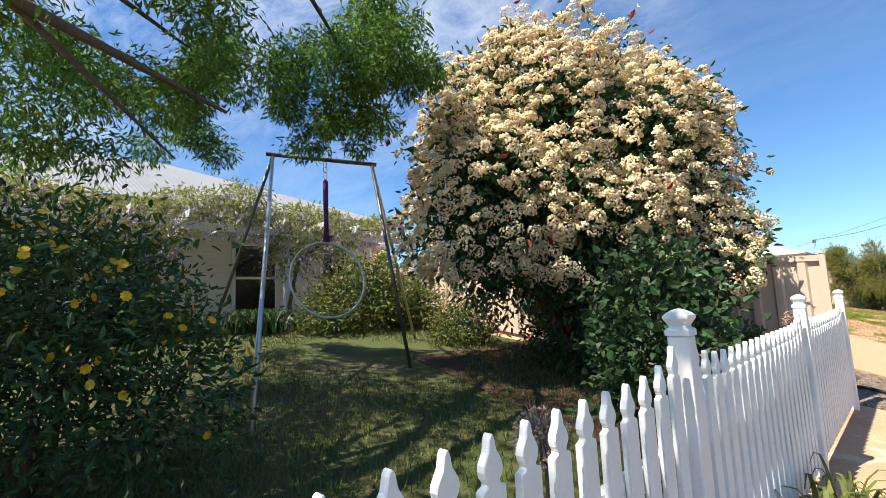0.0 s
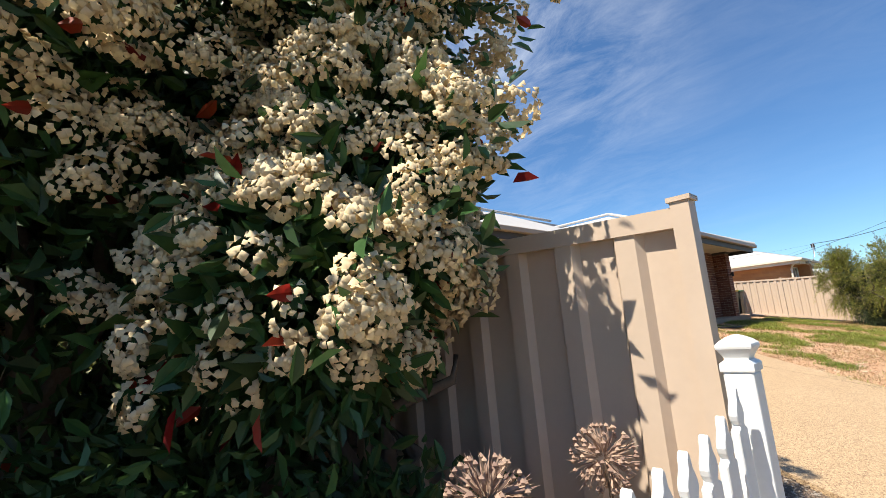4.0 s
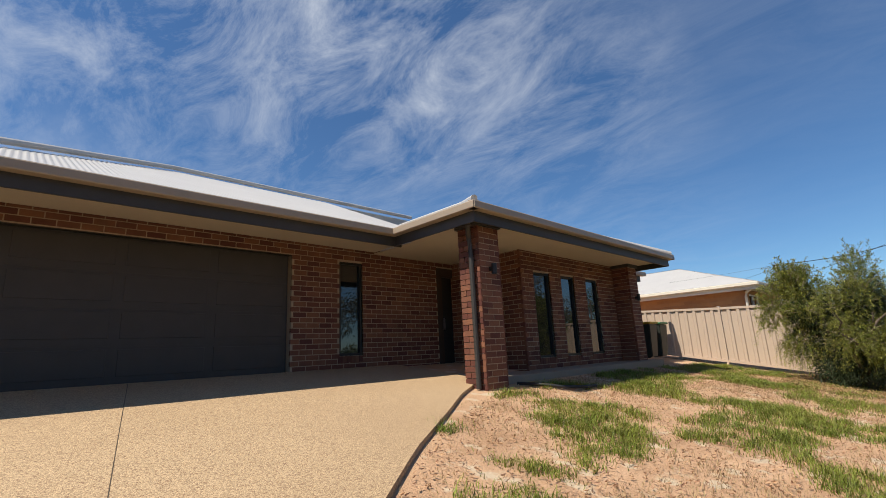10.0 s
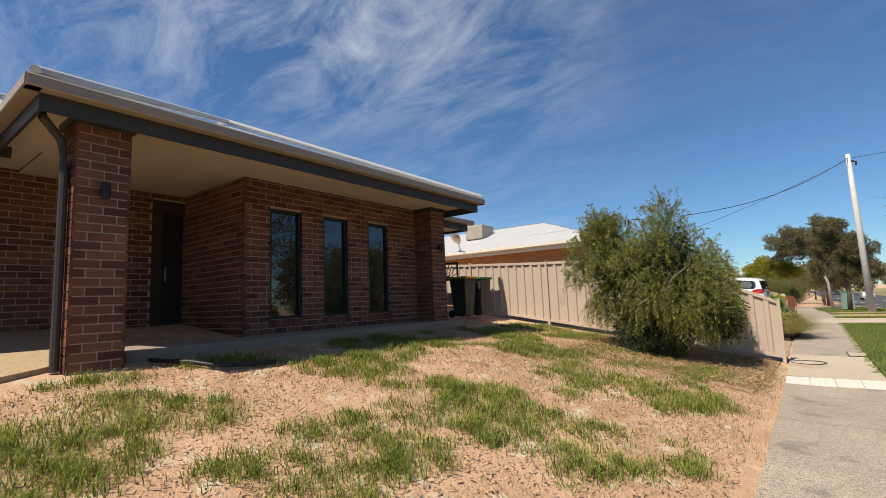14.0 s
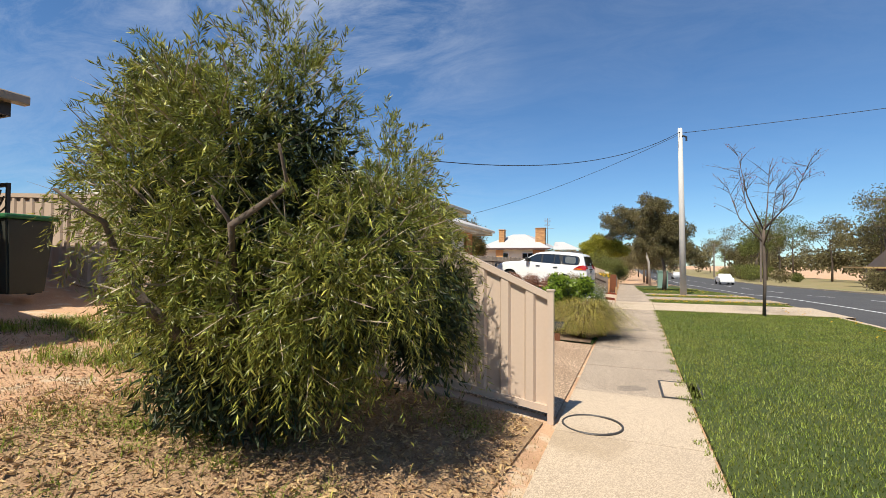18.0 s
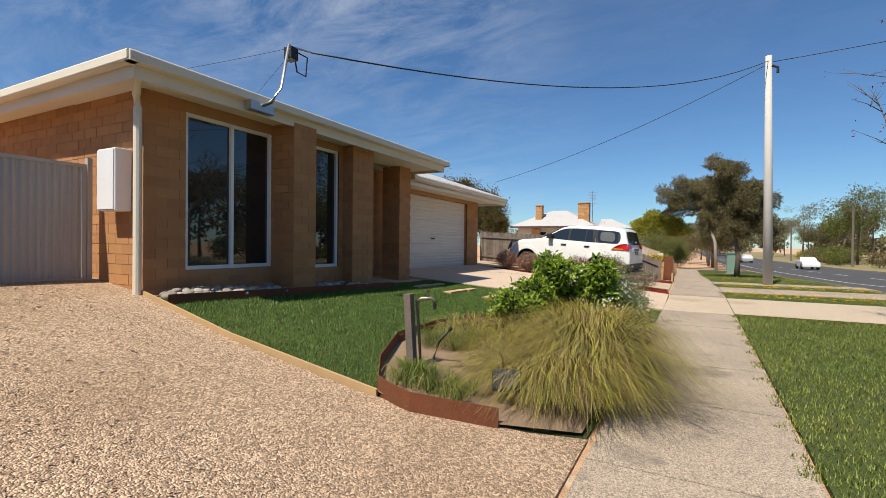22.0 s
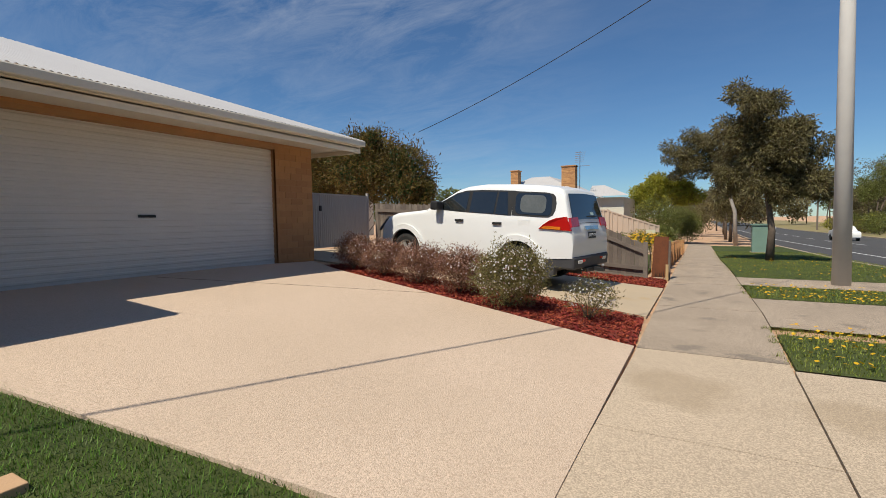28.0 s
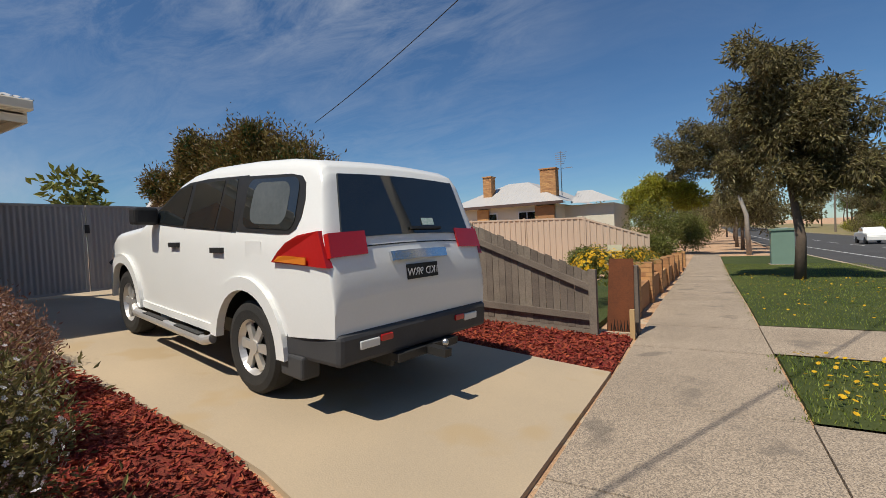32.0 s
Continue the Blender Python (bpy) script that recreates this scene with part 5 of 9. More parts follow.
tube(bm, [(2.36, -0.05, 0.40), (2.28, -0.07, 0.345), (0.62, -0.07, 0.335), (0.54, -0.04, 0.36)], 0.042, 10)
step_ = car_part("side_step", bm, ALLOY)
for u0 in (1.75, 0.95):
    bm = bmesh.new()
    box(bm, u0 - 0.26, u0 + 0.26, -0.10, -0.04, 0.372, 0.384, bevel=0.004)
    car_part("tread", bm, BLACK_PLASTIC, "", step_)
bm = bmesh.new()
box(bm, 1.80, 1.98, -0.20, 0.02, 1.30, 1.48, bevel=0.03)
car_part("mirror", bm, BLACK_PLASTIC)
bm = bmesh.new()
box(bm, 1.80, 1.98, WID - 0.02, WID + 0.20, 1.30, 1.48, bevel=0.03)
car_part("mirror", bm, BLACK_PLASTIC)
# bumpers
bm = bmesh.new()
box(bm, -1.07, -0.52, -0.01, WID + 0.01, 0.42, 0.64, bevel=0.035)
tumble(bm)
car_part("rear_bumper", bm, CAR_GREY)
bm = bmesh.new()
box(bm, -0.74, -0.47, -0.015, 0.14, 0.28, 0.45, bevel=0.02)
car_part("mud_flap", bm, CAR_GREY)
bm = bmesh.new()
box(bm, 3.30, 3.72, 0.05, WID - 0.05, 0.36, 0.72, bevel=0.05)
tumble(bm)
car_part("front_bumper", bm, CAR_GREY)
bm = bmesh.new()
for w in (0.45, 1.35):
    tube(bm, [(3.70, w, 0.55), (3.80, w, 0.8), (3.76, w, 1.05)], 0.03, 8)
tube(bm, [(3.70, 0.1, 0.75), (3.80, 0.45, 1.02), (3.80, 1.35, 1.02), (3.70, 1.7, 0.75)], 0.03, 8)
car_part("bull_bar", bm, BLACK_PLASTIC)
# tailgate
def tail(name, y0, y1, pts, material, d0, d1, label="", parent=None):
    """A piece on the raked tail: pts are (x, z) on the tail line, drawn across from y0 to y1."""
    bm = bmesh.new()
    (xa, za), (xb, zb) = pts
    n = Vector((-(zb - za), 0, xb - xa)).normalized()
    if n.x > 0:
        n = -n
    vs = []
    for d in (d0, d1):
        for x, z in ((xa, za), (xb, zb)):
            for y in (y0, y1):
                vs.append(bm.verts.new((x + n.x * d, y, z + n.z * d)))
    for f in ((0, 1, 3, 2), (4, 6, 7, 5), (0, 4, 5, 1), (2, 3, 7, 6), (0, 2, 6, 4), (1, 5, 7, 3)):
        bm.faces.new([vs[i] for i in f])
    bmesh.ops.subdivide_edges(bm, edges=[e for e in bm.edges if abs(e.verts[0].co.y - e.verts[1].co.y) > 0.2], cuts=4)
    for v in bm.verts:
        v.co.z += 0.022 * math.sin(math.pi * v.co.y / WID)
    tumble(bm)
    return car_part(name, bm, material, label, parent)


tail("rear_window", 0.13, WID - 0.13, ((-0.931, 1.27), (-0.778, 1.72)), CAR_GLASS, -0.01, 0.012)
tail("tailgate_gap", 0.10, WID - 0.10, ((-0.955, 1.20), (-0.952, 1.208)), FRAME_BLACK, 0.0, 0.004)
tail("number_plate", 0.72, 1.10, ((-1.022, 0.925), (-1.005, 1.04)), FRAME_BLACK, 0.006, 0.016, "black number plate with white characters")
tail("tailgate_trim", 0.56, 1.24, ((-0.995, 1.075), (-0.972, 1.145)), CHROME, 0.005, 0.03, "chrome handle bar")
tail("wiper", 0.85, 1.25, ((-0.925, 1.30), (-0.918, 1.32)), BLACK_PLASTIC, 0.012, 0.03)
tail("sticker", 1.02, 1.18, ((-0.915, 1.335), (-0.895, 1.39)), mat("white_sticker", (0.7, 0.75, 0.72), (0.3, 0.5, 0.42), 0.5, 30, 0.0), 0.012, 0.0135)
flank("tail_light", [(-0.40, 1.09), (-0.48, 1.165), (-0.58, 1.24), (-0.70, 1.295), (-0.88, 1.33), (-0.985, 1.09)], LAMP_RED, -0.02, 0.036, "red tail lamp wrapped round the corner")
flank("indicator", [(-0.44, 1.10), (-0.50, 1.14), (-0.58, 1.15), (-0.80, 1.15), (-0.80, 1.10)], LAMP_AMBER, 0.030, 0.040, "amber lens")
for y0, y1 in ((0.0, 0.34), (WID - 0.34, WID)):
    tail("tail_light", y0, y1, ((-0.972, 1.15), (-0.918, 1.31)), LAMP_RED, -0.02, 0.018, "red tail lamp wrapped round the corner")
for near in (True, False):
    bm = bmesh.new()
    yy = 0.22 if near else WID - 0.40
    box(bm, -1.085, -1.05, yy, yy + 0.18, 0.52, 0.58, bevel=0.008)
    car_part("reverse_light", bm, LAMP_CLEAR)
    bm = bmesh.new()
    yy = 0.41 if near else WID - 0.53
    box(bm, -1.085, -1.05, yy, yy + 0.12, 0.54, 0.59, bevel=0.008)
    car_part("reflector", bm, LAMP_RED)
# towbar
bm = boxes((-1.12, -0.9, 0.55, 1.25, 0.36, 0.42), (-1.30, -1.05, 0.86, 0.94, 0.36, 0.42), (-1.0, -0.75, 0.58, 0.62, 0.30, 0.44), (-1.0, -0.75, 1.18, 1.22, 0.30, 0.44))
tb = car_part("tow_bar", bm, BLACK_PLASTIC)
bm = bmesh.new()
bmesh.ops.create_uvsphere(bm, u_segments=10, v_segments=6, radius=0.028, matrix=Matrix.Translation((-1.27, 0.90, 0.47)))
car_part("tow_ball", bm, STEEL, "", tb)
# characters on the plate
fc = bpy.data.curves.new("plate_text", "FONT")
fc.body, fc.size, fc.extrude, fc.align_x = "1KD 9RW", 0.085, 0.001, "CENTER"
fo = bpy.data.objects.new("plate_text", fc)
tm = bpy.data.meshes.new_from_object(fo)
bpy.data.objects.remove(fo)
bm = bmesh.new()
bm.from_mesh(tm)
bm.transform(Matrix(((0, 0, -1, -1.034), (-1, 0, 0, 0.91), (0, 1, 0, 0.975), (0, 0, 0, 1))))
car_part("plate_characters", bm, WHITE_PAINT)


def wheel(u0, near):
    y = 0.02 if near else WID - 0.24
    bm = bmesh.new()
    prof = [(0.225, 0.0), (0.30, -0.012), (0.35, 0.0), (0.375, 0.03), (0.375, 0.19), (0.35, 0.22), (0.225, 0.22)]
    n = 40
    rings = [[bm.verts.new((u0 + r * math.cos(k * 2 * math.pi / n), y + d, 0.375 + r * math.sin(k * 2 * math.pi / n))) for k in range(n)] for r, d in prof]
    for a, b in zip(rings, rings[1:] + rings[:1]):
        for k in range(n):
            bm.faces.new((a[k], a[(k + 1) % n], b[(k + 1) % n], b[k]))
    w = car_part("wheel", bm, TYRE, "black tyre on a six-spoke alloy rim")
    bm = bmesh.new()
    s = -1 if near else 1
    yo = y + 0.03 if near else y + 0.19
    outr, inr = [], []
    for k in range(n):
        c, q = math.cos(k * 2 * math.pi / n), math.sin(k * 2 * math.pi / n)
        outr.append(bm.verts.new((u0 + 0.228 * c, yo + s * 0.028, 0.375 + 0.228 * q)))
        inr.append(bm.verts.new((u0 + 0.19 * c, yo - s * 0.02, 0.375 + 0.19 * q)))
    for k in range(n):
        bm.faces.new((outr[k], outr[(k + 1) % n], inr[(k + 1) % n], inr[k]))
    for k in range(6):
        a = k * math.pi / 3
        for da in (-0.0,):
            c, q = math.cos(a), math.sin(a)
            pc, pq = -q, c
            vs = []
            for r, hw, d in ((0.03, 0.030, 0.012), (0.20, 0.036, 0.004)):
                for sg in (-1, 1):
                    for dd in (0, -0.03):
                        vs.append(bm.verts.new((u0 + r * c + sg * hw * pc, yo + s * (d + dd), 0.375 + r * q + sg * hw * pq)))
            for f in ((0, 2, 6, 4), (1, 5, 7, 3), (0, 4, 5, 1), (2, 3, 7, 6), (4, 6, 7, 5)):
                bm.faces.new([vs[i] for i in f])
    tube(bm, [(u0, yo - s * 0.02, 0.375), (u0, yo + s * 0.02, 0.375)], 0.06, 18)
    car_part("rim", bm, ALLOY, "alloy rim", w)
    bm = bmesh.new()
    tube(bm, [(u0, yo - s * 0.05, 0.375), (u0, yo - s * 0.045, 0.375)], 0.21, 24)
    car_part("brake_disc", bm, FRAME_BLACK, "", w)


for u0 in (0.0, 2.8):
    wheel(u0, True)
    wheel(u0, False)
bm = bmesh.new()
box(bm, -0.6, 3.3, 0.25, WID - 0.25, 0.32, 0.45)
car_part("underbody", bm, BLACK_PLASTIC)
bm = bmesh.new()
ws_ = [bm.verts.new(p) for p in ((2.24, 0.15, 1.335), (2.24, WID - 0.15, 1.335), (1.56, WID - 0.27, 1.725), (1.56, 0.27, 1.725))]
bm.faces.new(ws_)
bmesh.ops.extrude_face_region(bm, geom=list(bm.faces))
for v in list(bm.verts)[4:]:
    v.co += Vector((0.012, 0, 0.016))
car_part("windscreen", bm, CAR_GLASS)

# ---- timber fence and things beyond the pad ----
tf = thing("timber_paling_fence", (-1.45, 34.0, gz(-1.45, 34)), "grey weathered timber paling fence raked down to the footpath", "fence")
x = -1.50
k = 0
while x > -9.4:
    zb = gz(x, 34.0)
    zt = interp(-x, (1.45, 3.6, 9.5), (0.80, 1.72, 2.0)) + 0.015 * math.sin(k * 2.7)
    bm = bmesh.new()
    box(bm, x - 0.096, x, 33.99 + 0.004 * (k % 2), 34.008 + 0.004 * (k % 2), zb + 0.08, zt, bevel=0.002)
    for v in bm.verts:
        if v.co.z > zt - 0.05:
            v.co.z += (-(v.co.x - x)) * 0.42
    part("paling", bm, TIMBER_GREY, tf)
    x -= 0.10
    k += 1
for zo in (0.2, None):
    bm = bmesh.new()
    if zo:
        prism(bm, [(-1.5, gz(-1.5, 34) + zo), (-9.4, gz(-9.4, 34) + zo + 0.1), (-9.4, gz(-9.4, 34) + zo + 0.19), (-1.5, gz(-1.5, 34) + zo + 0.09)], "y", 33.94, 33.985)
    else:
        prism(bm, [(-1.5, 0.58), (-3.6, 1.46), (-9.4, 1.75), (-9.4, 1.84), (-3.6, 1.55), (-1.5, 0.67)], "y", 33.94, 33.985)
    part("rail", bm, TIMBER_GREY, tf)
bm = bmesh.new()
box(bm, -1.50, -1.40, 33.93, 34.03, gz(-1.45, 34) - 0.05, 0.86, bevel=0.004)
part("post", bm, TIMBER_GREY, tf)
part("plinth_board", boxes((-9.4, -1.51, 33.995, 34.02, -0.02, 0.16)), TIMBER_GREY, tf)

sc = thing("rusted_steel_marker", (-1.15, 34.3, gz(-1.15, 34.3)), "rusted steel garden marker with a grass motif on a pale base", "garden ornament")
gzm = path_z(34.3)
part("base", boxes((-1.36, -0.96, 34.18, 34.42, gzm - 0.03, gzm + 0.05)), CONCRETE_NEW, sc)
bm = bmesh.new()
prism(bm, [(-1.34, gzm + 0.05), (-0.99, gzm + 0.05), (-0.97, 0.98), (-1.28, 0.985)], "y", 34.24, 34.25)
part("plate", bm, RUST, sc)
part("timber_back", boxes((-1.02, -0.93, 34.26, 34.40, gzm, 0.88)), TIMBER_GREY, sc)
bm = bmesh.new()
for q in range(9):
    xx = -1.28 + q * 0.028
    tube(bm, [(xx, 34.237, gzm + 0.06), (xx + 0.02 * math.sin(q * 2.1), 34.237, gzm + 0.16 + 0.06 * abs(math.sin(q * 1.7)))], [0.008, 0.002], 4)
part("grass_motif", bm, FRAME_BLACK, sc)
st = thing("survey_stake", (-0.99, 34.12, path_z(34.1)), "short pale timber stake beside the footpath", "stake")
part("stake", boxes((-1.02, -0.96, 34.08, 34.14, path_z(34.1) - 0.05, 0.32)), TIMBER_NEW, st)
# low brick wall with piers
lw = thing("low_brick_wall", (-1.25, 40, path_z(40)), "low orange brick front wall with square piers", "wall")
for i, y in enumerate((35.6, 37.6, 39.6, 41.6, 43.6, 45.6, 48, 50.5)):
    z = path_z(y)
    brick_wall(lw, "pier", (-1.1, y), (0, 1), (1, 0), 0.36, z - 0.02, z + 0.80 - 0.015 * i, [], CHIM, MORTAR_C, thick=0.36)
    brick_wall(lw, "pier_face", (-1.46, y), (1, 0), (0, -1), 0.352, z - 0.02, z + 0.80 - 0.015 * i, [], CHIM, MORTAR_C, thick=0.1)
    if i < 7:
        part("panel", boxes((-1.38, -1.16, y + 0.37, y + 1.98, z - 0.1, z + 0.42)), CHIM, lw)
yb = thing("yellow_flowering_bush", (-1.9, 37.0, path_z(37)), "low bush of bright yellow flowers behind the brick wall", "shrub")
YC = [(-1.8, 36.4, 0.75, 0.55, 0.8, 0.32), (-1.6, 38.6, 0.65, 0.4, 0.9, 0.3), (-1.7, 41, 0.5, 0.4, 1.0, 0.3)]
sgn = thing("small_sign", (-1.55, 36.2, path_z(36)), "small pale sign on a stake among the flowers", "sign")
part("board", boxes((-1.66, -1.42, 36.19, 36.21, 0.98, 1.10)), mat("pale_sign", (0.62, 0.60, 0.42), (0.55, 0.53, 0.38), 0.6), sgn)
part("stake", boxes((-1.56, -1.53, 36.21, 36.23, path_z(36), 1.0)), TIMBER_GREY, sgn)
rib_fence("boundary_fence", (-2.05, 46.0), (-4.3, 46.0), 1, lambda t: gz(-2, 46), lambda t: 1.05 + 0.75 * t, FENCE_TAN, "tan ribbed steel fence bay raked down to the street", (0, -1))
rib_fence("boundary_fence", (-4.36, 46.0), (-14.0, 46.0), 4, lambda t: gz(-4, 46) + 0.1 * t, lambda t: 1.85 + 0.25 * t, FENCE_TAN, "tan ribbed steel fence between front gardens", (0, -1))
flat_strip("garden_lawn", lambda y: -9.4, lambda y: -1.5, np.linspace(34.3, 45.8, 6), 0.10, 0.3, LAWN, "sloping front lawn behind the low brick wall", "lawn", 4)

# house with two chimneys
hd = thing("house", (-10, 58, gz(-10, 58)), "cream weatherboard bungalow with a pale iron roof and two brick chimneys", "house")
HZ = 3.05
part("wall", boxes((-14.8, -8.2, 55.5, 64, 0.0, HZ), (-8.2, -5.2, 57.5, 64, 0.0, HZ - 0.1)), WEATHERBOARD, hd)
for x0, x1 in ((-13.2, -12.0), (-10.6, -9.4)):
    w = part("window", boxes((x0, x1, 55.42, 55.5, 1.6, 2.7)), WHITE_FRAME, hd)
    for q in range(2):
        part("pane", boxes((x0 + 0.06 + q * 0.56, x0 + 0.56 + q * 0.56, 55.40, 55.42, 1.68, 2.62)), GLASS, w)
part("eave", boxes((-15.4, -7.6, 54.9, 55.0, HZ - 0.05, HZ + 0.12), (-15.4, -7.6, 55.0, 55.5, HZ, HZ + 0.04)), mat("brown_trim", (0.10, 0.06, 0.05), (0.08, 0.05, 0.04), 0.6), hd)
corrugated("roof_slope", hd, (-15.4, 54.9, HZ + 0.12), (-7.6, 54.9, HZ + 0.12), (0, 1, 0.5), lambda a: 0, lambda a: min(a, 7.8 - a, 3.2), ROOF_PALE, 0.2, 0.012)
corrugated("roof_slope", hd, (-7.6, 54.9, HZ + 0.12), (-7.6, 64, HZ + 0.12), (-1, 0, 0.5), lambda a: 0, lambda a: min(a, 3.2), ROOF_PALE, 0.2, 0.012)
corrugated("roof_slope", hd, (-7.7, 57.0, HZ), (-4.8, 57.0, HZ), (0, 1, 0.45), lambda a: 0, lambda a: min(2.9 - a, 2.0), ROOF_PALE, 0.2, 0.012)
for x0, x1, zt in ((-13.3, -12.7, 5.15), (-9.35, -8.35, 5.25)):
    cb = brick_wall(hd, "chimney", (x0, 56.2), (1, 0), (0, -1), x1 - x0, 2.8, zt, [], CHIM, MORTAR_C, thick=0.7)
    part("chimney_body", boxes((x0 + 0.01, x1 - 0.01, 56.21, 56.9, 2.8, zt - 0.002)), CHIM, hd)
    part("chimney_cap", boxes((x0 - 0.04, x1 + 0.04, 56.14, 56.95, zt, zt + 0.07)), CHIM, hd)
    part("chimney_breast", boxes((x0 - 0.1, x1 + 0.1, 55.3, 55.52, 0, HZ - 0.1)), CHIM, hd)
an = thing("television_antenna", (-8.2, 57, 4.2), "thin television antenna on a mast above the roof", "antenna")
bm = bmesh.new()
tube(bm, [(-8.2, 57, 3.6), (-8.2, 57, 6.4)], 0.03, 6)
for q in range(6):
    tube(bm, [(-8.55, 57, 5.6 + q * 0.14), (-7.95 + 0.03 * q, 57, 5.6 + q * 0.14)], 0.014, 4)
tube(bm, [(-8.2, 57, 5.3), (-7.5, 57, 5.3)], 0.016, 4)
for q in range(5):
    tube(bm, [(-8.1 + q * 0.14, 56.8, 5.3), (-8.1 + q * 0.14, 57.2, 5.3)], 0.012, 4)
part("mast", bm, STEEL, an)
# cream gabled house behind the gate
hg = thing("house", (-28, 46, 0.5), "cream gabled house with a tiled roof behind the gate", "house")
bm = bmesh.new()
prism(bm, [(-32.5, 0.3), (-24.2, 0.3), (-24.2, 3.9), (-28.4, 6.5), (-32.5, 3.9)], "y", 45, 53)
part("wall", bm, WEATHERBOARD, hg)
bm = bmesh.new()
prism(bm, [(-24.0, 3.75), (-28.4, 6.62), (-32.8, 3.75), (-32.8, 3.95), (-28.4, 6.85), (-24.0, 3.95)], "y", 44.6, 53.4)
part("roof", bm, mat("brown_tile_roof", (0.16, 0.12, 0.09), (0.11, 0.085, 0.065), 0.8, 3, 0.6, 20), hg)
bm = bmesh.new()
prism(bm, [(-23.9, 3.7), (-28.4, 6.6), (-32.9, 3.7), (-32.9, 3.98), (-28.4, 6.9), (-23.9, 3.98)], "y", 44.5, 44.62)
part("bargeboard", bm, WHITE_PAINT, hg)
for x0 in (-30.4, -26.4):
    w = part("window", boxes((x0, x0 + 1.7, 44.9, 45.02, 2.0, 3.3)), WHITE_FRAME, hg)
    part("pane", boxes((x0 + 0.1, x0 + 0.8, 44.87, 44.9, 2.1, 3.2), (x0 + 0.9, x0 + 1.6, 44.87, 44.9, 2.1, 3.2)), GLASS, w)

# ---- power pole, wires, mast ----
pole = thing("power_pole", (2.3, 34.5, path_z(34.5)), "pale concrete power pole on the grass verge", "power pole")
PT = Vector((2.2, 34.5, 8.75))
bm = bmesh.new()
tube(bm, [(2.3, 34.5, path_z(34.5) - 0.2), (2.25, 34.5, 4.2), tuple(PT)], [0.165, 0.14, 0.105], 20)
part("shaft", bm, POLE_CONC, pole, smooth=True)
bm = bmesh.new()
tube(bm, [(2.30, 34.45, 8.35), (2.49, 34.45, 8.25), (2.49, 34.45, 8.05)], 0.05, 8)
part("insulator", bm, BLACK_PLASTIC, pole)


def wire(name, a, b, sag, r, label, n=24):
    a, b = Vector(a), Vector(b)
    bm = bmesh.new()
    tube(bm, [a.lerp(b, k / n) - Vector((0, 0, sag * 4 * (k / n) * (1 - k / n))) for k in range(n + 1)], r, 6)
    return solo(name, bm, BLACK_PLASTIC, label, "cable", smooth=True)


mast = thing("service_mast", (-5.66, 17.45, 3.3), "galvanised service mast with a black terminal box on the gutter", "mast")
bm = bmesh.new()
tube(bm, [(-5.66, 17.4, 3.26), (-5.5, 17.42, 3.3), (-5.42, 17.5, 3.5), (-5.42, 17.65, 4.15)], 0.024, 10)
part("pipe", bm, STEEL, mast, smooth=True)
part("bracket", boxes((-5.76, -5.64, 17.2, 17.6, 3.18, 3.30)), STEEL, mast)
part("terminal_box", boxes((-5.5, -5.36, 17.63, 17.76, 3.95, 4.12)), BLACK_PLASTIC, mast)
bm = bmesh.new()
tube(bm, [(-5.42, 17.75, 4.1), (-5.40, 17.98, 4.08), (-5.40, 17.95, 3.8), (-5.42, 17.8, 3.82), (-5.42, 17.76, 3.98)], 0.012, 6)
part("drip_loop", bm, BLACK_PLASTIC, mast)
bm = bmesh.new()
tube(bm, [(-5.42, 17.65, 4.13), (-5.36, 18.0, 4.16)], 0.016, 6)
part("arm", bm, STEEL, mast)
wire("service_cable", (-5.36, 18.0, 4.16), (2.2, 34.45, 8.55), 0.75, 0.013, "black twisted service cable from a house mast to the pole")
wire("service_cable", (-10.3, 38.0, 5.0), (2.2, 34.5, 8.45), 0.35, 0.011, "black service cable from the pole to a house")
wire("street_cable", (2.3, 34.5, 8.5), (26, 30, 9.0), 0.25, 0.013, "black cable crossing the street from the pole")
wire("stay_wire", (-5.42, 17.65, 4.1), (-9.0, 16.9, 3.9), 0.02, 0.003, "thin stay wire from a mast to the roof", 6)
wire("stay_wire", (-5.42, 17.65, 4.0), (-6.8, 18.2, 3.75), 0.0, 0.003, "thin stay wire from a mast to the roof", 6)
for i, (x, y) in enumerate(((20.5, 58), (20.3, 98), (20, 140))):
    z = path_z(y)
    fp_ = thing("timber_power_pole", (x, y, z), "brown timber power pole with a crossarm across the road", "power pole", "far power poles")
    bm = bmesh.new()
    tube(bm, [(x, y, z - 0.2), (x, y, z + 8.6)], [0.17, 0.12], 10)
    part("shaft", bm, TIMBER_GREY, fp_)
    part("crossarm", boxes((x - 1.0, x + 1.0, y - 0.05, y + 0.05, z + 7.9, z + 8.02)), TIMBER_GREY, fp_)
gb = thing("utility_cabinet", (2.5, 51.5, path_z(51.5)), "pale green steel utility cabinet on the verge", "utility cabinet")
z = path_z(51.5)
bm = bmesh.new()
box(bm, 2.05, 2.85, 51.2, 51.8, z, z + 1.45, bevel=0.02)
part("body", bm, mat("pale_green_steel", (0.20, 0.30, 0.24), (0.17, 0.26, 0.21), 0.5), gb)
part("lid", boxes((2.0, 2.9, 51.15, 51.85, z + 1.452, z + 1.53)), mat("pale_green_steel", (0, 0, 0)), gb)
part("plinth", boxes((2.0, 2.9, 51.15, 51.85, z - 0.1, z + 0.05)), CONCRETE, gb)

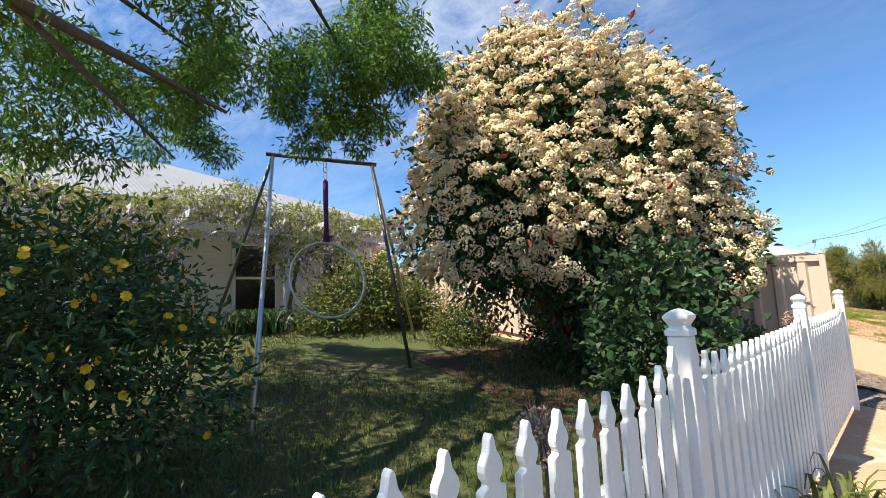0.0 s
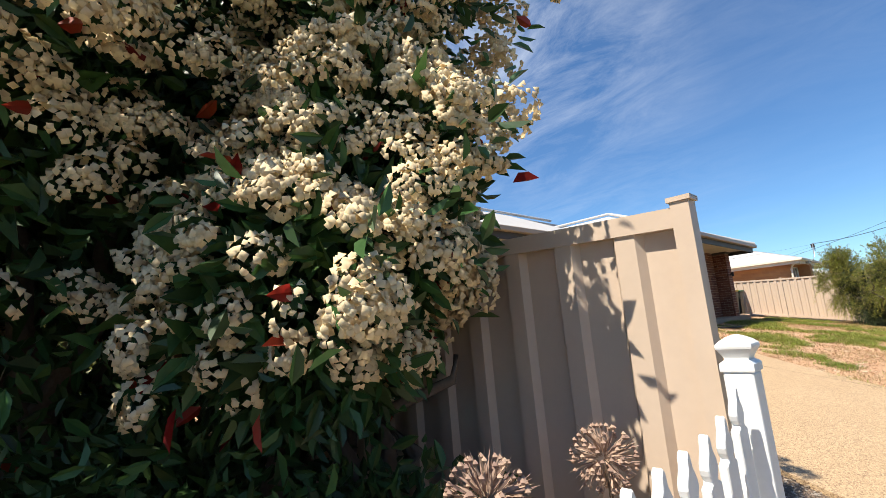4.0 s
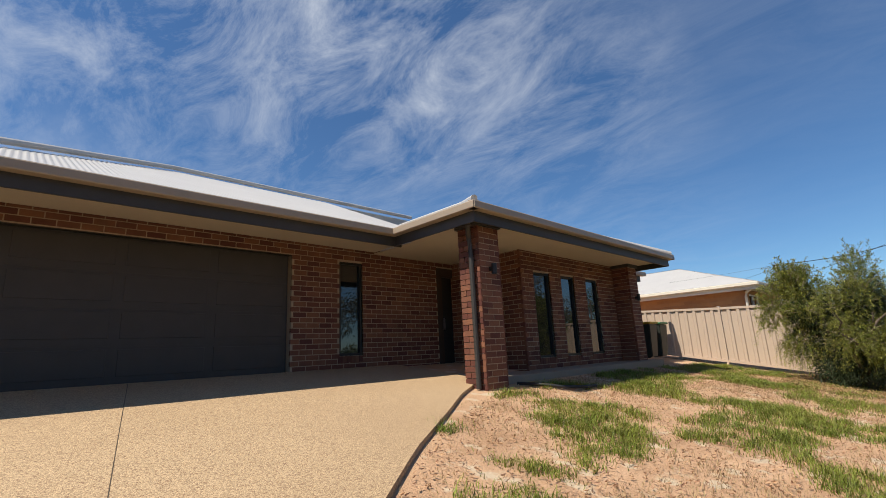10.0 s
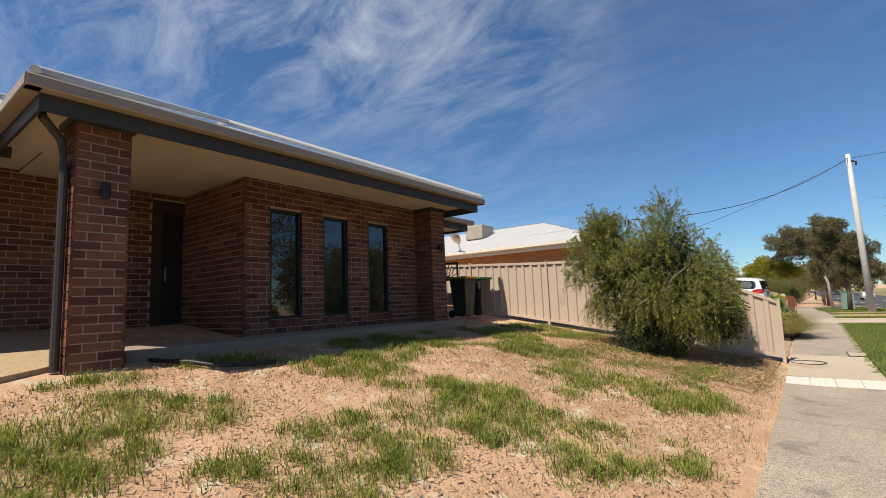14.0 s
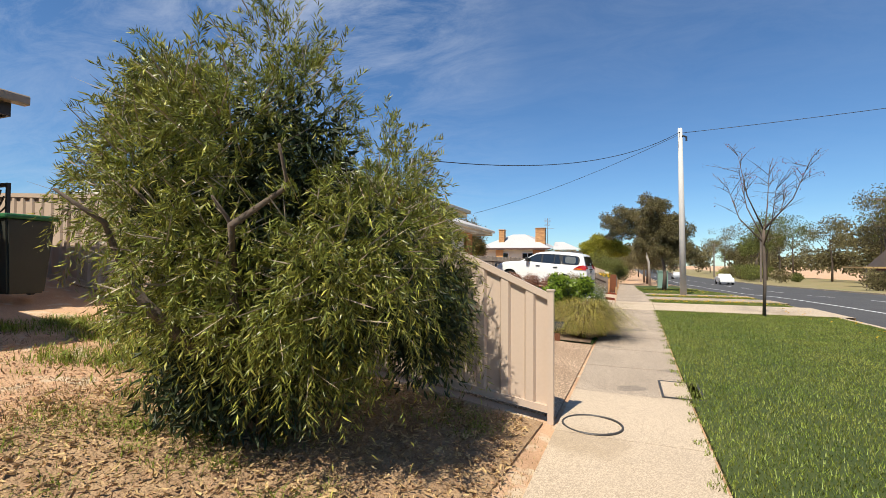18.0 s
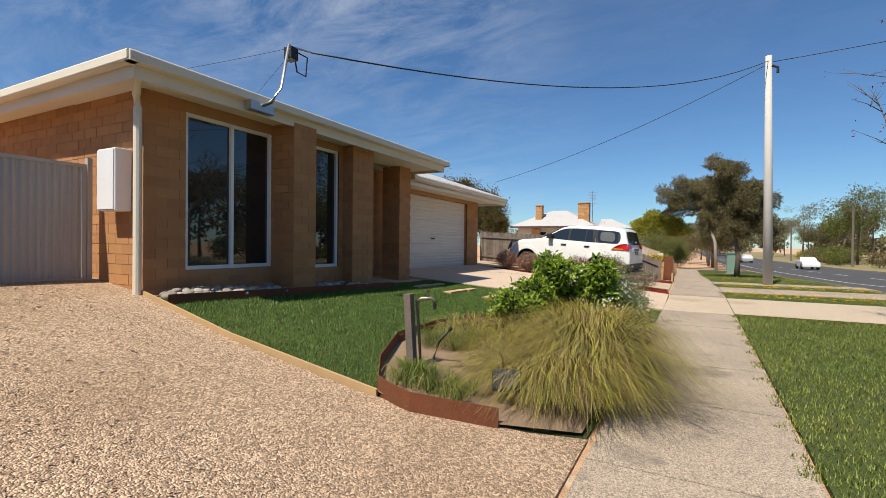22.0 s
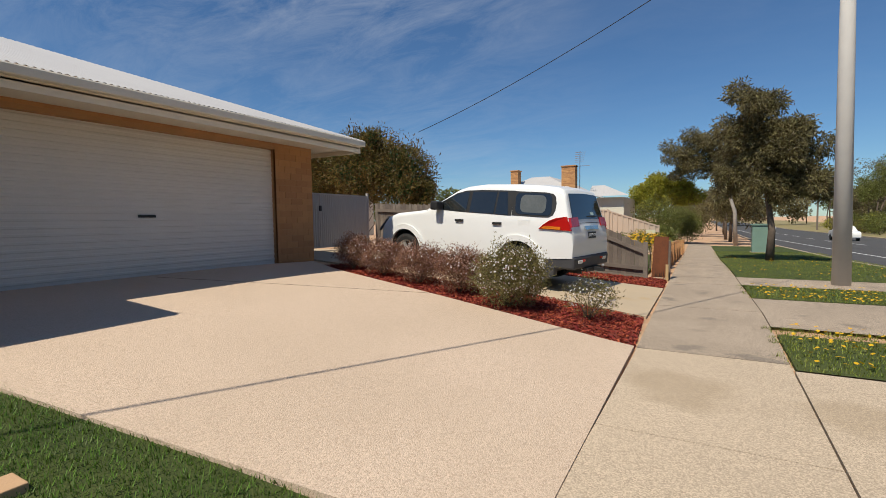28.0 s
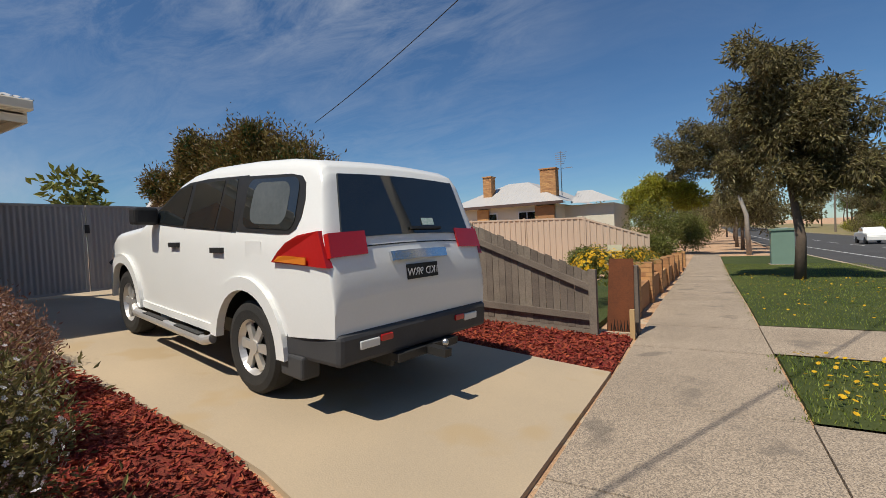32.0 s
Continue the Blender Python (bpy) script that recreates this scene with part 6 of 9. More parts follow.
# ---- front garden of the tan house ----
for i, (sx, sy, wx, wy, n) in enumerate(STEPPERS):
    bm = bmesh.new()
    yy = sy - wy / 2
    for k in range(n):
        t = bmesh.new()
        a, b = yy + k * wy / n + 0.003, yy + (k + 1) * wy / n - 0.003
        xo = 0.02 * math.sin(i * 3.1 + k * 2.3)
        zz = gz(sx, (a + b) / 2)
        box(t, sx - wx / 2 + xo, sx + wx / 2 + xo, a, b, zz - 0.03, zz + 0.035, bevel=0.006)
        me = bpy.data.meshes.new("t"); t.to_mesh(me); t.free(); bm.from_mesh(me); bpy.data.meshes.remove(me)
    solo("stepping_stones", bm, mat("sandy_paver", (0.56, 0.36, 0.20), (0.48, 0.30, 0.17), 0.85, 3, 0.4, 80, vary=0.1), "row of sandy pavers set flush into the lawn", "stepping stone", group="lawn stepping stones")
edgep = resample([(-6.35, 16.15), (-4.25, 15.82), (-2.5, 15.74)], 30)
V, F = [], []
for x, y in edgep:
    z = gz(x, y)
    V += [(x, y - 0.012, z - 0.05), (x, y + 0.012, z - 0.05), (x, y + 0.012, z + 0.05), (x, y - 0.012, z + 0.05)]
for i in range(len(edgep) - 1):
    for k in range(4):
        F.append((4 * i + k, 4 * i + (k + 1) % 4, 4 * i + 4 + (k + 1) % 4, 4 * i + 4 + k))
raw_solo("timber_lawn_edging", V, F, TIMBER_NEW, "pale timber edging strip between gravel and lawn", "edging")
# river stones along the wall
rng_s = random.Random(5)
bed_s = thing("river_stone_bed", (-6.05, 18.5, 0.7), "strip of river stones behind rusted edging below the windows", "stone bed")
sm = []
for v in range(6):
    bm = bmesh.new()
    bmesh.ops.create_icosphere(bm, subdivisions=2, radius=1.0)
    for w in bm.verts:
        w.co *= 1 + 0.18 * noise.noise(w.co * 1.6 + Vector((v * 5, 0, 0)))
    sm.append(finish(bm, "stone", mat("river_stone", (0.42, 0.37, 0.31), (0.28, 0.24, 0.20), 0.8, 8, 0.3, 60, vary=0.35), True))
for i in range(290):
    y = rng_s.uniform(16.25, 20.5)
    x = rng_s.uniform(-6.2, -5.70)
    if 18.05 < y < 18.65:
        continue
    if y > 19.7 and x < -5.95:
        continue
    ob = new("stone", sm[i % 6])
    ob.parent = bed_s
    s = rng_s.uniform(0.028, 0.065)
    ob.scale = (s * rng_s.uniform(0.9, 1.5), s * rng_s.uniform(0.9, 1.5), s * 0.7)
    ob.rotation_euler = (rng_s.uniform(-0.3, 0.3), rng_s.uniform(-0.3, 0.3), rng_s.uniform(0, 6))
    ob.location = Vector((x, y, gz(x, y) + s * 0.5 + rng_s.uniform(0, 0.03))) - ORIGIN[bed_s.name]
V, F = [], []
for y in np.linspace(16.1, 20.6, 14):
    z = gz(-5.64, y)
    V += [(-5.645, y, z - 0.05), (-5.637, y, z - 0.05), (-5.637, y, z + 0.11), (-5.645, y, z + 0.11)]
for i in range(13):
    for k in range(4):
        F.append((4 * i + k, 4 * i + (k + 1) % 4, 4 * i + 4 + (k + 1) % 4, 4 * i + 4 + k))
raw_part("edging", V, F, RUST, bed_s)
# tap on its post
tx, ty = -2.61, 16.42
z = gz(tx, ty)
tp_ = thing("garden_tap_post", (tx, ty, z), "weathered timber post with a brass garden tap", "garden tap")
bm = bmesh.new()
box(bm, tx - 0.035, tx + 0.035, ty - 0.035, ty + 0.035, z - 0.05, 0.95, bevel=0.004)
bm.transform(Matrix.Translation((tx, ty, z)) @ Euler((0, radians(-4), 0)).to_matrix().to_4x4() @ Matrix.Translation((-tx, -ty, -z)))
part("post", bm, TIMBER_GREY, tp_)
BRASS = mat("dull_brass", (0.36, 0.30, 0.20), (0.28, 0.24, 0.17), 0.4, 6, 0.1, 50, metal=0.8)
bm = bmesh.new()
tube(bm, [(tx + 0.02, ty + 0.04, 0.885), (tx + 0.05, ty + 0.06, 0.905), (tx + 0.13, ty + 0.10, 0.91), (tx + 0.15, ty + 0.11, 0.89), (tx + 0.155, ty + 0.115, 0.86)], [0.013, 0.016, 0.019, 0.017, 0.014], 8)
tube(bm, [(tx + 0.10, ty + 0.085, 0.91), (tx + 0.10, ty + 0.085, 0.965)], 0.010, 8)
part("tap", bm, BRASS, tp_, smooth=True)
part("tap_handle", boxes((tx + 0.095, tx + 0.105, ty + 0.05, ty + 0.12, 0.965, 0.985), bevel=0.003), BRASS, tp_)
bm = bmesh.new()
tube(bm, [(tx + 0.155, ty + 0.115, 0.862), (tx + 0.157, ty + 0.115, 0.81)], [0.019, 0.015], 8)
part("hose_fitting", bm, BLACK_PLASTIC, tp_)
bm = bmesh.new()
tube(bm, [(tx + 0.01, ty + 0.046, 0.89), (tx + 0.045, ty + 0.046, 0.5), (tx + 0.055, ty + 0.05, z)], 0.013, 7)
part("riser_pipe", bm, BLACK_PLASTIC, tp_)
sp_ = thing("sprinkler_riser", (tx + 0.17, ty + 0.1, gz(tx + 0.17, ty + 0.1)), "bent black plastic sprinkler pipe in the garden bed", "sprinkler")
bm = bmesh.new()
tube(bm, [(tx + 0.15, ty + 0.1, z - 0.02), (tx + 0.155, ty + 0.11, z + 0.12), (tx + 0.20, ty + 0.13, z + 0.26), (tx + 0.29, ty + 0.16, z + 0.37)], 0.010, 7)
part("pipe", bm, BLACK_PLASTIC, sp_, smooth=True)
bm = bmesh.new()
tube(bm, [(tx + 0.28, ty + 0.157, z + 0.358), (tx + 0.305, ty + 0.165, z + 0.388)], [0.014, 0.017], 8)
part("nozzle", bm, BLACK_PLASTIC, sp_)
fl = thing("solar_floodlight", (-1.68, 16.3, gz(-1.68, 16.3)), "black plastic garden floodlight with a dark lens on a spike", "garden light")
bm = bmesh.new()
box(bm, -1.79, -1.57, 16.22, 16.34, 0.27, 0.43, bevel=0.02)
bm.transform(Matrix.Translation((-1.68, 16.28, 0.35)) @ Euler((radians(-28), 0, radians(20))).to_matrix().to_4x4() @ Matrix.Translation((1.68, -16.28, -0.35)))
part("housing", bm, BLACK_PLASTIC, fl)
bm = bmesh.new()
box(bm, -1.76, -1.60, 16.212, 16.219, 0.30, 0.40, bevel=0.0)
bm.transform(Matrix.Translation((-1.68, 16.28, 0.35)) @ Euler((radians(-28), 0, radians(20))).to_matrix().to_4x4() @ Matrix.Translation((1.68, -16.28, -0.35)))
part("lens", bm, mat("dark_lens", (0.05, 0.05, 0.05), (0.07, 0.07, 0.07), 0.1, 3, 0.0, spec=0.8), fl)
bm = bmesh.new()
tube(bm, [(-1.68, 16.3, 0.3), (-1.68, 16.32, gz(-1.68, 16.3))], 0.012, 6)
part("spike", bm, BLACK_PLASTIC, fl)

# ---- beside the brown house ----
def wheelie_bin(x, y, lid_mat, label):
    z = gz(x, y) + 0.06
    t = thing("wheelie_bin", (x, y, z), label, "bin", "wheelie bins")
    bm = bmesh.new()
    b = [(-0.2, -0.22), (0.2, -0.22), (0.2, 0.22), (-0.2, 0.22)]
    lo = [bm.verts.new((x + p * 0.85, y + q * 0.85, z + 0.04)) for p, q in b]
    hi = [bm.verts.new((x + p * 1.15, y + q * 1.15, z + 0.92)) for p, q in b]
    for k in range(4):
        bm.faces.new((lo[k], lo[(k + 1) % 4], hi[(k + 1) % 4], hi[k]))
    bm.faces.new(lo[::-1]); bm.faces.new(hi)
    bmesh.ops.bevel(bm, geom=list(bm.edges), offset=0.02, segments=2, affect="EDGES")
    part("body", bm, mat("dark_green_plastic", (0.035, 0.038, 0.03), (0.045, 0.048, 0.038), 0.5, 4, 0.1, 60), t)
    bm = bmesh.new()
    box(bm, x - 0.26, x + 0.26, y - 0.28, y + 0.28, z + 0.925, z + 0.985, bevel=0.02)
    part("lid", bm, lid_mat, t)
    for s in (-1, 1):
        bm = bmesh.new()
        tube(bm, [(x - 0.2, y + s * 0.20, z + 0.09), (x - 0.2, y + s * 0.25, z + 0.09)], 0.09, 16)
        part("wheel", bm, BLACK_PLASTIC, t)


wheelie_bin(-7.35, 9.95, mat("yellow_lid", (0.45, 0.30, 0.03), (0.40, 0.26, 0.03), 0.5), "dark wheelie bin with a yellow lid beside the house")
wheelie_bin(-7.35, 10.65, mat("green_lid", (0.03, 0.14, 0.05), (0.025, 0.12, 0.045), 0.5), "dark wheelie bin with a green lid beside the house")
scr = thing("metal_screen", (-8.5, 10.9, 0.9), "dark laser-cut metal garden screen on posts", "screen")
part("screen_frame", boxes((-8.85, -8.81, 10.88, 10.92, 0.8, 2.55), (-8.19, -8.15, 10.88, 10.92, 0.8, 2.55), (-8.81, -8.19, 10.88, 10.92, 2.50, 2.55), (-8.81, -8.19, 10.88, 10.92, 2.05, 2.10)), DARK_STEEL, scr)
bm = bmesh.new()
for q in range(7):
    a = radians(20 + q * 23)
    tube(bm, [(-8.5, 10.9, 2.1), (-8.5 + 0.22 * math.cos(a), 10.9, 2.1 + 0.25 * math.sin(a)), (-8.5 + 0.31 * math.cos(a * 0.9), 10.9, 2.1 + 0.4 * math.sin(a))], 0.012, 4)
part("leaf_pattern", bm, DARK_STEEL, scr)
dish = thing("satellite_dish", (-11.5, 15.8, 3.5), "grey satellite dish on a short arm above the gutter", "satellite dish")
bm = bmesh.new()
bmesh.ops.create_uvsphere(bm, u_segments=20, v_segments=12, radius=0.5, matrix=Matrix.Translation((0, 0, 0)))
bmesh.ops.delete(bm, geom=[v for v in bm.verts if v.co.z > -0.32], context="VERTS")
bmesh.ops.solidify(bm, geom=list(bm.faces), thickness=0.01)
bm.transform(Matrix.Translation((-11.5, 15.55, 4.05)) @ Euler((radians(-50), radians(40), 0)).to_matrix().to_4x4() @ Matrix.Translation((0, 0, 0.35)))
part("reflector", bm, STEEL, dish, smooth=True)
bm = bmesh.new()
tube(bm, [(-11.5, 15.9, 3.5), (-11.5, 15.75, 3.75), (-11.5, 15.6, 3.95)], 0.02, 6)
tube(bm, [(-11.5, 15.55, 3.85), (-11.2, 15.15, 4.15)], 0.012, 6)
part("arm", bm, STEEL, dish)
cool = thing("evaporative_cooler", (-11.95, 18.1, 4.2), "boxy beige evaporative cooler on the roof", "cooler")
bm = bmesh.new()
box(bm, -12.4, -11.5, 17.6, 18.6, 4.15, 4.78, bevel=0.04)
part("body", bm, mat("beige_plastic", (0.40, 0.34, 0.27), (0.36, 0.30, 0.24), 0.6), cool)
# sleepers, hay and pine barrier at the side of the brown house
ret = thing("retaining_sleepers", (-8, -9.5, 1.0), "stepped pale concrete sleepers under the steel fence", "retaining wall")
for i in range(6):
    bm = bmesh.new()
    p0, p1 = (-4.9 - i * 1.96, -9.17 + i * 0.735), (-4.9 - i * 1.96 - 1.94, -9.17 + i * 0.735 + 0.727)
    prism(bm, [p0, (p0[0] + 0.03, p0[1] + 0.08), (p1[0] + 0.03, p1[1] + 0.08), p1], "z", gz(*p0) - 0.2, gz(*p1) + 0.24)
    part("sleeper", bm, CONCRETE_NEW, ret)
bar = thing("pine_barrier", (-12.5, -5.4, 1.3), "low barrier of raw pine rails on posts", "barrier")
zb = gz(-12.5, -5)
for y in (-5.95, -5.2, -4.55):
    part("post", boxes((-12.55, -12.45, y - 0.05, y + 0.05, zb - 0.1, zb + 0.78)), TIMBER_NEW, bar)
for zz in (0.22, 0.60):
    part("rail", boxes((-12.44, -12.40, -6.1, -4.45, zb + zz, zb + zz + 0.16)), TIMBER_NEW, bar)
bm = bmesh.new()
box(bm, -11.9, -11.3, -6.35, -5.75, gz(-11.6, -6), gz(-11.6, -6) + 0.42, bevel=0.05)
for v in bm.verts:
    v.co += Vector(noise.noise_vector(v.co * 6)) * 0.03
solo("hay_bale", bm, mat("hay", (0.36, 0.25, 0.10), (0.24, 0.16, 0.06), 0.95, 12, 1.0, 60, dist=0.03), "small brown bale of straw beside the fence", "bale")
sd = thing("security_light", (-9.01, -4.84, 3.0), "twin black security light with a sensor on the brick wall", "security light")
bm = bmesh.new()
tube(bm, [(-9.10, -4.84, 2.98), (-9.03, -4.84, 2.98)], 0.04, 12)
for s in (-1, 1):
    tube(bm, [(-9.03, -4.84 + s * 0.05, 2.98), (-8.93, -4.84 + s * 0.12, 3.0)], [0.03, 0.05], 12)
part("lamp_heads", bm, FRAME_BLACK, sd)
blk = thing("drain_hose", (-5.9, 3.0, 0.9), "loose black drain pipe lying on the soil", "hose")
bm = bmesh.new()
tube(bm, [(x, y, gz(x, y) + 0.03) for x, y in ((-6.3, 2.6), (-6.0, 2.9), (-5.75, 3.0), (-5.6, 3.3), (-5.55, 3.6))], 0.025, 8)
part("pipe", bm, BLACK_PLASTIC, blk, smooth=True)
bm = bmesh.new()
tube(bm, [(x, y, gz(x, y) + 0.025) for x, y in ((-2.4, -8.9), (-2.1, -8.7), (-1.9, -8.8), (-1.75, -8.5), (-1.7, -8.1))], 0.02, 8)
solo("black_hose", bm, BLACK_PLASTIC, "loose black hose lying on bare ground", "hose", smooth=True)

# ---- swing frame with its hoop ----
sw = thing("aerial_hoop_stand", (-6.0, -14.0, 0.7), "steel A-frame stand with a hanging hoop on a purple strap", "aerial stand")
TL, TR = Vector((-7.1, -13.85, 3.52)), Vector((-6.35, -12.85, 3.38))
TUBE_DARK = mat("dark_steel_tube", (0.10, 0.10, 0.09), (0.14, 0.13, 0.12), 0.4, 4, 0.05, 40, metal=0.7)
bm = bmesh.new()
e = (TR - TL).normalized()
tube(bm, [TL - e * 0.08, TR + e * 0.06], 0.027, 10)
part("top_bar", bm, TUBE_DARK, sw, smooth=True)
for a, b, m in ((TL, (-4.95, -15.0), STEEL), (TL, (-8.6, -14.1), TUBE_DARK), (TR, (-5.85, -12.75), TUBE_DARK), (TR, (-7.2, -11.5), STEEL)):
    bm = bmesh.new()
    tube(bm, [a + Vector((0, 0, -0.02)), (b[0], b[1], gz(*b))], 0.022, 10)
    part("leg", bm, m, sw, smooth=True)
mid = TL.lerp(TR, 0.52)
bm = bmesh.new()
for k in range(3):
    c = mid + Vector((0, 0, -0.06 - k * 0.075))
    ring = [c + (e * math.cos(j * math.pi / 6) * 0.022 + Vector((0, 0, 1)) * math.sin(j * math.pi / 6) * 0.042) for j in range(13)]
    tube(bm, ring, 0.006, 6, False)
part("carabiner", bm, STEEL, sw)
bm = bmesh.new()
tube(bm, [mid + Vector((0, 0, -0.26)), mid + Vector((0, 0, -0.3)), mid + Vector((0, 0, -0.9)), mid + Vector((0, 0, -1.08))], [0.015, 0.035, 0.028, 0.045], 8)
part("strap", bm, mat("purple_cloth", (0.06, 0.012, 0.10), (0.09, 0.02, 0.14), 0.8, 8, 0.4, 60), sw, "folded purple cloth strap", smooth=True)
bm = bmesh.new()
c = mid + Vector((0, 0, -1.08 - 0.48))
tube(bm, [c + e * 0.46 * math.sin(j * math.pi / 32) + Vector((0, 0, 0.47 * math.cos(j * math.pi / 32))) for j in range(65)], 0.016, 8, False)
part("hoop", bm, STEEL, sw, "grey steel hoop", smooth=True)

# ---- across the road ----
hx = thing("house", (36, 78, -1), "low brown brick house with a tiled roof and solar panels", "house")
z = path_z(78)
part("wall", boxes((30.5, 45, 76, 86, z, z + 2.6)), mat("dark_red_brick", (0.14, 0.06, 0.045), (0.10, 0.045, 0.035), 0.9, 3, 0.4, 30), hx)
bm = bmesh.new()
prism(bm, [(75.2, z + 2.5), (81, z + 4.9), (86.8, z + 2.5)], "x", 29.8, 45.8)
part("roof", bm, mat("tile_roof", (0.24, 0.19, 0.16), (0.18, 0.14, 0.12), 0.85, 2, 0.6, 10), hx)
for k in range(7):
    bm = bmesh.new()
    x0 = 33.5 + k * 1.1
    v = [bm.verts.new(p) for p in ((x0, 76.6, z + 3.14), (x0 + 1.0, 76.6, z + 3.14), (x0 + 1.0, 78.6, z + 3.97), (x0, 78.6, z + 3.97))]
    bm.faces.new(v)
    bmesh.ops.solidify(bm, geom=list(bm.faces), thickness=0.05)
    part("solar_panel", bm, mat("solar_panel", (0.02, 0.03, 0.06), (0.03, 0.04, 0.08), 0.2, 3, 0.0), hx)
part("chimney", boxes((44, 44.8, 77, 77.8, z + 2, z + 4.4)), CHIM, hx)
part("carport_roof", boxes((25.5, 29.7, 76, 82, z + 2.3, z + 2.5)), mat("ochre_sheet", (0.42, 0.28, 0.12), (0.36, 0.24, 0.11), 0.6), hx)
for x0 in (25.7, 29.4):
    part("carport_post", boxes((x0, x0 + 0.12, 76.1, 76.22, z, z + 2.3)), TIMBER_GREY, hx)


def small_car(x, y, yaw, paint, label, tray=False):
    """A parked or passing car seen far off: body, glasshouse, wheels."""
    z = path_z(y) - 0.1
    t = thing("car" if not tray else "utility_truck", (x, y, z), label, "car")
    m = Matrix.Translation((x, y, z)) @ Matrix.Rotation(radians(yaw), 4, "Z")
    bm = bmesh.new()
    prof = [(-2.3, 0.35), (-2.35, 0.8), (-2.2, 1.0), (-1.0 if tray else -1.9, 1.02), (-0.6 if tray else -1.6, 1.5), (0.3, 1.52), (1.0, 1.05), (2.1, 0.95), (2.3, 0.75), (2.3, 0.35)]
    prism(bm, prof, "y", -0.85, 0.85)
    for v in bm.verts:
        if v.co.z > 1.2:
            v.co.y *= 0.82
    bmesh.ops.bevel(bm, geom=[e_ for e_ in bm.edges], offset=0.05, segments=2, affect="EDGES")
    bm.transform(m)
    part("body", bm, paint, t)
    for s in (-1, 1):
        bm = bmesh.new()
        prism(bm, [(-0.5 if tray else -1.45, 1.08), (-0.4 if tray else -1.3, 1.42), (0.25, 1.44), (0.78, 1.08)], "y", s * 0.80 - 0.02, s * 0.80 + 0.02)
        bm.transform(m)
        part("side_window", bm, CAR_GLASS, t)
        for u in (-1.4, 1.45):
            bm = bmesh.new()
            tube(bm, [(u, s * 0.68, 0.34), (u, s * 0.87, 0.34)], 0.34, 18)
            bm.transform(m)
            part("wheel", bm, TYRE, t)
    for xx, zz, h, nm in ((0.66, 1.1, 0.34, "windscreen"), (-0.78 if tray else -1.78, 1.1, 0.34, "rear_window")):
        bm = bmesh.new()
        dx = -0.34 if xx > 0 else 0.2
        v = [bm.verts.new(p) for p in ((xx + 0.06 if xx > 0 else xx - 0.06, -0.66, zz), (xx + 0.06 if xx > 0 else xx - 0.06, 0.66, zz), (xx + dx, 0.6, zz + h), (xx + dx, -0.6, zz + h))]
        bm.faces.new(v)
        bmesh.ops.solidify(bm, geom=list(bm.faces), thickness=0.06)
        bm.transform(m)
        part(nm, bm, CAR_GLASS, t)


PAINT_W = CAR_WHITE
small_car(12.6, 84, -90, PAINT_W, "white utility truck driving on the road", True)
small_car(29.5, 66.5, 60, mat("dark_paint", (0.03, 0.035, 0.045), (0.03, 0.035, 0.045), 0.25, 2, 0.0), "dark car parked across the road")
small_car(33.5, 67, 75, PAINT_W, "white utility truck parked across the road", True)
small_car(9.6, 118, 90, mat("silver_paint", (0.42, 0.43, 0.44), (0.40, 0.41, 0.42), 0.3, 2, 0.0), "silver car on the road")

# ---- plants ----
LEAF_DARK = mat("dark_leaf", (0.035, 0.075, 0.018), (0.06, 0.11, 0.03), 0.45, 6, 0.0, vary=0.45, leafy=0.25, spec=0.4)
LEAF_PHOT = mat("glossy_leaf", (0.035, 0.085, 0.022), (0.05, 0.11, 0.03), 0.38, 6, 0.0, vary=0.4, leafy=0.2, spec=0.5)
LEAF_BRIGHT = mat("bright_leaf", (0.20, 0.31, 0.03), (0.34, 0.42, 0.055), 0.45, 6, 0.0, vary=0.35, leafy=0.4)
LEAF_OLIVE = mat("olive_leaf", (0.11, 0.135, 0.028), (0.20, 0.20, 0.05), 0.5, 5, 0.0, vary=0.5, leafy=0.3)
LEAF_GUM = mat("gum_leaf", (0.15, 0.135, 0.055), (0.25, 0.20, 0.095), 0.45, 2, 0.0, vary=0.55, leafy=0.4)
LEAF_BRONZE = mat("bronze_leaf", (0.19, 0.11, 0.03), (0.13, 0.115, 0.032), 0.5, 2, 0.0, vary=0.5, leafy=0.2)
LEAF_RED = mat("red_leaf", (0.32, 0.02, 0.015), (0.25, 0.04, 0.02), 0.4, 6, 0.0, vary=0.3, leafy=0.3)
LEAF_YELLOW = mat("yellow_green_leaf", (0.42, 0.36, 0.04), (0.30, 0.32, 0.05), 0.5, 3, 0.0, vary=0.4, leafy=0.35)
CREAM_FLOWER = mat("cream_blossom", (0.86, 0.71, 0.46), (0.72, 0.555, 0.33), 0.8, 5, 0.0, vary=0.16, leafy=0.2)
WHITE_FLOWER = mat("white_petal", (0.78, 0.76, 0.74), (0.70, 0.67, 0.66), 0.7, 5, 0.0, vary=0.12, leafy=0.3)
PINK_BUD = mat("pink_blossom", (0.42, 0.24, 0.20), (0.50, 0.32, 0.27), 0.8, 5, 0.0, vary=0.3, leafy=0.3)
YELLOW_FLOWER = mat("yellow_petal", (0.80, 0.50, 0.02), (0.75, 0.42, 0.02), 0.6, 5, 0.0, vary=0.15, leafy=0.3)
LILAC = mat("lilac_blossom", (0.36, 0.28, 0.48), (0.46, 0.38, 0.55), 0.7, 5, 0.0, vary=0.3, leafy=0.3)
GRASS = mat("grass_blade", (0.14, 0.20, 0.024), (0.30, 0.30, 0.055), 0.5, 0.9, 0.0, vary=0.6, leafy=0.35)
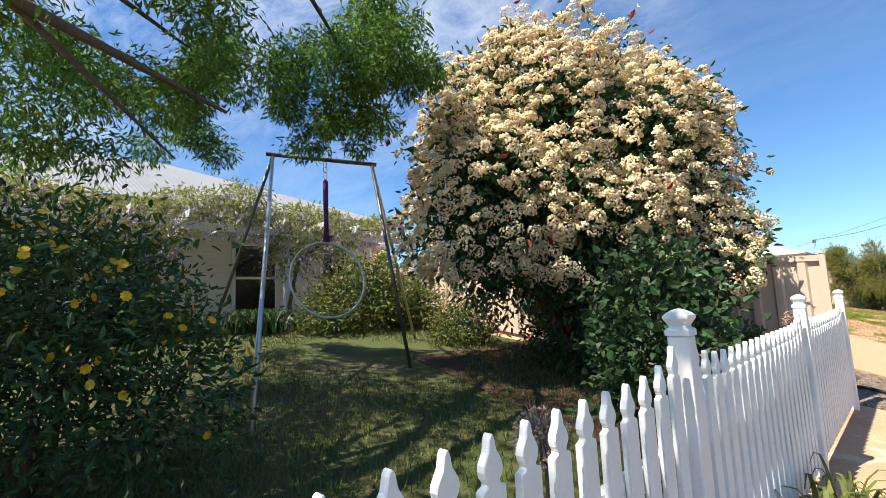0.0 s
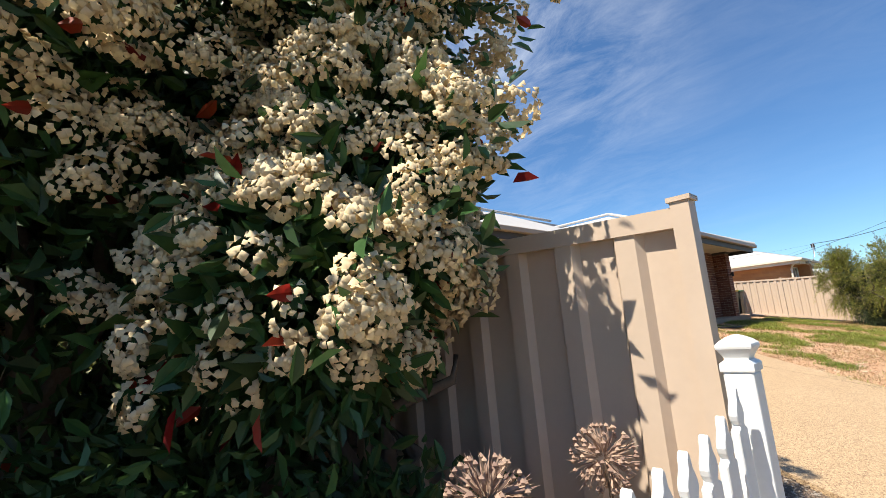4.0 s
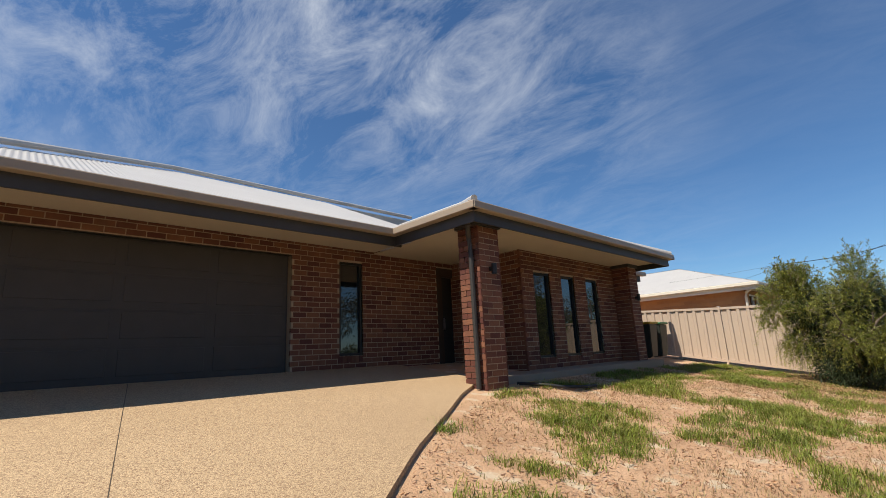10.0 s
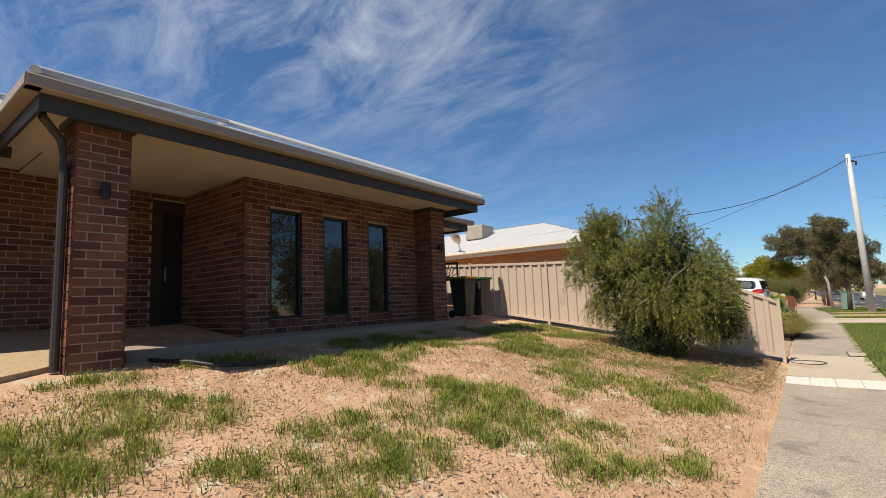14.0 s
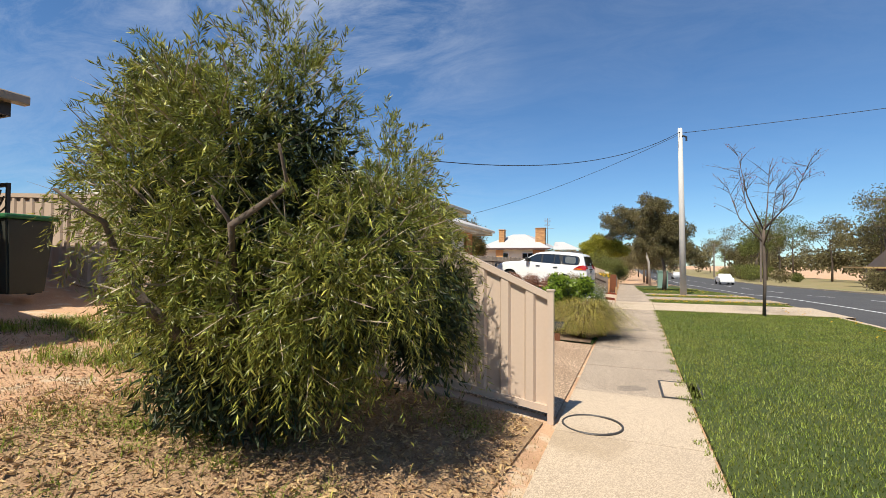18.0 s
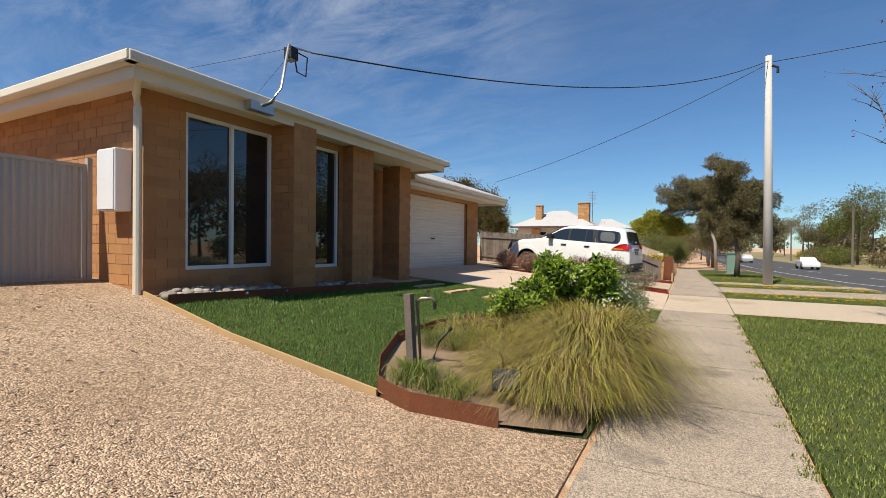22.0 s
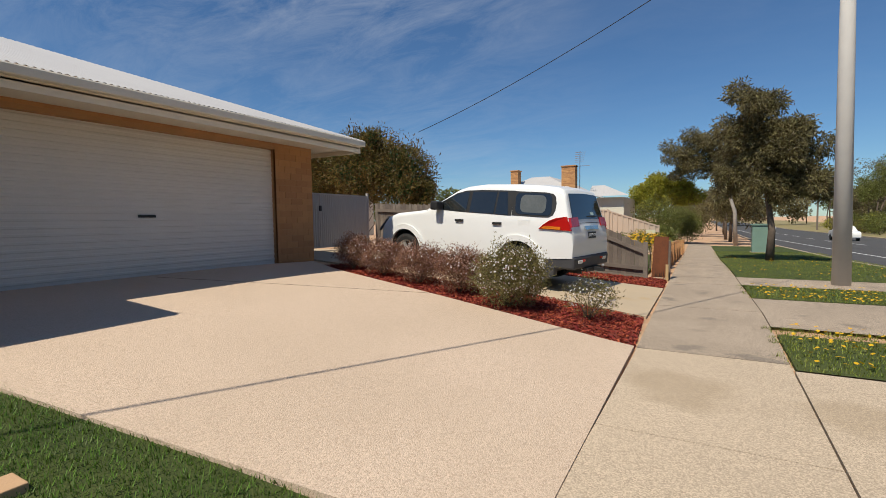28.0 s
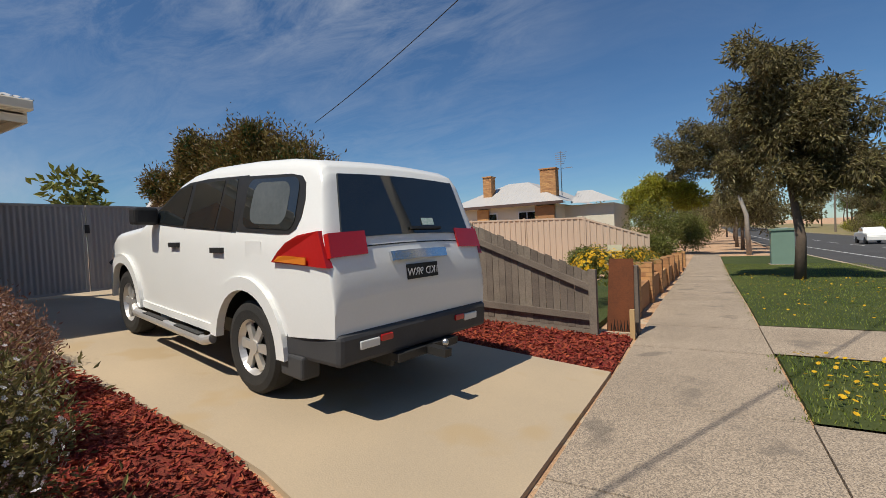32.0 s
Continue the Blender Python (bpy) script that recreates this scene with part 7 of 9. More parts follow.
GRASS_DRY = mat("straw", (0.42, 0.31, 0.16), (0.32, 0.22, 0.11), 0.8, 2, 0.0, vary=0.35, leafy=0.2)
TUSSOCK = mat("tussock_blade", (0.12, 0.135, 0.02), (0.38, 0.26, 0.06), 0.4, 5, 0.0, vary=0.85, leafy=0.12)
TUSSOCK_GREEN = mat("green_tussock_blade", (0.10, 0.17, 0.025), (0.20, 0.21, 0.04), 0.5, 9, 0.0, vary=0.45, leafy=0.3)
DRY_HEAD = mat("dry_flower_head", (0.40, 0.27, 0.20), (0.30, 0.20, 0.15), 0.9, 9, 0.0, vary=0.3)
TWIG = mat("twig", (0.13, 0.09, 0.06), (0.09, 0.065, 0.045), 0.9, 9, 0.3, 60)


def unit(v):
    return v / np.maximum(np.linalg.norm(v, axis=1, keepdims=True), 1e-6)


def leaf_arrays(rng, pos, axis, length, width, fold=0.25, curl=0.15, rich=True):
    """Leaves with a midrib: each starts at pos and runs along axis."""
    n = len(pos)
    axis = unit(axis)
    side = unit(np.cross(axis, rng.normal(size=(n, 3))))
    nrm = np.cross(side, axis)
    L, W = np.asarray(length).reshape(-1, 1) * np.ones((n, 1)), np.asarray(width).reshape(-1, 1) * np.ones((n, 1))
    base, tip = pos, pos + axis * L - nrm * L * curl
    if rich:
        a, b = pos + axis * L * 0.33, pos + axis * L * 0.70 - nrm * L * curl * 0.4
        pts = [base, a + side * W * 0.5 + nrm * W * fold, b + side * W * 0.42 + nrm * W * fold, tip, b - side * W * 0.42 + nrm * W * fold, a - side * W * 0.5 + nrm * W * fold]
        V = np.stack(pts, 1).reshape(-1, 3)
        k = np.arange(n)[:, None] * 6
        F = np.concatenate([k + np.array([[0, 1, 2, 3]]), k + np.array([[0, 3, 4, 5]])], 0)
    else:
        m = pos + axis * L * 0.45
        V = np.stack([base, m + side * W * 0.5 + nrm * W * fold, tip, m - side * W * 0.5 + nrm * W * fold], 1).reshape(-1, 3)
        k = np.arange(n)[:, None] * 4
        F = k + np.array([[0, 1, 2, 3]])
    return V, F


def in_clumps(rng, clumps, n, shell=0.55, rough=0.22):
    """n points and outward ways in a union of ellipsoids (x, y, z, rx, ry, rz), nearer the skin than the heart."""
    c = np.array(clumps, float)
    vol = np.prod(c[:, 3:], axis=1) ** (2 / 3)
    pick = rng.choice(len(c), n, p=vol / vol.sum())
    d = unit(rng.normal(size=(n, 3)))
    r = shell + (1 - shell) * rng.random((n, 1)) ** 0.5
    r = r * (1 + rough * rng.normal(size=(n, 1)) * 0.5)
    lump = np.array([noise.noise(Vector(q * 2.2) + Vector((int(p) * 7.3, 0, 0))) for q, p in zip(d, pick)])[:, None]
    r = r * (1 + 0.35 * lump)
    pos = c[pick, :3] + d * r * c[pick, 3:]
    return pos, unit(d / c[pick, 3:])


def tufted(clumps, seed, n=7, size=0.45, spread=0.55):
    """Each clump broken up into smaller ones, so that sky shows between them."""
    rng = np.random.default_rng(seed)
    return [(c[0] + rng.normal() * c[3] * spread, c[1] + rng.normal() * c[4] * spread, c[2] + rng.normal() * c[5] * spread, c[3] * size, c[4] * size, c[5] * size) for c in clumps for _ in range(n)]


def leaves(name, parent, seed, clumps, n, length, width, material, droop=0.4, shell=0.55, rich=True, label="", zmin=None, spread=0.9):
    rng = np.random.default_rng(seed)
    pos, out = in_clumps(rng, clumps, n, shell)
    if zmin is not None:
        keep = pos[:, 2] > zmin
        pos, out = pos[keep], out[keep]
    m = len(pos)
    axis = out + spread * rng.normal(size=(m, 3)) + np.array((0, 0, -droop))
    s = rng.uniform(0.6, 1.25, m)
    V, F = leaf_arrays(rng, pos, axis, length * s, width * s, rich=rich)
    return raw_part(name, V, F.tolist(), material, parent, label, "stuff")


def octa(n_pts, r, squash=1.0):
    """Vertices and faces of n small eight-sided buds round given centres."""
    o = np.array([(1, 0, 0), (-1, 0, 0), (0, 1, 0), (0, -1, 0), (0, 0, squash), (0, 0, -squash)], float)
    f = np.array([(0, 2, 4), (2, 1, 4), (1, 3, 4), (3, 0, 4), (2, 0, 5), (1, 2, 5), (3, 1, 5), (0, 3, 5)])
    n = len(n_pts)
    r = np.asarray(r).reshape(-1, 1, 1) * np.ones((n, 1, 1))
    V = (n_pts[:, None, :] + o[None] * r).reshape(-1, 3)
    F = (np.arange(n)[:, None, None] * 6 + f[None]).reshape(-1, 3)
    return V, F


def petals(rng, centres, out, r, n_petals=5):
    """Small open flowers: a fan of narrow petals about each centre."""
    n = len(centres)
    a = unit(np.cross(out, rng.normal(size=(n, 3))))
    b = np.cross(out, a)
    V, F = [], []
    for k in range(n_petals):
        t = 2 * math.pi * k / n_petals
        d = a * math.cos(t) + b * math.sin(t)
        e = -a * math.sin(t) + b * math.cos(t)
        V.append(np.stack([centres, centres + d * r * 0.7 + e * r * 0.35 + out * r * 0.15, centres + d * r + out * r * 0.1, centres + d * r * 0.7 - e * r * 0.35 + out * r * 0.15], 1).reshape(-1, 3))
        F.append(np.arange(n)[:, None] * 4 + np.array([[0, 1, 2, 3]]) + k * 4 * n)
    return np.concatenate(V), np.concatenate(F)


def limbs(rng, base, top, n, r0, spread, lift=0.6, twist=0.25, steps=6):
    """Curved limbs from near base: lists of points and radii."""
    out = []
    base, top = Vector(base), Vector(top)
    for i in range(n):
        a = 2 * math.pi * (i + rng.random() * 0.6) / n
        end = top + Vector((math.cos(a) * spread * rng.uniform(0.5, 1), math.sin(a) * spread * rng.uniform(0.5, 1), rng.uniform(-0.25, 0.15) * (top - base).length))
        pts = []
        for k in range(steps + 1):
            t = k / steps
            p = base.lerp(end, t)
            w = math.sin(math.pi * t) * twist
            pts.append(p + Vector((rng.normal() * w * 0.3, rng.normal() * w * 0.3, w * lift)))
        out.append((pts, [r0 * (1 - 0.85 * k / steps) for k in range(steps + 1)]))
    return out


def add_limbs(name, parent, ls, material, sides=7):
    bm = bmesh.new()
    for pts, rad in ls:
        tube(bm, pts, rad, sides)
    return part(name, bm, material, parent, smooth=True)


def blades(name, parent, rng, roots, heights, lean, width, material, steps=4, arch=1.0, bias=None, a=None):
    """Arching strap blades growing from roots."""
    n = len(roots)
    if a is None:
        a = rng.random(n) * 2 * math.pi
    d = np.stack([np.cos(a), np.sin(a), np.zeros(n)], 1)
    if bias is not None:
        d = unit(d + np.array(bias))
    side = np.stack([-d[:, 1], d[:, 0], np.zeros(n)], 1)
    h, ln = np.asarray(heights) * np.ones(n), np.asarray(lean) * np.ones(n)
    V = []
    for k in range(steps + 1):
        t = k / steps
        out = ln * t ** 1.6
        up = h * (t - 0.55 * arch * t ** 3)
        p = roots + d * out[:, None] + np.stack([np.zeros(n), np.zeros(n), up], 1)
        w = width * (1 - 0.9 * t)
        V += [p - side * w / 2, p + side * w / 2]
    V = np.stack(V, 1).reshape(-1, 3)
    k0 = np.arange(n)[:, None] * 2 * (steps + 1)
    F = np.concatenate([k0 + np.array([[2 * k, 2 * k + 1, 2 * k + 3, 2 * k + 2]]) for k in range(steps)], 0)
    return V, F


def blade_part(name, parent, seed, roots, heights, lean, width, material, steps=4, arch=1.0, bias=None, label="", a=None):
    rng = np.random.default_rng(seed)
    V, F = blades(name, parent, rng, roots, heights, lean, width, material, steps, arch, bias=bias, a=a)
    return raw_part(name, V, F.tolist(), material, parent, label, "stuff")


# --- the great flowering shrub ---
def flowering_shrub(at, clumps, n_leaf, n_heads, seed, label, zmin):
    t = thing("flowering_shrub", at, label, "shrub")
    rng = np.random.default_rng(seed)
    hs = max(c[2] + c[5] for c in clumps) - at[2]
    for ls in limbs(rng, at, (at[0], at[1], at[2] + 0.55 * hs), 6, 0.05 + 0.008 * hs, 0.28 * hs):
        add_limbs("trunk", t, [ls], BARK)
    leaves("foliage", t, seed + 1, clumps, n_leaf, 0.095, 0.036, LEAF_PHOT, 0.5, 0.45, True, zmin=zmin)
    leaves("inner_foliage", t, seed + 2, [(c[0], c[1], c[2], c[3] * 0.8, c[4] * 0.8, c[5] * 0.8) for c in clumps], n_leaf // 2, 0.13, 0.07, LEAF_DARK, 0.3, 0.2, False, zmin=zmin)
    leaves("red_leaves", t, seed + 3, clumps, n_leaf // 45, 0.11, 0.045, LEAF_RED, 0.7, 0.9, True, zmin=zmin)
    pos, out = in_clumps(rng, clumps, n_heads, 0.97, 0.10)
    keep = (out[:, 2] > -0.6) & (pos[:, 2] > zmin + 0.1)
    for c in clumps:  # none buried in the next bough
        keep &= (((pos - np.array(c[:3])) / np.array(c[3:])) ** 2).sum(1) > 0.66
    pos, out = pos[keep], out[keep]
    up = unit(out * 0.8 + np.array((0, 0, 0.7)))
    m, per = len(pos), 58
    hr = rng.uniform(0.06, 0.12, m)
    d = unit(rng.normal(size=(m, per, 3)).reshape(-1, 3)).reshape(m, per, 3)
    s = (d * up[:, None, :]).sum(2, keepdims=True)
    d = np.where(s < -0.1, d - 1.6 * s * up[:, None, :], d)
    flat = 1 - 0.45 * np.abs(up)[:, None, :]
    lob = 1 + 0.13 * np.sin(d[:, :, :1] * 7 + pos[:, None, :1] * 30) * np.sin(d[:, :, 1:2] * 7 + pos[:, None, 1:2] * 30)
    ctr = (pos[:, None, :] + d * flat * hr[:, None, None] * lob * rng.uniform(0.90, 1.03, (m, per, 1))).reshape(-1, 3)
    d = d.reshape(-1, 3)
    q = unit(np.cross(d, rng.normal(size=d.shape)))
    w = np.cross(d, q)
    r = rng.uniform(0.0105, 0.0165, len(ctr))[:, None]
    V = np.stack([ctr + d * r, ctr + q * r, ctr + w * r, ctr - q * r, ctr - w * r], 1).reshape(-1, 3)
    k = np.arange(len(ctr))[:, None] * 5
    F = np.concatenate([k + np.array([[0, 1 + i, 1 + (i + 1) % 4]]) for i in range(4)], 0)
    raw_part("blossom", V, F.tolist(), CREAM_FLOWER, t, "dense cream flower heads", "stuff", True)
    return t


flowering_shrub((-4.7, -11.0, gz(-4.7, -11.0)), [(-4.75, -10.95, 3.2, 1.55, 1.5, 1.8), (-5.05, -12.0, 2.6, 1.1, 1.0, 1.3), (-4.2, -10.2, 3.5, 1.2, 1.0, 1.3), (-5.1, -11.5, 3.8, 1.1, 1.1, 1.05), (-4.2, -11.3, 2.2, 0.95, 1.0, 1.0), (-5.2, -10.1, 3.3, 1.2, 0.9, 1.4), (-3.85, -9.95, 3.2, 1.0, 0.6, 1.15)],
                26000, 6800, 11, "large shrub smothered in cream flower heads with glossy leaves", 1.15)
flowering_shrub((-3.5, -10.25, gz(-3.5, -10.25)), [(-3.42, -10.22, 2.05, 0.7, 0.42, 0.72), (-3.3, -10.5, 1.7, 0.50, 0.42, 0.5), (-3.85, -10.15, 1.6, 0.55, 0.35, 0.5)],
                7000, 900, 21, "lower cream-flowering shrub with some red leaves near the fence", 1.2)


def simple_shrub(name, at, clumps, n, length, width, material, seed, label, droop=0.2, rich=True, inner=True, shell=0.5, stems=5, zmin=None):
    t = thing(name, at, label, "shrub")
    rng = np.random.default_rng(seed)
    h = max(c[2] + c[5] for c in clumps) - at[2]
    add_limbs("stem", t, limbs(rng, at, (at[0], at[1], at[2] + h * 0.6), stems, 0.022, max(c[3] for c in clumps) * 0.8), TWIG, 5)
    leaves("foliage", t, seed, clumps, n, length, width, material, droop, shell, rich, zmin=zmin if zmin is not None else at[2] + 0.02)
    # dark heart leaves, whatever the outer leaf: the crown's inner shade put into colour
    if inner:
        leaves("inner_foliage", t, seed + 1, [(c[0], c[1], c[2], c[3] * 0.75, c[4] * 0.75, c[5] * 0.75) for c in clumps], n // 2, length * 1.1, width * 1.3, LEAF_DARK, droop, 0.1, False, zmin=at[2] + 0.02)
    return t


def add_flowers(t, clumps, n, r, material, seed, name="blossom", n_petals=5, shell=0.95, top=-0.2):
    rng = np.random.default_rng(seed)
    pos, out = in_clumps(rng, clumps, n, shell, 0.12)
    k = out[:, 2] > top
    V, F = petals(rng, pos[k], out[k], r, n_petals)
    raw_part(name, V, F.tolist(), material, t, "", "stuff")


simple_shrub("shade_shrub", (-3.75, -10.75, gz(-3.75, -10.75)), [(-3.7, -10.7, 0.95, 0.7, 0.5, 0.45), (-4.6, -10.9, 1.0, 0.8, 0.6, 0.5), (-3.1, -10.35, 0.8, 0.4, 0.35, 0.35)], 5200, 0.08, 0.03, LEAF_DARK, 25, "dark leafy undergrowth in the shade of a flowering shrub")
# rose bush against the fence
simple_shrub("rose_bush", (-2.8, -13.1, gz(-2.8, -13.1)), [(-2.8, -13.1, 1.25, 0.46, 0.5, 0.55), (-2.85, -13.0, 1.6, 0.32, 0.36, 0.32), (-2.72, -13.4, 1.0, 0.4, 0.35, 0.4)], 3400, 0.062, 0.045, mat("rose_leaf", (0.03, 0.065, 0.02), (0.05, 0.09, 0.03), 0.5, 6, 0.0, vary=0.4, leafy=0.2), 31, "dark green rose bush behind the picket fence", inner=False)
# yellow daisy bush
CL = [(-4.75, -16.15, 1.45, 0.9, 0.75, 0.75), (-4.4, -15.75, 1.1, 0.6, 0.5, 0.65), (-4.9, -16.7, 1.5, 0.9, 0.8, 0.9), (-5.2, -15.9, 1.6, 0.7, 0.5, 0.6)]
daisy = simple_shrub("daisy_bush", (-4.8, -16.2, gz(-4.8, -16.2)), CL, 9000, 0.06, 0.02, LEAF_DARK, 41, "dark green shrub dotted with yellow daisies")
add_flowers(daisy, CL, 330, 0.023, YELLOW_FLOWER, 42, n_petals=8)
# shrubs beyond the swing
CL = [(-8.4, -11.6, 1.7, 0.8, 0.95, 0.75), (-8.3, -10.7, 1.5, 0.7, 0.8, 0.6), (-8.2, -12.5, 1.3, 0.5, 0.5, 0.5)]
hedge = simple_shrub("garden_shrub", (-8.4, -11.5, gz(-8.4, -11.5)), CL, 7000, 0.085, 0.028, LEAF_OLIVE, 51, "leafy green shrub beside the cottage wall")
add_flowers(hedge, CL, 25, 0.03, PINK_BUD, 52)
simple_shrub("low_hedge", (-6.3, -10.9, gz(-6.3, -10.9)), [(-6.6, -11.0, 1.15, 0.5, 0.6, 0.45)], 2500, 0.05, 0.025, LEAF_OLIVE, 55, "pale green variegated shrub in front of the steel fence")
# strap-leaved clumps
for i, (x, y) in enumerate(((-8.9, -14.6), (-8.7, -13.4), (-9.0, -15.8))):
    z = gz(x, y)
    t = thing("strap_leaf_clump", (x, y, z), "clump of dark green strap leaves under the pergola", "plant", "strap-leaved clumps")
    rng = np.random.default_rng(60 + i)
    roots = np.stack([x + rng.normal(size=260) * 0.16, y + rng.normal(size=260) * 0.22, np.full(260, z)], 1)
    blade_part("leaves", t, 63 + i, roots, rng.uniform(0.5, 0.85, 260), rng.uniform(0.25, 0.6, 260), 0.035, LEAF_DARK, 5, 1.3)
x, y = -1.93, -13.3
z = gz(x, y)
weed = thing("strap_leaf_weed", (x, y, z), "green strap-leaved weed at the foot of the picket fence", "plant")
rng = np.random.default_rng(66)
roots = np.stack([x + rng.normal(size=70) * 0.05, y + rng.normal(size=70) * 0.25, np.full(70, z)], 1)
blade_part("leaves", weed, 67, roots, rng.uniform(0.35, 0.75, 70), rng.uniform(0.1, 0.3, 70), 0.045, LEAF_OLIVE, 5, 1.2)
# dry flower heads behind the pickets
for i, (x, y, z) in enumerate(((-2.42, -15.1, 1.08), (-2.5, -13.5, 1.1), (-2.45, -13.2, 1.08), (-2.46, -10.5, 1.18), (-2.48, -9.98, 1.14))):
    t = thing("dry_flower_head", (x, y, gz(x, y)), "dried brown flower head on a bare stalk", "flower head", "dried flower heads")
    bm = bmesh.new()
    tube(bm, [(x, y, gz(x, y)), (x + 0.01, y, z)], 0.006, 5)
    part("stalk", bm, TWIG, t)
    rng = np.random.default_rng(70 + i)
    d = unit(rng.normal(size=(260, 3)))
    V, F = leaf_arrays(rng, np.array((x, y, z)) + d * 0.02, d, rng.uniform(0.06, 0.10, 260), 0.006, rich=False)
    V2, F2 = octa(np.array((x, y, z)) + d[:140] * 0.09, 0.008)
    raw_part("head", np.concatenate([V, V2]), F.tolist() + (F2 + len(V)).tolist(), DRY_HEAD, t, "", "stuff")

# --- overhanging street tree above the cottage yard ---
tree = thing("overhanging_tree", (-4.2, -19.6, gz(-4.2, -19.6)), "leafy tree whose boughs hang over the cottage yard", "tree")
bz = gz(-4.2, -19.6)
add_limbs("trunk", tree, [([(-4.2, -19.6, bz), (-4.25, -19.4, bz + 1.6), (-4.4, -18.9, bz + 3.0)], [0.2, 0.16, 0.12]),
                          ([(-4.4, -18.9, bz + 3.0), (-4.6, -17.6, 3.45), (-4.7, -16.4, 3.25), (-4.6, -15.3, 2.85)], [0.09, 0.06, 0.04, 0.012]),
                          ([(-4.4, -18.9, bz + 3.0), (-4.3, -17.2, 4.3), (-4.8, -15.2, 4.9), (-5.4, -13.9, 4.2)], [0.09, 0.06, 0.045, 0.012]),
                          ([(-4.6, -17.6, 3.45), (-5.0, -16.4, 3.9), (-5.1, -15.4, 3.5)], [0.05, 0.03, 0.01]),
                          ([(-4.7, -16.4, 3.25), (-4.9, -16.0, 3.0), (-5.0, -15.5, 2.6)], [0.03, 0.018, 0.006])], BARK)
leaves("crown", tree, 81, tufted([(-5.6, -13.75, 4.0, 0.75, 0.6, 0.5), (-6.2, -14.2, 4.05, 0.5, 0.5, 0.45), (-5.05, -13.4, 4.1, 0.5, 0.45, 0.42), (-5.5, -13.6, 4.5, 0.8, 0.6, 0.4), (-5.5, -13.7, 3.6, 0.4, 0.4, 0.3), (-6.9, -14.6, 4.3, 0.7, 0.6, 0.5), (-7.4, -15.0, 3.9, 0.6, 0.6, 0.5)], 84, 8, 0.42, 0.5), 27000, 0.085, 0.021, mat("soft_leaf", (0.085, 0.165, 0.025), (0.14, 0.24, 0.035), 0.5, 5, 0.0, vary=0.4, leafy=0.5), 0.9, 0.15, False)
leaves("crown", tree, 82, tufted([(-5.58, -16.04, 3.54, 0.84, 0.72, 0.54), (-5.22, -15.32, 3.30, 0.60, 0.54, 0.48), (-5.94, -16.52, 3.90, 1.08, 0.84, 0.54), (-5.58, -17.84, 4.14, 1.08, 1.08, 0.60), (-6.18, -16.16, 3.00, 0.72, 0.72, 0.36), (-4.98, -15.44, 3.78, 0.48, 0.60, 0.36), (-4.50, -19.28, 5.22, 1.68, 1.68, 1.08)], 85, 8, 0.42, 0.5), 30000, 0.085, 0.020, mat("soft_leaf", (0, 0, 0)), 0.9, 0.1, False)

# upper crown out of view, added to cast dappled shade on yard and pickets
leaves("crown", tree, 83, [(-6.90, -17.00, 6.20, 1.30, 1.10, 0.70), (-6.00, -16.30, 6.20, 1.90, 1.70, 0.80), (-5.00, -18.70, 6.50, 2.20, 1.80, 1.00), (-3.20, -19.30, 6.10, 1.50, 1.50, 0.80), (-3.00, -17.70, 6.40, 1.20, 1.20, 0.70), (-4.60, -16.10, 6.60, 1.40, 1.20, 0.70)], 14000, 0.11, 0.045, mat("soft_leaf", (0, 0, 0)), 0.9, 0.1, False)
# unseen boughs added to carry that upper crown
add_limbs("bough", tree, [([(-4.4, -18.9, bz + 3.0), (-4.8, -17.5, 5.4), (-5.8, -15.6, 6.1), (-7.4, -14.8, 6.2)], [0.1, 0.07, 0.05, 0.02])], BARK)
add_limbs("bough", tree, [([(-4.4, -18.9, bz + 3.0), (-3.8, -17.8, 5.4), (-3.1, -17.2, 6.1), (-2.9, -16.4, 6.3)], [0.1, 0.06, 0.04, 0.02])], BARK)

# --- pergola with wisteria ---
perg = thing("pergola", (-9.5, -12.8, gz(-9.5, -12.8)), "white timber pergola in front of the cottage, overgrown", "pergola")
for y in np.arange(-16.5, -9.0, 0.75):
    bm = bmesh.new()
    prism(bm, [(-11.0, 2.98), (-9.15, 2.98), (-9.0, 3.06), (-9.0, 3.12), (-11.0, 3.12)], "y", y - 0.022, y + 0.022)
    part("rafter", bm, WHITE_PAINT, perg)
part("beam", boxes((-9.35, -9.29, -16.8, -9.1, 2.86, 2.98)), WHITE_PAINT, perg)
for y in (-15.6, -12.6, -9.6):
    part("post", boxes((-9.37, -9.28, y - 0.045, y + 0.045, gz(-9.3, y) - 0.1, 2.86)), WHITE_PAINT, perg)
wist = thing("wisteria", (-9.4, -12.7, gz(-9.4, -12.7)), "wisteria with pale new leaves and lilac racemes over the pergola", "climber")
rng = np.random.default_rng(90)
add_limbs("vine", wist, [([(-9.25, -12.5, gz(-9.3, -12.5)), (-9.2, -12.62, 1.6), (-9.3, -12.4, 2.4), (-9.4, -12.9, 3.1), (-9.6, -14.5, 3.2)], [0.045, 0.04, 0.035, 0.03, 0.012]),
                         ([(-9.3, -12.4, 2.4), (-9.2, -11.6, 3.0), (-9.4, -10.4, 3.15)], [0.03, 0.02, 0.01]), ([(-9.2, -12.6, 1.5), (-8.9, -13.6, 1.2), (-9.1, -14.6, 1.6)], [0.03, 0.025, 0.015])], BARK, 6)
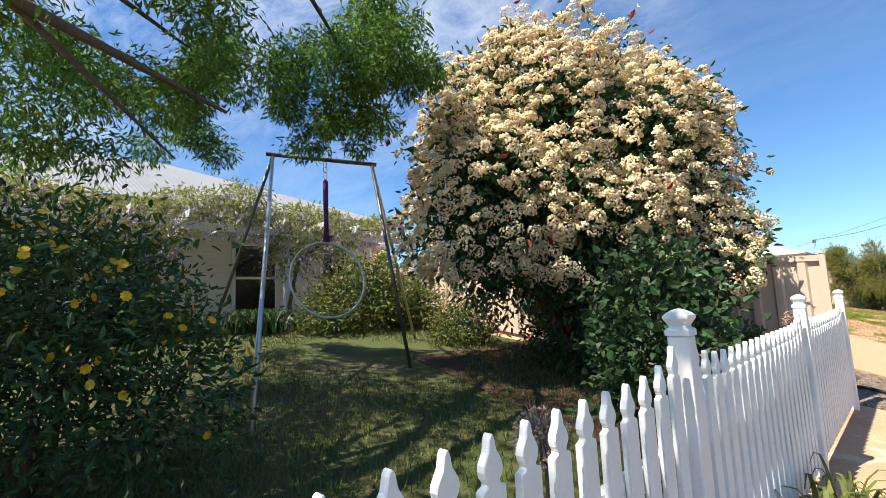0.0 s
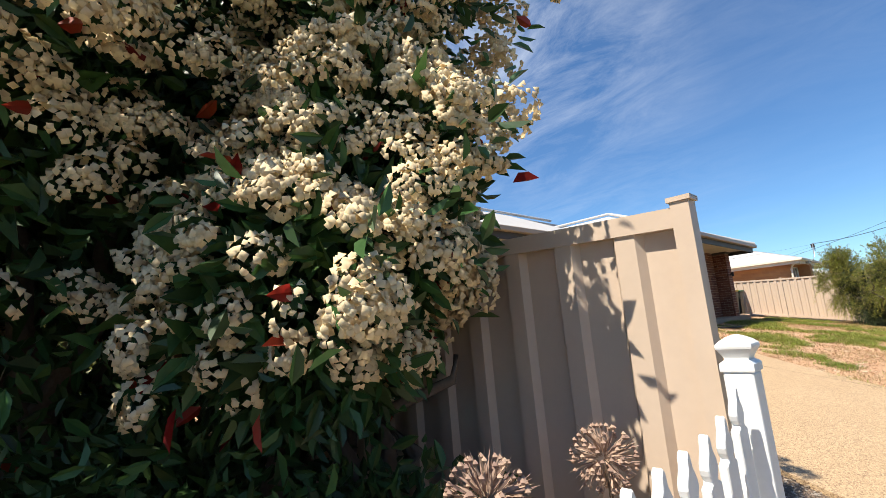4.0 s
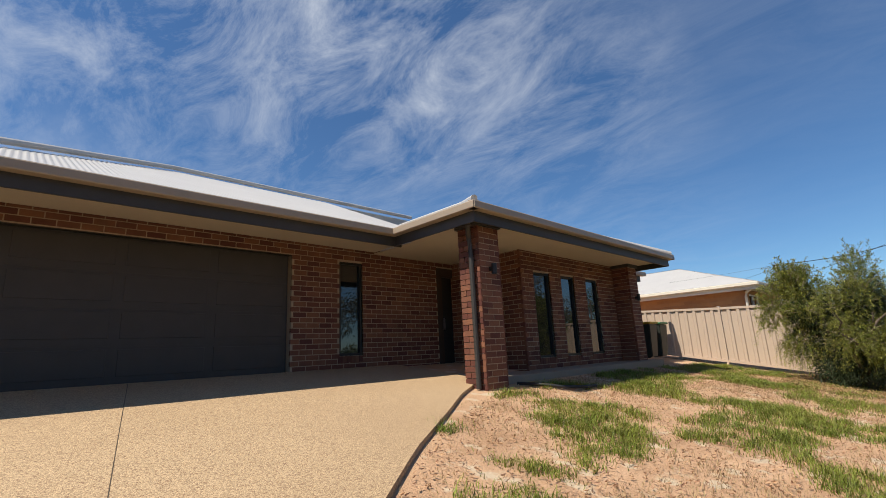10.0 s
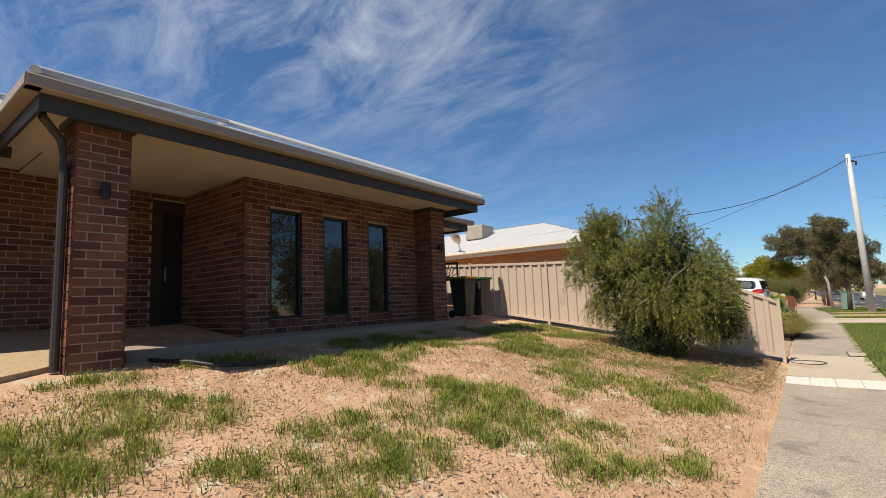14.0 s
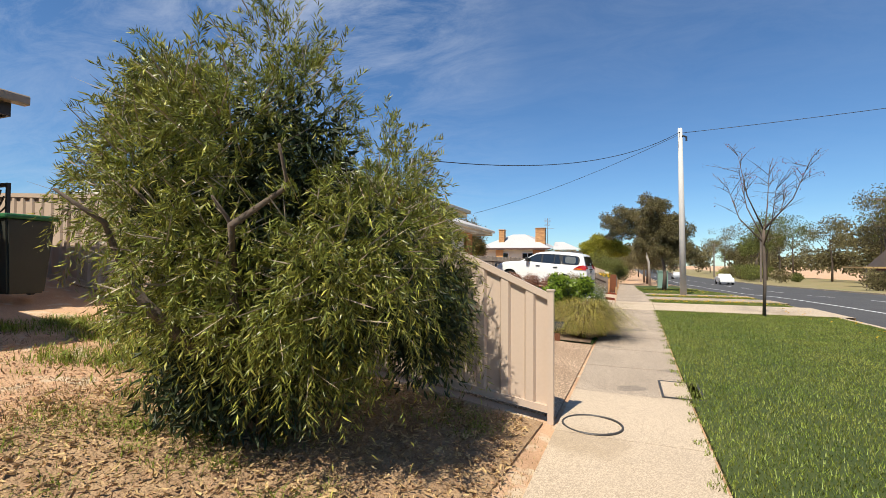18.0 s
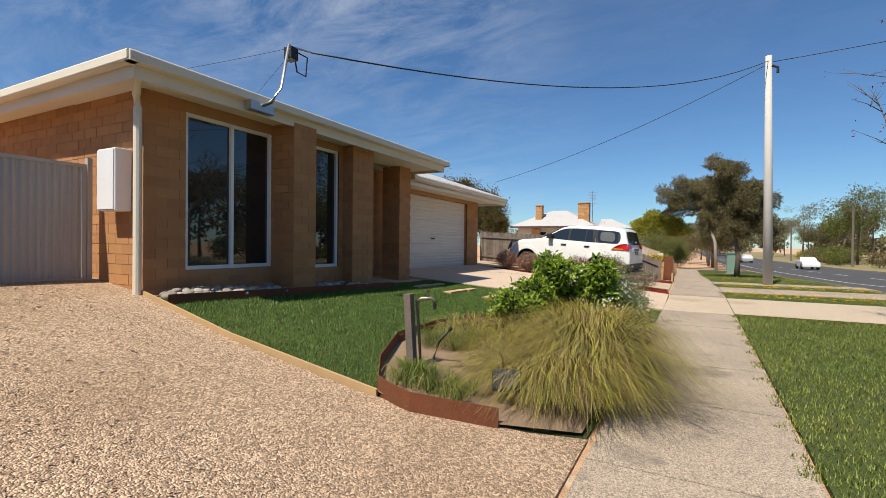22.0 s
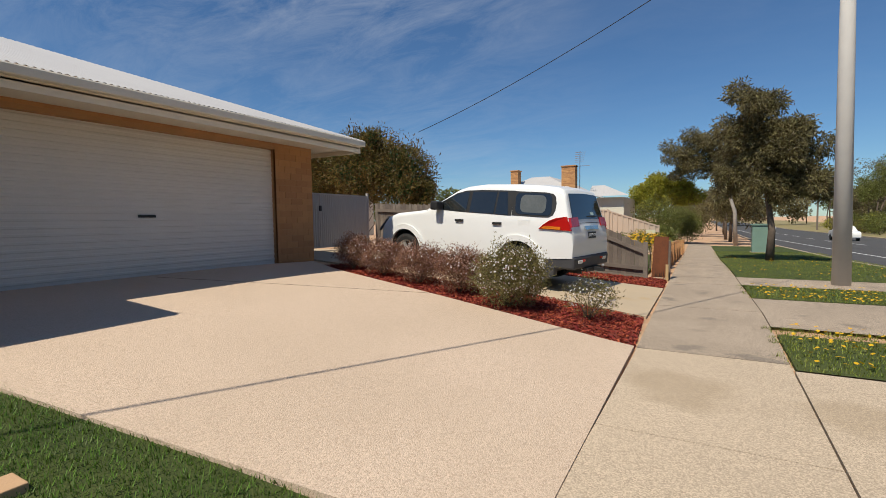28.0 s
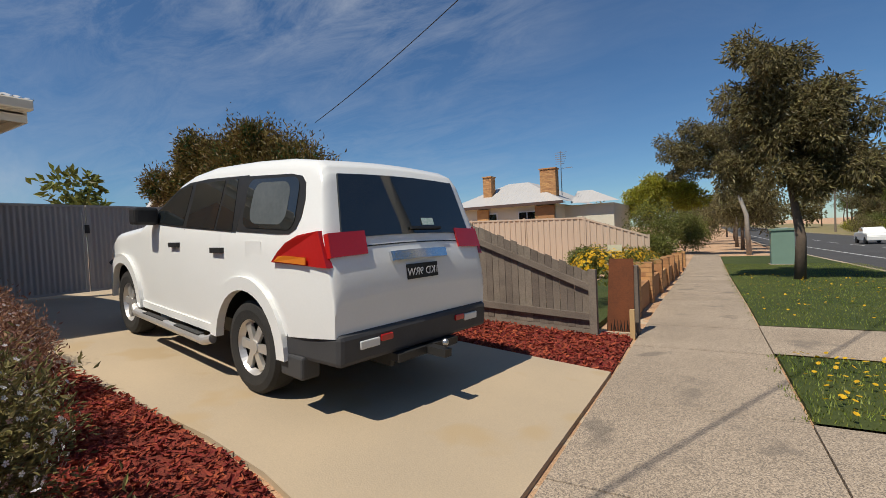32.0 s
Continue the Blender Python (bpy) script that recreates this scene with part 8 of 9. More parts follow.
WC = [(-9.6, y, 3.2 + 0.12 * math.sin(y * 3), 0.75, 0.55, 0.22) for y in np.arange(-16.2, -10.2, 0.65)] + [(-9.2, -12.6, 2.6, 0.3, 0.5, 0.5), (-9.2, -14.6, 2.7, 0.3, 0.4, 0.4), (-9.3, -13.4, 3.45, 0.5, 0.6, 0.25), (-9.1, -15.4, 2.6, 0.35, 0.6, 0.5), (-9.1, -11.8, 2.8, 0.3, 0.5, 0.4)]
leaves("foliage", wist, 91, WC, 13000, 0.085, 0.034, mat("new_leaf", (0.22, 0.26, 0.06), (0.34, 0.33, 0.10), 0.5, 5, 0.0, vary=0.4, leafy=0.45), 0.5, 0.2, False)
leaves("raceme", wist, 92, [(c[0] + 0.1, c[1], c[2] - 0.15, c[3], c[4], c[5] * 1.2) for c in WC], 5200, 0.055, 0.03, LILAC, 1.4, 0.2, False, "hanging lilac racemes")

# --- weeping bottlebrush ---
bb = thing("weeping_bottlebrush", (-2.85, 9.75, gz(-2.85, 9.75)), "weeping bottlebrush tree with narrow leaves, spreading in feathery lobes", "tree")
rng = np.random.default_rng(101)
b0 = Vector((-2.85, 9.75, gz(-2.85, 9.75)))
ls = limbs(rng, b0, b0 + Vector((0, 0, 1.7)), 9, 0.05, 1.2, 0.7, 0.3)
for l1 in ls:
    add_limbs("trunk", bb, [l1], BARK)
BC = []
for i in range(46):  # feathery lobes round an upright core, two crowns with a dip between them
    z = rng.uniform(0.85, 2.75)
    reach = interp(z, (0.8, 1.3, 1.9, 2.4, 2.8), (0.95, 1.2, 1.25, 1.1, 0.8))
    a = rng.uniform(0, 2 * math.pi)
    q = rng.uniform(0.35, 1.0) ** 0.6
    x = -3.08 + math.cos(a) * reach * q
    if z > 2.3 and -3.4 < x < -3.0:
        z -= 0.45
    BC.append((x, 9.9 + math.sin(a) * reach * 0.68 * q, z, rng.uniform(0.2, 0.36), rng.uniform(0.2, 0.36), rng.uniform(0.26, 0.42)))
BC += [(-2.68, 9.8, 2.85, 0.3, 0.3, 0.3), (-3.75, 9.9, 2.7, 0.3, 0.3, 0.3), (-4.15, 9.8, 2.3, 0.3, 0.3, 0.35), (-1.95, 9.85, 1.75, 0.3, 0.35, 0.35), (-1.88, 9.8, 1.35, 0.25, 0.35, 0.3), (-2.15, 10.6, 1.9, 0.3, 0.35, 0.4), (-2.0, 10.8, 1.35, 0.25, 0.35, 0.4), (-1.98, 11.0, 0.95, 0.22, 0.3, 0.35), (-2.4, 10.9, 2.3, 0.3, 0.3, 0.4), (-2.1, 11.1, 1.5, 0.3, 0.25, 0.45)]
ns, per = 4700, 32
start, out = in_clumps(rng, BC, ns, 0.35, 0.2)
low = np.clip((2.6 - start[:, 2]) / 1.6, 0, 1)  # lower sprays hang, upper ones stand
sl = rng.uniform(0.22, 0.55, ns)
fall = rng.uniform(-0.35, 0.5, ns) + 0.75 * low
hor = unit(out * np.array((1, 1, 0.3)) + 0.35 * rng.normal(size=(ns, 3)) + np.stack([0 * low, 0 * low, 0.9 * (1 - low)], 1))
P_, A_ = [], []
for k in range(per):
    t = k / per
    p = start + hor * (sl * 0.5 * t)[:, None] + np.array((0, 0, -1)) * (sl * fall * t ** 1.5 - 0.18 * math.sin(t * 3) * sl)[:, None]
    way = unit(hor * 0.5 + np.array((0, 0, -1)) * (fall * 1.5 * t ** 0.5)[:, None])
    ang = rng.random(ns) * 6.28
    side = unit(np.cross(way, np.stack([np.cos(ang), np.sin(ang), np.full(ns, 0.2)], 1)))
    P_.append(p)
    A_.append(unit(side * 0.75 + way * 0.85))
tip_p, tip_a = np.concatenate(P_[-6:])[::3], np.concatenate(A_[-6:])[::3]
P_, A_ = np.concatenate(P_), np.concatenate(A_)
k_ = P_[:, 2] > b0.z + 0.12 + 0.2 * rng.random(len(P_))
V, F = leaf_arrays(rng, P_[k_], A_[k_], rng.uniform(0.045, 0.08, k_.sum()), 0.0085, rich=False)
raw_part("foliage", V, F.tolist(), mat("weeping_leaf", (0.115, 0.14, 0.02), (0.27, 0.26, 0.045), 0.4, 2.5, 0.0, vary=0.6, leafy=0.3, spec=0.5), bb, "", "stuff")
V, F = leaf_arrays(rng, tip_p, tip_a, 0.07, 0.011, rich=False)
raw_part("new_growth", V, F.tolist(), mat("fresh_leaf", (0.44, 0.42, 0.06), (0.54, 0.48, 0.13), 0.45, 3, 0.0, vary=0.4, leafy=0.4), bb, "", "stuff")
V, F = leaf_arrays(rng, start[::2], hor[::2], sl[::2] * 0.6, 0.009, curl=0.0)
raw_part("twig", V, F.tolist(), mat("pale_twig", (0.42, 0.34, 0.25), (0.30, 0.23, 0.16), 0.8, 9, 0.0, vary=0.3), bb, "pale twigs among the leaves", "stuff")
# near-black core leaves: shade between the sprays, painted as leaf colour
leaves("inner_foliage", bb, 104, [(-2.95, 9.95, 1.45, 0.8, 0.55, 0.85), (-2.7, 9.9, 2.2, 0.45, 0.4, 0.5), (-3.6, 9.9, 2.0, 0.4, 0.4, 0.5), (-2.2, 9.9, 1.4, 0.45, 0.45, 0.5), (-2.0, 10.7, 1.1, 0.35, 0.4, 0.5), (-3.0, 9.8, 0.75, 0.7, 0.5, 0.35)], 26000, 0.085, 0.024, mat("inner_shade_leaf", (0.025, 0.035, 0.012), (0.045, 0.06, 0.018), 0.6, 5, 0.0, vary=0.4), 0.9, 0.1, False, zmin=b0.z + 0.05)

# --- grass verge, lawns and tufts ---
def sward(name, seed, area, n, h, w, material, label, category, test=None, dz=0.02, flat=True):
    """Short grass scattered over a rectangle; test(x, y) keeps a place or drops it."""
    rng = np.random.default_rng(seed)
    x, y = rng.uniform(area[0], area[1], n), rng.uniform(area[2], area[3], n)
    if test is not None:
        k = test(x, y)
        x, y = x[k], y[k]
    m = len(x)
    z = np.array([(path_z(b) if flat else gz(a, b)) for a, b in zip(x, y)]) + dz
    a = rng.random(m) * 6.283
    hh = h * rng.uniform(0.5, 1.3, m)
    ln = hh * rng.uniform(0.2, 0.9, m)
    d = np.stack([np.cos(a) * ln, np.sin(a) * ln, hh], 1)
    s = np.stack([-np.sin(a), np.cos(a), np.zeros(m)], 1) * (w * rng.uniform(0.7, 1.3, m))[:, None]
    r = np.stack([x, y, z], 1)
    V = np.stack([r - s, r + s, r + d], 1).reshape(-1, 3)
    F = np.arange(3 * m).reshape(-1, 3)
    ob = raw_solo(name, V, F.tolist(), material, label, category, "stuff")
    return ob


def pr(y):
    return np.interp(y, (-30, -9, 8, 13, 20, 30, 40, 80), (-0.32, -0.12, 0.08, 0.14, 0.30, 0.50, 0.42, 0.2))


def pl_(y):
    return np.interp(y, (-30, -9, 8, 27, 40, 80), (-1.62, -1.45, -1.12, -0.87, -0.98, -1.3))


def fuzzy(x, y, amp=0.06):
    return amp * np.sin(y * 9.1) + amp * 0.7 * np.sin(y * 23.0 + 1.0)


for i, (a, b, n) in enumerate(((10.4, 23.6, 150000), (27.0, 28.9, 14000), (31.6, 33.6, 12000), (35.4, 52, 40000), (2, 9.0, 16000))):
    sward("grass", 200 + i, (-0.1, 5.1, a, b), n, 0.033, 0.004, GRASS, "mown green grass of the verge", "grass", lambda x, y: (x > pr(y) - 0.03 + fuzzy(x, y)) & (x < 5.05))


def in_poly(x, y, poly):
    c = np.zeros(len(x), bool)
    for (x0, y0), (x1, y1) in zip(poly, poly[1:] + poly[:1]):
        k = ((y0 > y) != (y1 > y)) & (x < (x1 - x0) * (y - y0) / (y1 - y0 + 1e-12) + x0)
        c ^= k
    return c


def lawn_c(x, y):
    k = (x < pl_(y) - 0.02 + fuzzy(x, y, 0.03)) & (y > np.interp(x, (-6.4, -4.25, -2.45, -1.05), (16.25, 15.9, 15.8, 16.3))) & (y < 23.05 + (x + 5.6) * 0.125) & (x > -6.0)
    k &= ~in_poly(x, y, BED)
    for sx, sy, wx, wy, _ in STEPPERS:
        k &= ~((np.abs(x - sx) < wx / 2 + 0.01) & (np.abs(y - sy) < wy / 2))
    return k


sward("grass", 210, (-6.1, -0.9, 15.8, 23.7), 130000, 0.034, 0.0032, mat("lawn_blade", (0.08, 0.165, 0.02), (0.145, 0.22, 0.035), 0.5, 0.9, 0.0, vary=0.55, leafy=0.3), "dense short grass of the front lawn", "grass", lawn_c, 0.0, False)
# yard grass in a darker copy of GRASS, with the tree's shade in its colour
sward("grass", 211, (-10.5, -2.4, -18, -9.8), 60000, 0.06, 0.004, mat("shade_toned_blade", (0.075, 0.12, 0.018), (0.14, 0.155, 0.03), 0.5, 0.9, 0.0, vary=0.5, leafy=0.3), "shaded lawn of the cottage yard", "grass", lambda x, y: np.sin(x * 1.7 + 3) + np.sin(y * 2.1) + 0.3 * np.sin(x * y) > -0.5 - 0.25 * (x + 6), 0.0, False)


def tuft_field(name, seed, centres, per, h, w, material, label):
    rng = np.random.default_rng(seed)
    roots, hs = [], []
    for (x, y, r, s) in centres:
        n = int(per * s)
        q = rng.normal(size=(n, 2)) * r
        for dx, dy in q:
            roots.append((x + dx, y + dy, gz(x + dx, y + dy) - 0.02))
        hs += list(h * s * rng.uniform(0.4, 1.2, n))
    roots, hs = np.array(roots), np.array(hs)
    V, F = blades(name, None, rng, roots, hs, hs * rng.uniform(0.3, 1.0, len(hs)), w, material, 2, 0.8)
    return raw_solo(name, V, F.tolist(), material, label, "grass", "stuff")


def yard_edge(x, y):
    """Inside the bare front yard of the brown house."""
    dx = interp(y, (-4.3, -3.1, -1.85, -0.1, 2.38, 9), (-2.0, -2.7, -3.95, -5.25, -6.4, -6.5))
    return dx + 0.1 < x < path_left(y) - 0.08


rng = np.random.default_rng(220)
green, dry = [], []
for _ in range(4600):
    x, y = rng.uniform(-6.6, -1.2), rng.uniform(-4.5, 11.4)
    if yard_edge(x, y):
        v = noise.noise(Vector((x * 0.8, y * 0.8, 3.1))) + 0.5 * noise.noise(Vector((x * 2.2, y * 2.2, 9.0))) + interp(y, (-4, 0, 4), (-0.12, 0.0, 0.06))
        if v > 0.07 and x < -1.75 + 0.25 * math.sin(3 * y):
            green.append((x, y, rng.uniform(0.04, 0.11), rng.uniform(0.4, 1.0) + min(v, 0.45) * 0.7))
        elif v < -0.16 or x > -2.1:
            dry.append((x, y, rng.uniform(0.08, 0.2), rng.uniform(0.4, 1.0)))
tuft_field("grass_tufts", 221, green, 56, 0.13, 0.0075, GRASS, "ragged green grass tufts on bare soil")
tuft_field("dry_grass", 222, dry, 34, 0.075, 0.005, GRASS_DRY, "dry straw-coloured grass lying on bare soil")
rng = np.random.default_rng(223)
lit = [(rng.uniform(-4.6, -1.25), rng.uniform(6.6, 11.5), 0.13, rng.uniform(0.4, 1.0)) for _ in range(520)]
tuft_field("straw_litter", 224, lit, 60, 0.07, 0.006, GRASS_DRY, "straw and dead leaves under the bottlebrush")

leaves("foliage", yb, 95, YC, 2600, 0.09, 0.03, LEAF_OLIVE, 0.2, 0.2, False)
add_flowers(yb, YC, 1500, 0.035, YELLOW_FLOWER, 96, shell=0.7, top=-0.5)
# --- garden bed of the tan house ---
bed = thing("garden_bed", (-2.1, 18.3, gz(-2.1, 18.3)), "raised garden bed with rusted steel edging", "garden bed")
V = [(x, y, gz(x, y) + 0.03) for x, y in BED]
cx, cy = -2.0, 18.2
V.append((cx, cy, gz(cx, cy) + 0.06))
raw_part("soil", V, [(i, (i + 1) % len(BED), len(BED)) for i in range(len(BED))], mat("bed_soil", (0.34, 0.24, 0.15), (0.24, 0.16, 0.10), 0.95, 5, 1.0, 70, dist=0.02), bed)
edge = resample(BED[1:], 60)
V, F = [], []
for x, y in edge:
    z = gz(x, y)
    d = Vector((x - cx, y - cy, 0)).normalized() * 0.004
    V += [(x - d.x, y - d.y, z - 0.05), (x + d.x, y + d.y, z - 0.05), (x + d.x, y + d.y, z + 0.14), (x - d.x, y - d.y, z + 0.14)]
for i in range(len(edge) - 1):
    for k in range(4):
        j = (k + 1) % 4
        F.append((4 * i + k, 4 * i + j, 4 * i + 4 + j, 4 * i + 4 + k))
raw_part("edging", V, F, RUST, bed, "rusted steel edging strip")


def tussock(x, y, n, h, lean, seed, material, label, r=0.12, bias=None, dry=0.3):
    z = gz(x, y) + 0.02
    t = thing("tussock_grass", (x, y, z), label, "ornamental grass", "tussock grasses")
    rng = np.random.default_rng(seed)
    for nm, m, k, sc in (("blades", material, n, 1.0), ("dry_blades", GRASS_DRY, int(n * dry), 0.9)):
        sheaf = rng.integers(0, 46, k)  # blades lean together in sheaves
        sa, sr, sh = rng.uniform(0, 6.283, 46), rng.uniform(0, 2.1, 46) * r, rng.uniform(0.5, 1.2, 46)
        roots = np.stack([x + np.cos(sa[sheaf]) * sr[sheaf] + rng.normal(size=k) * r * 0.2, y + np.sin(sa[sheaf]) * sr[sheaf] + rng.normal(size=k) * r * 0.2, np.full(k, z)], 1)
        blade_part(nm, t, seed + 1 + len(nm), roots, h * sc * sh[sheaf] * rng.uniform(0.75, 1.2, k), lean * sh[sheaf] * rng.uniform(0.3, 1.2, k), 0.0078, m, 5, 1.45, bias=bias, a=sa[sheaf] + 0.65 * rng.normal(size=k))


tussock(-1.32, 17.0, 3000, 0.85, 0.8, 305, TUSSOCK, "arching tussock of green and straw-coloured grass", 0.2, (0.15, -0.1, 0))
tussock(-1.32, 17.65, 4200, 1.12, 0.9, 301, TUSSOCK, "large arching tussock of green and straw-coloured grass", 0.2, (0.15, -0.1, 0))
tussock(-1.45, 18.4, 4600, 1.08, 0.75, 311, TUSSOCK, "large arching tussock of green and straw-coloured grass", 0.22)
tussock(-1.62, 16.85, 2600, 0.62, 0.72, 391, TUSSOCK, "straw-coloured tussock with thin arching blades", 0.16)
tussock(-2.42, 16.2, 620, 0.34, 0.26, 321, TUSSOCK_GREEN, "small green tussock beside the rusted edging", 0.12, dry=0.1)
tussock(-2.12, 16.15, 500, 0.26, 0.24, 325, TUSSOCK_GREEN, "small green tussock beside the rusted edging", 0.1, dry=0.1)
tussock(-2.72, 17.35, 800, 0.42, 0.36, 331, TUSSOCK_GREEN, "small green tussock behind the tap post", 0.12)
tussock(-2.1, 17.5, 1500, 0.58, 0.5, 341, TUSSOCK, "straw-coloured tussock with thin blades", 0.16)
tussock(-2.3, 18.2, 1500, 0.66, 0.5, 371, TUSSOCK, "straw-coloured tussock with thin upright blades", 0.2)
tussock(-2.8, 18.0, 700, 0.45, 0.42, 381, TUSSOCK, "straw-coloured tussock with thin blades", 0.18)
sx = np.random.default_rng(395)
tuft_field("bed_straw", 396, [(sx.uniform(-2.5, -1.5), sx.uniform(16.05, 17.3), 0.1, sx.uniform(0.5, 1.0)) for _ in range(60)], 55, 0.09, 0.005, GRASS_DRY, "flattened straw on the bare soil of the garden bed")
CL = [(-2.15, 19.1, 0.62, 0.55, 0.55, 0.30), (-2.4, 18.75, 0.6, 0.4, 0.4, 0.26), (-1.85, 18.9, 0.75, 0.45, 0.45, 0.34), (-1.55, 19.1, 0.85, 0.35, 0.4, 0.34), (-2.05, 18.5, 0.55, 0.35, 0.35, 0.28)]
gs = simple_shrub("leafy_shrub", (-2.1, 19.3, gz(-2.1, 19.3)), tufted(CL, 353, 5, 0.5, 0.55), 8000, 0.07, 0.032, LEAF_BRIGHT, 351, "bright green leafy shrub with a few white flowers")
add_flowers(gs, CL, 40, 0.016, WHITE_FLOWER, 352)
CL = [(-1.5, 20.05, 0.62, 0.46, 0.75, 0.46), (-1.35, 20.6, 0.45, 0.38, 0.55, 0.38), (-1.75, 19.6, 0.75, 0.3, 0.35, 0.38), (-1.3, 19.2, 0.5, 0.36, 0.55, 0.42), (-1.25, 19.9, 0.4, 0.3, 0.6, 0.34), (-1.12, 19.3, 0.32, 0.26, 0.5, 0.30), (-1.1, 18.8, 0.25, 0.22, 0.4, 0.25)]
ws = simple_shrub("white_flowering_shrub", (-1.5, 20.0, gz(-1.5, 20.0)), CL, 30000, 0.034, 0.011, mat("grey_leaf", (0.10, 0.135, 0.04), (0.17, 0.20, 0.075), 0.55, 6, 0.0, vary=0.4, leafy=0.25), 361, "grey-green shrub covered with small white flowers", rich=False)
add_flowers(ws, CL, 3000, 0.013, WHITE_FLOWER, 362)

# --- heath shrubs in the red mulch ---
HEATH = [(-6.4, 29.2, 0.36, 0.62, 1), (-5.5, 29.0, 0.42, 0.6, 1), (-4.6, 28.8, 0.45, 0.62, 1), (-3.65, 28.5, 0.42, 0.66, 1), (-2.66, 28.08, 0.52, 0.78, 0), (-1.58, 28.22, 0.36, 0.5, 2)]
for i, (x, y, r, h, k) in enumerate(HEATH):
    z = gz(x, y)
    CL = [(x, y, z + h * 0.62, r, r, h * 0.55), (x + r * 0.4, y + 0.1, z + h * 0.55, r * 0.6, r * 0.6, h * 0.5)]
    label = ("twiggy heath shrub with white flowers in red mulch", "twiggy heath shrub with pinkish spent flowers in red mulch", "small sparse heath shrub with pale flowers")[k]
    t = thing("heath_shrub", (x, y, z), label, "shrub", "heath shrubs")
    rng = np.random.default_rng(400 + i)
    add_limbs("stem", t, limbs(rng, (x, y, z), (x, y, z + h * 0.75), 16, 0.008, r * 0.95, 0.3, 0.05, 4), TWIG, 4)
    nn = (15000, 8000, 1600)[k]
    leafage = (mat("heath_leaf", (0.12, 0.12, 0.035), (0.25, 0.19, 0.075), 0.6, 6, 0.0, vary=0.5, leafy=0.2), mat("spent_heath_leaf", (0.30, 0.13, 0.085), (0.20, 0.115, 0.06), 0.6, 6, 0.0, vary=0.45, leafy=0.2), mat("heath_leaf", (0, 0, 0)))[k]
    leaves("foliage", t, 410 + i, CL, nn, 0.038, 0.013, leafage, -0.5, 0.2, False, zmin=z + 0.06)
    add_flowers(t, CL, (850, 160, 260)[k], 0.013, WHITE_FLOWER, 430 + i, shell=0.8, top=-0.6)
    if k < 2:
        add_flowers(t, CL, (300, 900)[k], 0.013, PINK_BUD, 450 + i, name="spent_blossom", shell=0.7, top=-0.8)


# --- trees along the street and behind ---
def gum_tree(x, y, z, trunk_pts, clumps, n, leaf, material, seed, label, bark=BARK, droop=0.8, name="gum_tree", r0=0.16):
    t = thing(name, (x, y, z), label, "tree")
    rng = np.random.default_rng(seed)
    k = len(trunk_pts)
    ls = [(trunk_pts, [r0 * (1 - 0.6 * i / (k - 1)) for i in range(k)])]
    top = Vector(trunk_pts[-1])
    mid = Vector(trunk_pts[-2])
    for c in clumps:
        e = Vector(c[:3])
        s = mid.lerp(top, rng.uniform(0.2, 0.9))
        q = s.lerp(e, 0.5) + Vector((0, 0, -0.15 * (e - s).length))
        ls.append(([s, q, e], [r0 * 0.35, r0 * 0.2, r0 * 0.06]))
    add_limbs("trunk", t, ls, bark)
    clumps = tufted(clumps, seed + 2, 9, 0.52, 0.5)
    leaves("crown", t, seed + 1, clumps, n * 3, leaf, leaf * 0.30, material, droop, 0.2, False)
    return t


z1 = path_z(44)
gum_tree(2.05, 44.0, z1, [(2.05, 44, z1), (2.1, 44, z1 + 1.2), (1.95, 44.1, z1 + 2.4), (1.7, 44.2, z1 + 4.2)],
         [(1.5, 44.2, 5.9, 0.9, 1.2, 0.9), (1.0, 44.2, 4.6, 1.0, 1.2, 1.0), (2.4, 44.0, 4.8, 1.1, 1.2, 1.0), (3.1, 44.3, 3.7, 0.9, 1.0, 0.9), (2.0, 44.0, 3.5, 0.8, 0.9, 0.7), (0.6, 44.4, 3.2, 0.6, 0.9, 0.8), (2.9, 44.2, 2.6, 0.8, 0.8, 0.7), (2.2, 43.7, 2.5, 0.6, 0.6, 0.6), (3.5, 44.2, 2.6, 0.5, 0.7, 0.8)],
         15000, 0.17, LEAF_GUM, 500, "dense olive gum tree on the grass verge")
z2 = path_z(62)
gum_tree(1.9, 62, z2, [(1.9, 62, z2), (1.8, 62, z2 + 2.5), (1.3, 62, z2 + 4.2), (0.4, 62, z2 + 6.2)],
         [(0.0, 62, 7.2, 1.5, 1.6, 1.0), (-1.6, 62, 6.3, 1.2, 1.4, 0.9), (1.6, 62, 7.0, 1.2, 1.4, 0.9), (-0.6, 62, 5.2, 1.0, 1.2, 0.6), (2.6, 62, 5.6, 1.0, 1.2, 0.8), (0.6, 62, 5.9, 1.1, 1.2, 0.8), (1.4, 62, 4.6, 0.8, 1.0, 0.6), (-1.9, 62, 5.0, 0.8, 1.0, 0.6)],
         6000, 0.24, LEAF_GUM, 510, "open-crowned gum tree on the verge", bark=mat("pale_bark", (0.45, 0.40, 0.34), (0.32, 0.28, 0.24), 0.9, 4, 0.4, 30))
rng = np.random.default_rng(520)
for i, y in enumerate((72, 80, 90, 102, 116, 132)):
    x = 2.4 + rng.uniform(-0.8, 0.8)
    z = path_z(y)
    gum_tree(x, y, z, [(x, y, z), (x, y, z + 1.5), (x + 0.2, y, z + 4)], [(x + rng.normal() * 1.2, y + rng.normal(), z + rng.uniform(3, 5.5), 1.6, 1.6, 1.2) for _ in range(5)], 1800, 0.30, LEAF_GUM, 530 + 5 * i, "gum tree farther along the verge")
